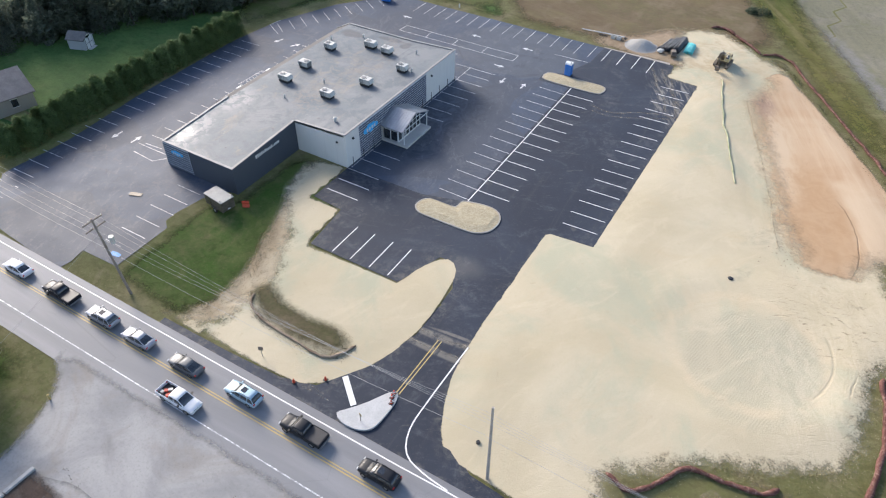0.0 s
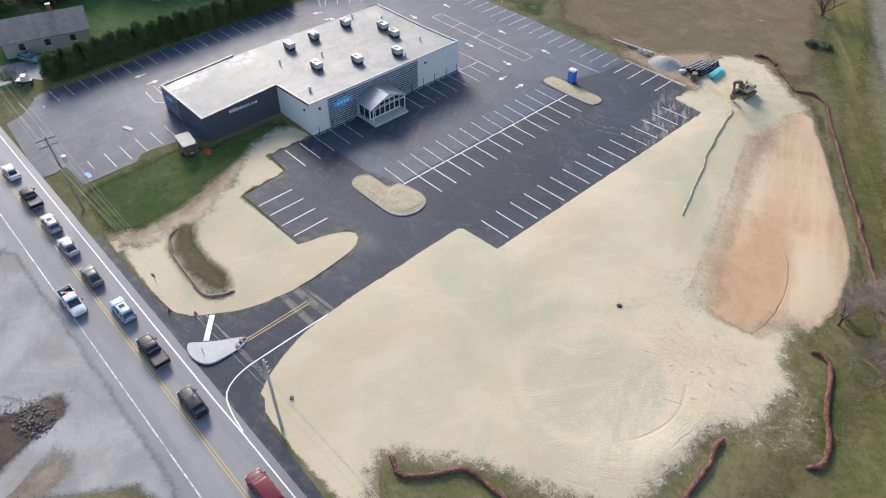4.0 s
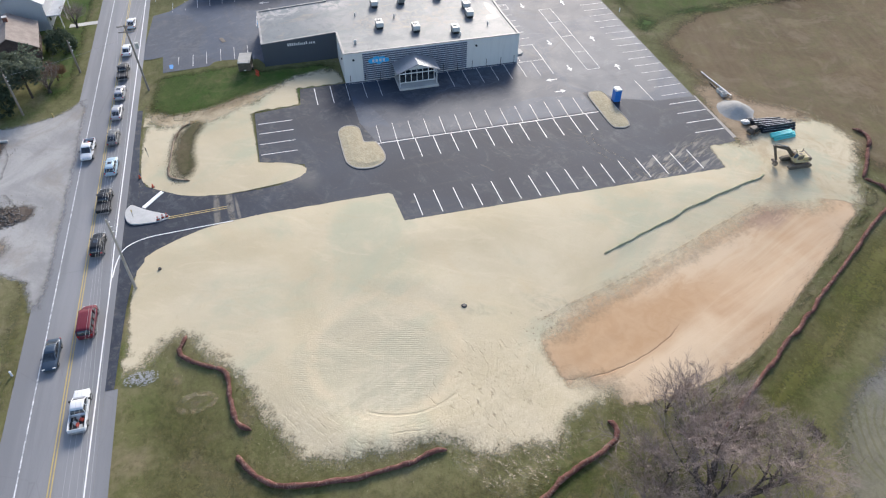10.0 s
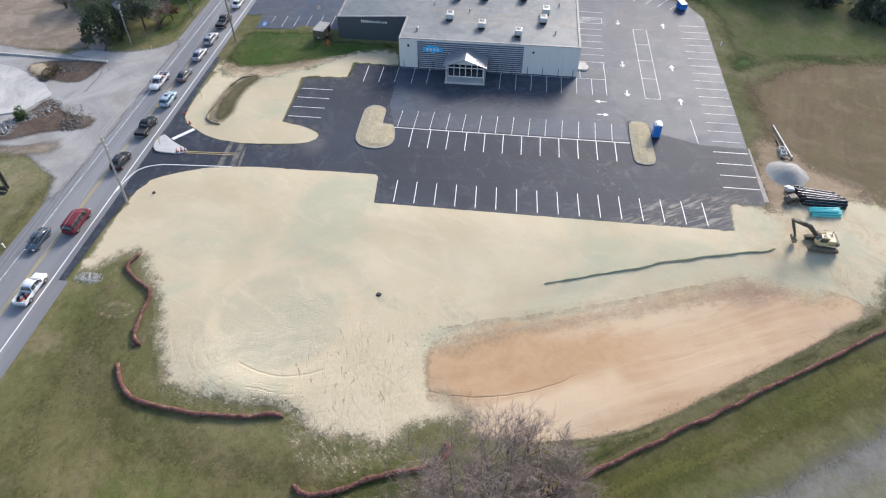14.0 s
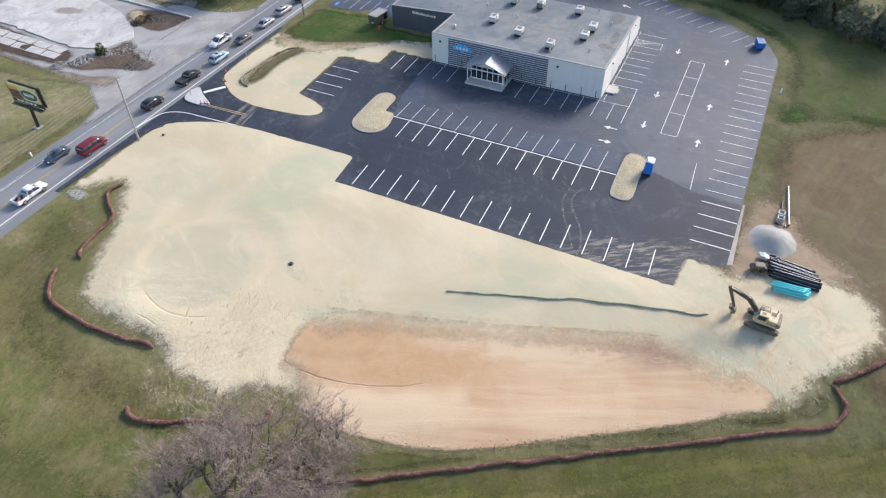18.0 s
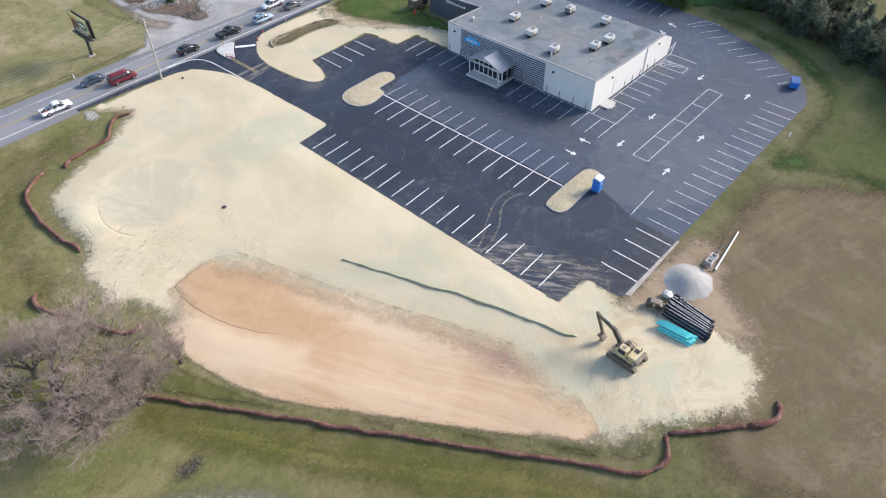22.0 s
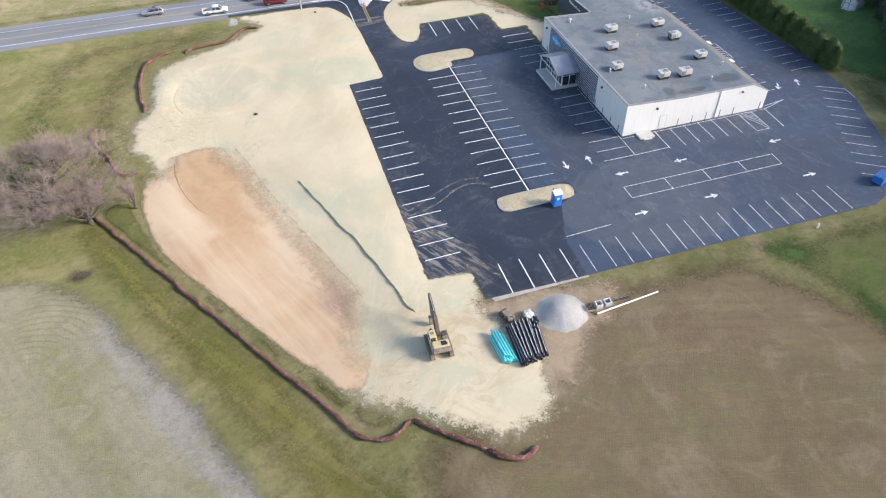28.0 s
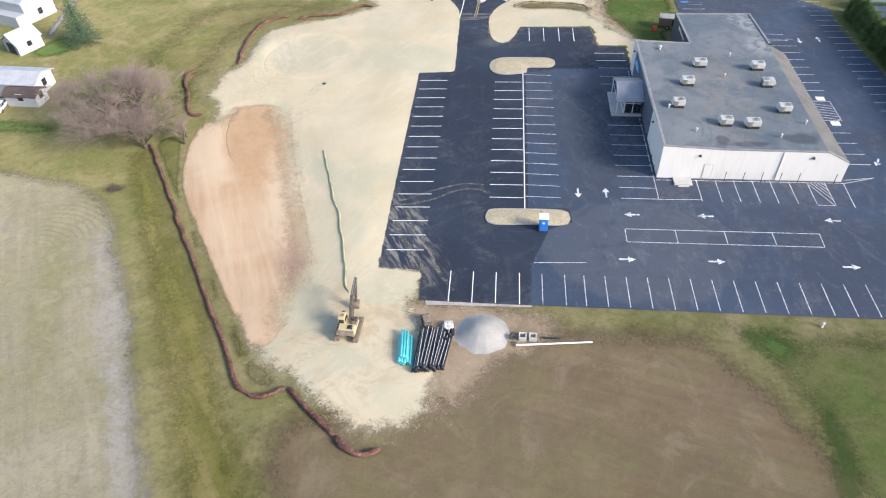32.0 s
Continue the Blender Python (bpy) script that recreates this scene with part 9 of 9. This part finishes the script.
POLES = [(-150, 29.4), (-101, 28.8), (-57.9, 27.2), (-11.7, 28.1), (46, 29.0)]
pa = utility_pole(-57.4, 27.7, 11.4, 2, "weathered utility pole with two crossarms beside the lawn", 90, (-0.5, 0.5))
part("transformer", cyl(0.28, 0.28, 0.9, 14, Matrix.Translation((0.45, 0.0, 7.6))), M["ac"], pa, "pale grey transformer can")
utility_pole(-11.3, 28.5, 11.0, 0, "pale weathered utility pole at the straw's corner", 90, (0.1, 0.2), M["pole_pale"])
utility_pole(-150, 29.4, 10.5)
utility_pole(-101, 28.8, 10.2)
utility_pole(46, 29.0, 10.8)
for (x0, y0), (x1, y1) in zip(POLES, POLES[1:]):
    for k, dy in enumerate((-1.1, -0.45, 0.45, 1.1)):
        ends = [(x, y - 0.1, gz(x, y) + 10.9 - 0.5 * k) if x == -11.7 else (x, y + dy, gz(x, y) + 10.6) for x, y in ((x0, y0), (x1, y1))]
        wire(*ends, 0.9)
    wire((x0, y0, gz(x0, y0) + 7.2), (x1, y1, gz(x1, y1) + 7.4), 1.0, 0.018)
utility_pole(-54.4, 8.9, 7.2, 0, "slim wooden service pole across the road")
utility_pole(-66.2, 16.0, 6.0, 0, "short wooden service pole across the road")
wire((-57.9, 27.2, 8.2), (-54.4, 8.9, 5.8), 0.3)
wire((-54.4, 8.9, 5.8), (-70, 3, 3.5), 0.4)


# ---- billboard ----
def billboard():
    b = thing("billboard", -7.3, 11.4, gz(-7.3, 11.4) - 0.1, 0, "roadside billboard on a single dark steel post", "billboard")
    part("post", between((-0.2, -0.2, 0), (-0.1, 0.6, 5.0), 0.28, 0.24, 12), M["black"], b)
    part("footing", box(-0.7, 0.5, -0.7, 0.4, 0, 0.2, 0.04), M["rubble_rock"], b)
    part("beam", box(-0.25, 0.0, -1.8, 4.2, 4.75, 5.05, 0.02), M["black"], b)
    part("walkway", box(0.2, 0.9, -2.0, 4.4, 4.5, 4.56), M["dark_steel"], b)
    for k in range(5):
        part("bracket", box(-0.2, 0.9, -1.7 + k * 1.45, -1.62 + k * 1.45, 4.4, 4.5), M["dark_steel"], b)
    part("panel_back", box(-0.45, -0.2, -2.0, 4.4, 4.7, 8.0, 0.03), M["black"], b, "black sheet backing")
    face = part("face", box(0.15, 0.24, -2.0, 4.4, 4.7, 8.0, 0.02), M["board_cream"], b, "cream printed board")
    part("frame", box(0.1, 0.26, -2.08, -1.98, 4.65, 8.05), M["black"], face)
    part("frame", box(0.1, 0.26, 4.38, 4.48, 4.65, 8.05), M["black"], face)
    part("lower_band", box(0.235, 0.246, -1.95, 4.35, 4.75, 5.45), M["black"], face, "dark band with pale bars")
    part("colour_patch", box(0.235, 0.247, -1.9, 0.6, 5.5, 6.9), M["brick"], face, "brownish picture patch")
    part("colour_patch", box(0.235, 0.248, -1.9, 0.2, 6.9, 7.5), M["board_gold"], face, "golden picture patch")
    m = Matrix.Translation((0.24, 2.2, 6.55)) @ pose(0, 0, 0, 0, 90, 0)
    part("oval", cyl(1, 1, 0.02, 28, m @ Matrix.Diagonal((0.85, 1.75, 1, 1))), M["board_green"], face, "dark green oval")
    part("oval_rim", cyl(1, 1, 0.014, 28, m @ Matrix.Diagonal((0.95, 1.88, 1, 1))), M["white_plastic"], face, "white oval rim")
    for k in range(5):
        part("letter_bar", box(0.26, 0.275, 1.2 + k * 0.42, 1.48 + k * 0.42, 6.3, 6.85), M["white_plastic"], face, "white bar on the oval")
        part("letter_bar", box(0.246, 0.256, -1.2 + k * 0.9, -0.6 + k * 0.9, 4.95, 5.25), M["white_plastic"], face, "pale bar on the dark band")


M["board_cream"] = simple("board_cream", (0.55, 0.50, 0.25), (0.62, 0.56, 0.30), 0.6, 0.5)
M["board_gold"] = simple("board_gold", (0.55, 0.30, 0.06), (0.6, 0.36, 0.08), 0.6, 0.5)
M["board_green"] = simple("board_green", (0.02, 0.09, 0.05), (0.03, 0.11, 0.06), 0.6, 0.5)
billboard()


# ---- the cleared site across the road ----
sheet("site_gravel", smooth_loop([(-48.6, 6.0), (-44, 9.5), (-36, 10), (-27, 14.8), (-22.6, 11), (-20.8, 3), (-20.5, -8), (-22, -22), (-28, -38), (-54, -38), (-51, -10)], True, 2), 2.2, -0.021, M["gravel"], "pale gravel and dust of a cleared site", "gravel", lambda x, y: 0.05 + 0.05 * wob(x, y, 0.3))
for line, lab in (([(-43.1, -5.7), (-46.8, -3.5), (-48.0, 7.3), (-44.2, 8.4), (-40.2, 7.3), (-39.0, 5.0), (-40.4, -1.2)], "dark disturbed earth beside the old slab"), ([(-23.4, -2.0), (-28, 1.2), (-35.6, 3.2), (-34.6, 6.2), (-31.6, 9.8), (-31.2, 14.4), (-27.2, 14.7), (-25.2, 8.6), (-22.4, 3.2)], "dark disturbed earth under the rubble"),
                  ([(-22.0, -3), (-22.6, -34), (-30.6, -34), (-28.8, -12), (-28.2, -3.2), (-25.6, -0.6)], "dark weedy strip beside the paving")):
    sheet("rubble_ground", smooth_loop(line, True, 1.2), 1.2, 0.03, M["rubble_soil"], lab, "soil", lambda x, y: 0.12 + 0.12 * wob(x, y, 0.3))
SLAB = [(-31.2, -32), (-29.2, -12), (-28.6, -3.5), (-31, 2.2), (-36, 3.6), (-38.4, 1.6), (-43.2, -6.2), (-45.4, -14), (-47, -32)]
sl = thing("old_floor_slab", 0, 0, 0, 0, "pale broken concrete floor slab of a cleared building", "slab")
SLAB = [(x + 0.5 * wob(x, y, 0.8), y + 0.5 * wob(x, y, 0.8, 4)) for x, y in fill_line(SLAB, 1.2)]
part("slab", slab(SLAB, -1.15, -0.82, 0.02), M["slab"], sl)
walk_ = thing("old_paving", 0, 0, 0, 0, "two rows of cracked pale paving slabs", "paving")
for row in range(2):
    for k in range(7):
        y = -29.5 + k * 3.9 + row * 0.6
        x = -27.4 + row * 2.1 + 0.07 * k
        ob = part("paving_slab", box(-0.95, 0.95, -1.8, 1.8, -0.2, 0.12, 0.03), M["slab"], walk_)
        ob.matrix_basis = pose(x, y, -0.93 + rng.uniform(-0.04, 0.05), rng.uniform(-1, 1), rng.uniform(-1, 1), rng.uniform(-3, 3))
M["rock_dark"] = simple("dark_rubble", (0.16, 0.14, 0.125), (0.24, 0.215, 0.195), 1.2, 0.9, 0, 0.2, 0.5, 7, 0.6)
sheet("site_dirt", smooth_loop([(-25.4, -7.0), (-25.2, -1.5), (-23.4, 3.5), (-24.6, 8.0), (-25.8, 12.6), (-21.6, 13.8), (-19.0, 10.5), (-18.6, 3.0), (-19.4, -8.0), (-21.0, -22.0), (-24.6, -22.0)], True, 1.5), 1.5, -0.004, M["dirt"], "brown trampled dirt beside the rubble", "soil")
sheet("sandy_mound", smooth_loop([(-44.4, -6.0), (-46.2, -2.8), (-44.0, 0.6), (-40.8, 1.6), (-39.8, -1.4), (-41.6, -4.2)], True, 1.0), 0.9, 0.2, M["sandy"], "tan mound of earth beside the slab", "soil", lambda x, y: 0.35 + 0.2 * wob(x, y, 0.5))
rock_heap("rubble_heap", -26.2, 1.6, 2.8, 2.0, 300, "heap of pale broken concrete across the road", (0.1, 0.34), M["rubble_rock"], 5)
rock_heap("rubble_heap", -22.9, -1.0, 1.8, 1.8, 160, "scattered pale stones at the end of the rubble", (0.08, 0.28), M["rubble_rock"], 15)
rock_heap("rubble_heap", -29.4, 3.9, 1.6, 1.6, 160, "heap of pale broken concrete beside the evergreen", (0.1, 0.32), M["rubble_rock"], 16)
rock_heap("rubble_heap", -31.6, 5.6, 3.0, 2.0, 240, "heap of broken concrete and soil across the road", (0.08, 0.28), M["rubble_rock"], 8)
rock_heap("rubble_heap", -28.6, 11.0, 2.2, 2.6, 200, "dark heap of soil and rubble beside the gravel", (0.08, 0.3), M["rock_dark"], 6)
rock_heap("rubble_heap", -43.8, 2.6, 2.6, 4.2, 240, "dark heap of brush and rubble beside the slab", (0.08, 0.3), M["rock_dark"], 7)
scatter("dead_brush", "dead brush on the rubble heaps", lambda r: (r.gauss(-29.4, 1.5), r.gauss(7.6, 2.2)), 700, "weed", 0.22, 71, 0.6)
scatter("dead_brush", "dead brush on the rubble heaps", lambda r: (r.gauss(-44.0, 1.2), r.gauss(2.4, 2.2)), 700, "bark", 0.22, 72, 0.6)
scatter("dead_brush", "dark dead brush on the rubble heaps", lambda r: (r.gauss(-29.8, 1.3), r.gauss(8.2, 1.9)), 600, "bark", 0.22, 74, 0.6)
kerb = thing("concrete_barrier", 0, 0, 0, 0, "long pale concrete kerb along the cleared site", "barrier")
for k in range(12):
    part("block", box(-1.45, 1.45, -0.2, 0.2, 0, 0.3, 0.04), M["slab"], kerb).matrix_basis = pose(-47.2 - 0.1 * k, 6.6 - 3.0 * k, -1.0, 0, 0, 88)
sheet("yard_soil", smooth_loop([(-58, 3), (-50, 5), (-50, -36), (-80, -36), (-76, -16), (-64, -4)], True, 2), 3, -0.035, M["dirt"], "bare brownish yard behind the houses", "soil")


# ---- houses and outbuildings ----
def house(x, y, turn, w, d, h, rise, wall, roof, label, name="house", over=0.4, wins=3, base=None):
    b = thing(name, x, y, (gz(x, y) if base is None else base) - 0.1, turn, label, "house" if name == "house" else name)
    for s, nm in ((-1, "wall"), (1, "wall")):
        part(nm, box(-w / 2, w / 2, s * d / 2 - (0 if s < 0 else 0.2), s * d / 2 + (0.2 if s < 0 else 0), 0, h), wall, b)
        bm = bmesh.new()
        xx = s * w / 2
        v = [bm.verts.new((xx - s * t, yy, z)) for t in (0, 0.2) for yy, z in ((-d / 2 + 0.2, 0), (d / 2 - 0.2, 0), (d / 2 - 0.2, h), (0, h + rise * (1 - 0.2 / d)), (-d / 2 + 0.2, h))]
        bm.faces.new(v[:5]), bm.faces.new(v[5:])
        for i in range(5):
            bm.faces.new((v[i], v[(i + 1) % 5], v[5 + (i + 1) % 5], v[5 + i]))
        bmesh.ops.recalc_face_normals(bm, faces=bm.faces[:])
        part("gable_wall", bm, wall, b)
    for s in (-1, 1):
        bm = bmesh.new()
        ye, ze = s * (d / 2 + over), h - over * rise / (d / 2)
        q = [(-w / 2 - over, 0, h + rise), (w / 2 + over, 0, h + rise), (w / 2 + over, ye, ze), (-w / 2 - over, ye, ze)]
        lo, hi = [bm.verts.new(Vector(p)) for p in q], [bm.verts.new(Vector(p) + Vector((0, 0, 0.16))) for p in q]
        bm.faces.new(lo), bm.faces.new(hi)
        for i in range(4):
            bm.faces.new((lo[i], lo[(i + 1) % 4], hi[(i + 1) % 4], hi[i]))
        bmesh.ops.recalc_face_normals(bm, faces=bm.faces[:])
        part("roof", bm, roof, b)
    for s in (-1, 1):
        for k in range(wins):
            wx = -w / 2 + w * (k + 0.7) / (wins + 0.4)
            wn_ = part("window", box(wx - 0.45, wx + 0.45, s * (d / 2 + 0.01) - 0.03, s * (d / 2 + 0.01) + 0.03, 1.1, 2.3), M["glass"], b)
            part("frame", box(wx - 0.55, wx + 0.55, s * (d / 2 + 0.02) - 0.02, s * (d / 2 + 0.02) + 0.02, 1.0, 1.1), M["frame"], wn_)
            part("frame", box(wx - 0.55, wx + 0.55, s * (d / 2 + 0.02) - 0.02, s * (d / 2 + 0.02) + 0.02, 2.3, 2.4), M["frame"], wn_)
    for s in (-1, 1):
        wn_ = part("window", box(s * (w / 2 + 0.01) - 0.03, s * (w / 2 + 0.01) + 0.03, -0.5, 0.5, 1.1, 2.3), M["glass"], b)
        part("frame", box(s * (w / 2 + 0.02) - 0.02, s * (w / 2 + 0.02) + 0.02, -0.6, 0.6, 2.3, 2.4), M["frame"], wn_)
    return b


def chimney(b, x, y, z0, z1):
    c = part("chimney", box(x - 0.35, x + 0.35, y - 0.35, y + 0.35, z0, z1, 0.03), M["brick"], b)
    part("cap", box(x - 0.42, x + 0.42, y - 0.42, y + 0.42, z1, z1 + 0.1, 0.02), M["concrete"], c)


h1 = house(-107.6, 42.0, 75, 14, 9, 2.8, 2.2, M["siding_tan"], M["shingle_brown"], "single-storey house with a brown-grey shingle roof behind the hedge")
chimney(h1, 2, 0.5, 4.2, 6.2)
h2 = house(-88.5, 5.0, 0, 9, 8, 5.2, 2.6, M["siding_white"], M["shingle_pale"], "two-storey white house with a pale roof across the road")
part("porch_roof", box(-4.5, 4.5, 3.9, 6.4, 2.6, 2.8, 0.03), M["shingle_pale"], h2, "pale porch roof")
for dx in (-4.2, 0, 4.2):
    part("porch_post", box(dx - 0.08, dx + 0.08, 6.1, 6.26, 0, 2.6), M["frame"], h2)
h3 = house(-76.3, 4.4, 10, 10, 8, 2.8, 2.2, M["dark_brick"], M["shingle_brown"], "dark brown single-storey house across the road")
chimney(h3, -2, 0, 4.0, 5.8)
h4 = house(-75.2, -3.6, 15, 8, 6, 5.4, 2.4, M["siding_white"], M["shingle"], "two-storey white house behind the yard")
h5 = house(69.0, 39.0, -20, 9, 7, 4.6, 2.4, M["siding_white"], M["shingle_pale"], "white farmhouse with tall windows")
part("porch", box(-4.5, 4.5, 3.5, 5.6, 0, 2.5, 0.03), M["siding_white"], h5, "white enclosed porch")
h6 = house(61.2, 53.6, 62, 5.0, 4.2, 2.3, 1.5, M["siding_white"], M["shingle_pale"], "small white garage with a white roof", "garage", 0.25, 1)
part("door", box(2.48, 2.54, -1.2, 1.2, 0.1, 2.1, 0.02), M["black"], h6, "dark open garage door")
h7 = house(57.6, 68.0, -3, 17, 5.2, 2.6, 0.9, M["siding_white"], M["shingle_pale"], "long low barn with a pale blue-grey roof", "barn")
h8 = house(50.4, 72.3, -3, 5.6, 3.0, 2.0, 0.6, M["siding_white"], M["dark_brick"], "low white shed with a dark roof", "shed", 0.3, 1)
sd = house(-112.7, 64.6, 20, 3.2, 2.8, 1.9, 0.9, M["siding_white"], M["shingle"], "small white garden shed on the lawn", "shed", 0.2, 0)
for s in (-1, 1):
    dr = part("door", box(1.6, 1.66, s * 0.5 - 0.46, s * 0.5 + 0.46, 0.1, 1.95, 0.01), M["frame"], sd, "white shed door with dark trim")
    part("trim", box(1.65, 1.68, s * 0.5 - 0.46, s * 0.5 - 0.4, 0.1, 1.95), M["black"], dr)
    part("trim", box(1.65, 1.68, s * 0.5 - 0.4, s * 0.5 + 0.46, 1.0, 1.06), M["black"], dr)
part("ramp", prism([(1.6, 0), (2.8, 0), (1.6, 0.15)], -0.9, 0.9), M["concrete"], sd)
pool = thing("swimming_pool", -72.8, -11.2, gz(-73, -11) - 0.05, 0, "round above-ground pool with a pale cover", "pool")
part("wall", cyl(3.0, 3.0, 1.25, 32, None, False), M["shingle_pale"], pool)
part("cover", cyl(2.95, 2.95, 0.04, 32, Matrix.Translation((0, 0, 1.1))), M["white_plastic"], pool, "pale blue pool cover")
part("rim", cyl(3.08, 3.05, 0.06, 32, Matrix.Translation((0, 0, 1.22)), False), M["frame"], pool)
ut = thing("utility_cart", -95.2, 33.6, gz(-95.2, 33.6), 60, "small black utility cart parked on the grass", "cart")
part("body", box(-1.2, 1.2, -0.6, 0.6, 0.35, 0.85, 0.06, None, 2), M["black"], ut)
part("cabin", prism([(-0.4, 0.8), (0.7, 0.8), (0.4, 1.7), (-0.4, 1.7)], -0.58, 0.58, 0.04), M["frame"], ut, "pale cabin frame")
part("bed", box(-1.2, -0.5, -0.6, 0.6, 0.85, 1.05, 0.03), M["steel"], ut)
wheels(ut, (-0.8, 0.8), 0.6, 0.3)
sheet("house_drive", [(-106, 26.3), (-98, 26.3), (-97.5, 34), (-94.5, 36.2), (-95.5, 39.5), (-101, 39.8), (-103.5, 36)], 2, -0.02, M["road"], "grey asphalt house drive", "drive")
sheet("farm_drive", [(57.6, 50.5), (60.4, 50), (62.4, 40), (64.4, 28), (61.6, 28), (59.6, 40)], 2, -0.03, M["gravel"], "pale gravel farm drive", "drive")
sheet("house_walk", [(-86, 17.0), (-84.6, 17.0), (-84.2, 12), (-85.6, 12)], 1.5, -0.03, M["concrete"], "pale concrete garden path", "path")
sheet("lawn_south", [(-120, 16.6), (-58, 16.6), (-55, 14.5), (-60, 10), (-70, 6), (-95, 2), (-120, 2)], 3, -0.045, M["lawn"], "lawn in front of the houses across the road", "grass")
# fence along the drive
fn = thing("board_fence", 0, 0, 0, 0, "low pale board fence beside the road", "fence")
for k in range(5):
    part("post", box(-92.0 - k * 2.4, -91.9 - k * 2.4, 27.3, 27.4, -1.1, 0.1), M["frame"], fn)
for k in range(4):
    part("rail", box(-94.3 - k * 2.4, -92.0 - k * 2.4, 27.33, 27.37, -0.5, -0.35), M["frame"], fn)
# markers and small things on the verge
for x, y, mat, lab in ((-52.6, 13.6, "yellow", "yellow marker barrel on the grass"), (-1.5, 16.6, "white_plastic", "white marker on the verge"), (-63.8, 115.4, "white_plastic", "pale marker stake by the lot's edge")):
    b_ = thing("marker_post", x, y, gz(x, y) - 0.08, 0, lab, "marker")
    part("post", cyl(0.12, 0.1, 0.7, 10), M[mat], b_)
    part("cap", cyl(0.14, 0.05, 0.1, 10, Matrix.Translation((0, 0, 0.7))), M[mat], b_)
# thin plate added in place of a darker pothole patch
lat = thing("debris", -70.6, 40.1, gz(-70.6, 40.1) + 0.01, 20, "dark flat plate standing in for a patch in the old asphalt", "debris")
part("scrap", box(-0.9, 0.9, -0.35, 0.35, 0, 0.06, 0.02), M["dark_steel"], lat)
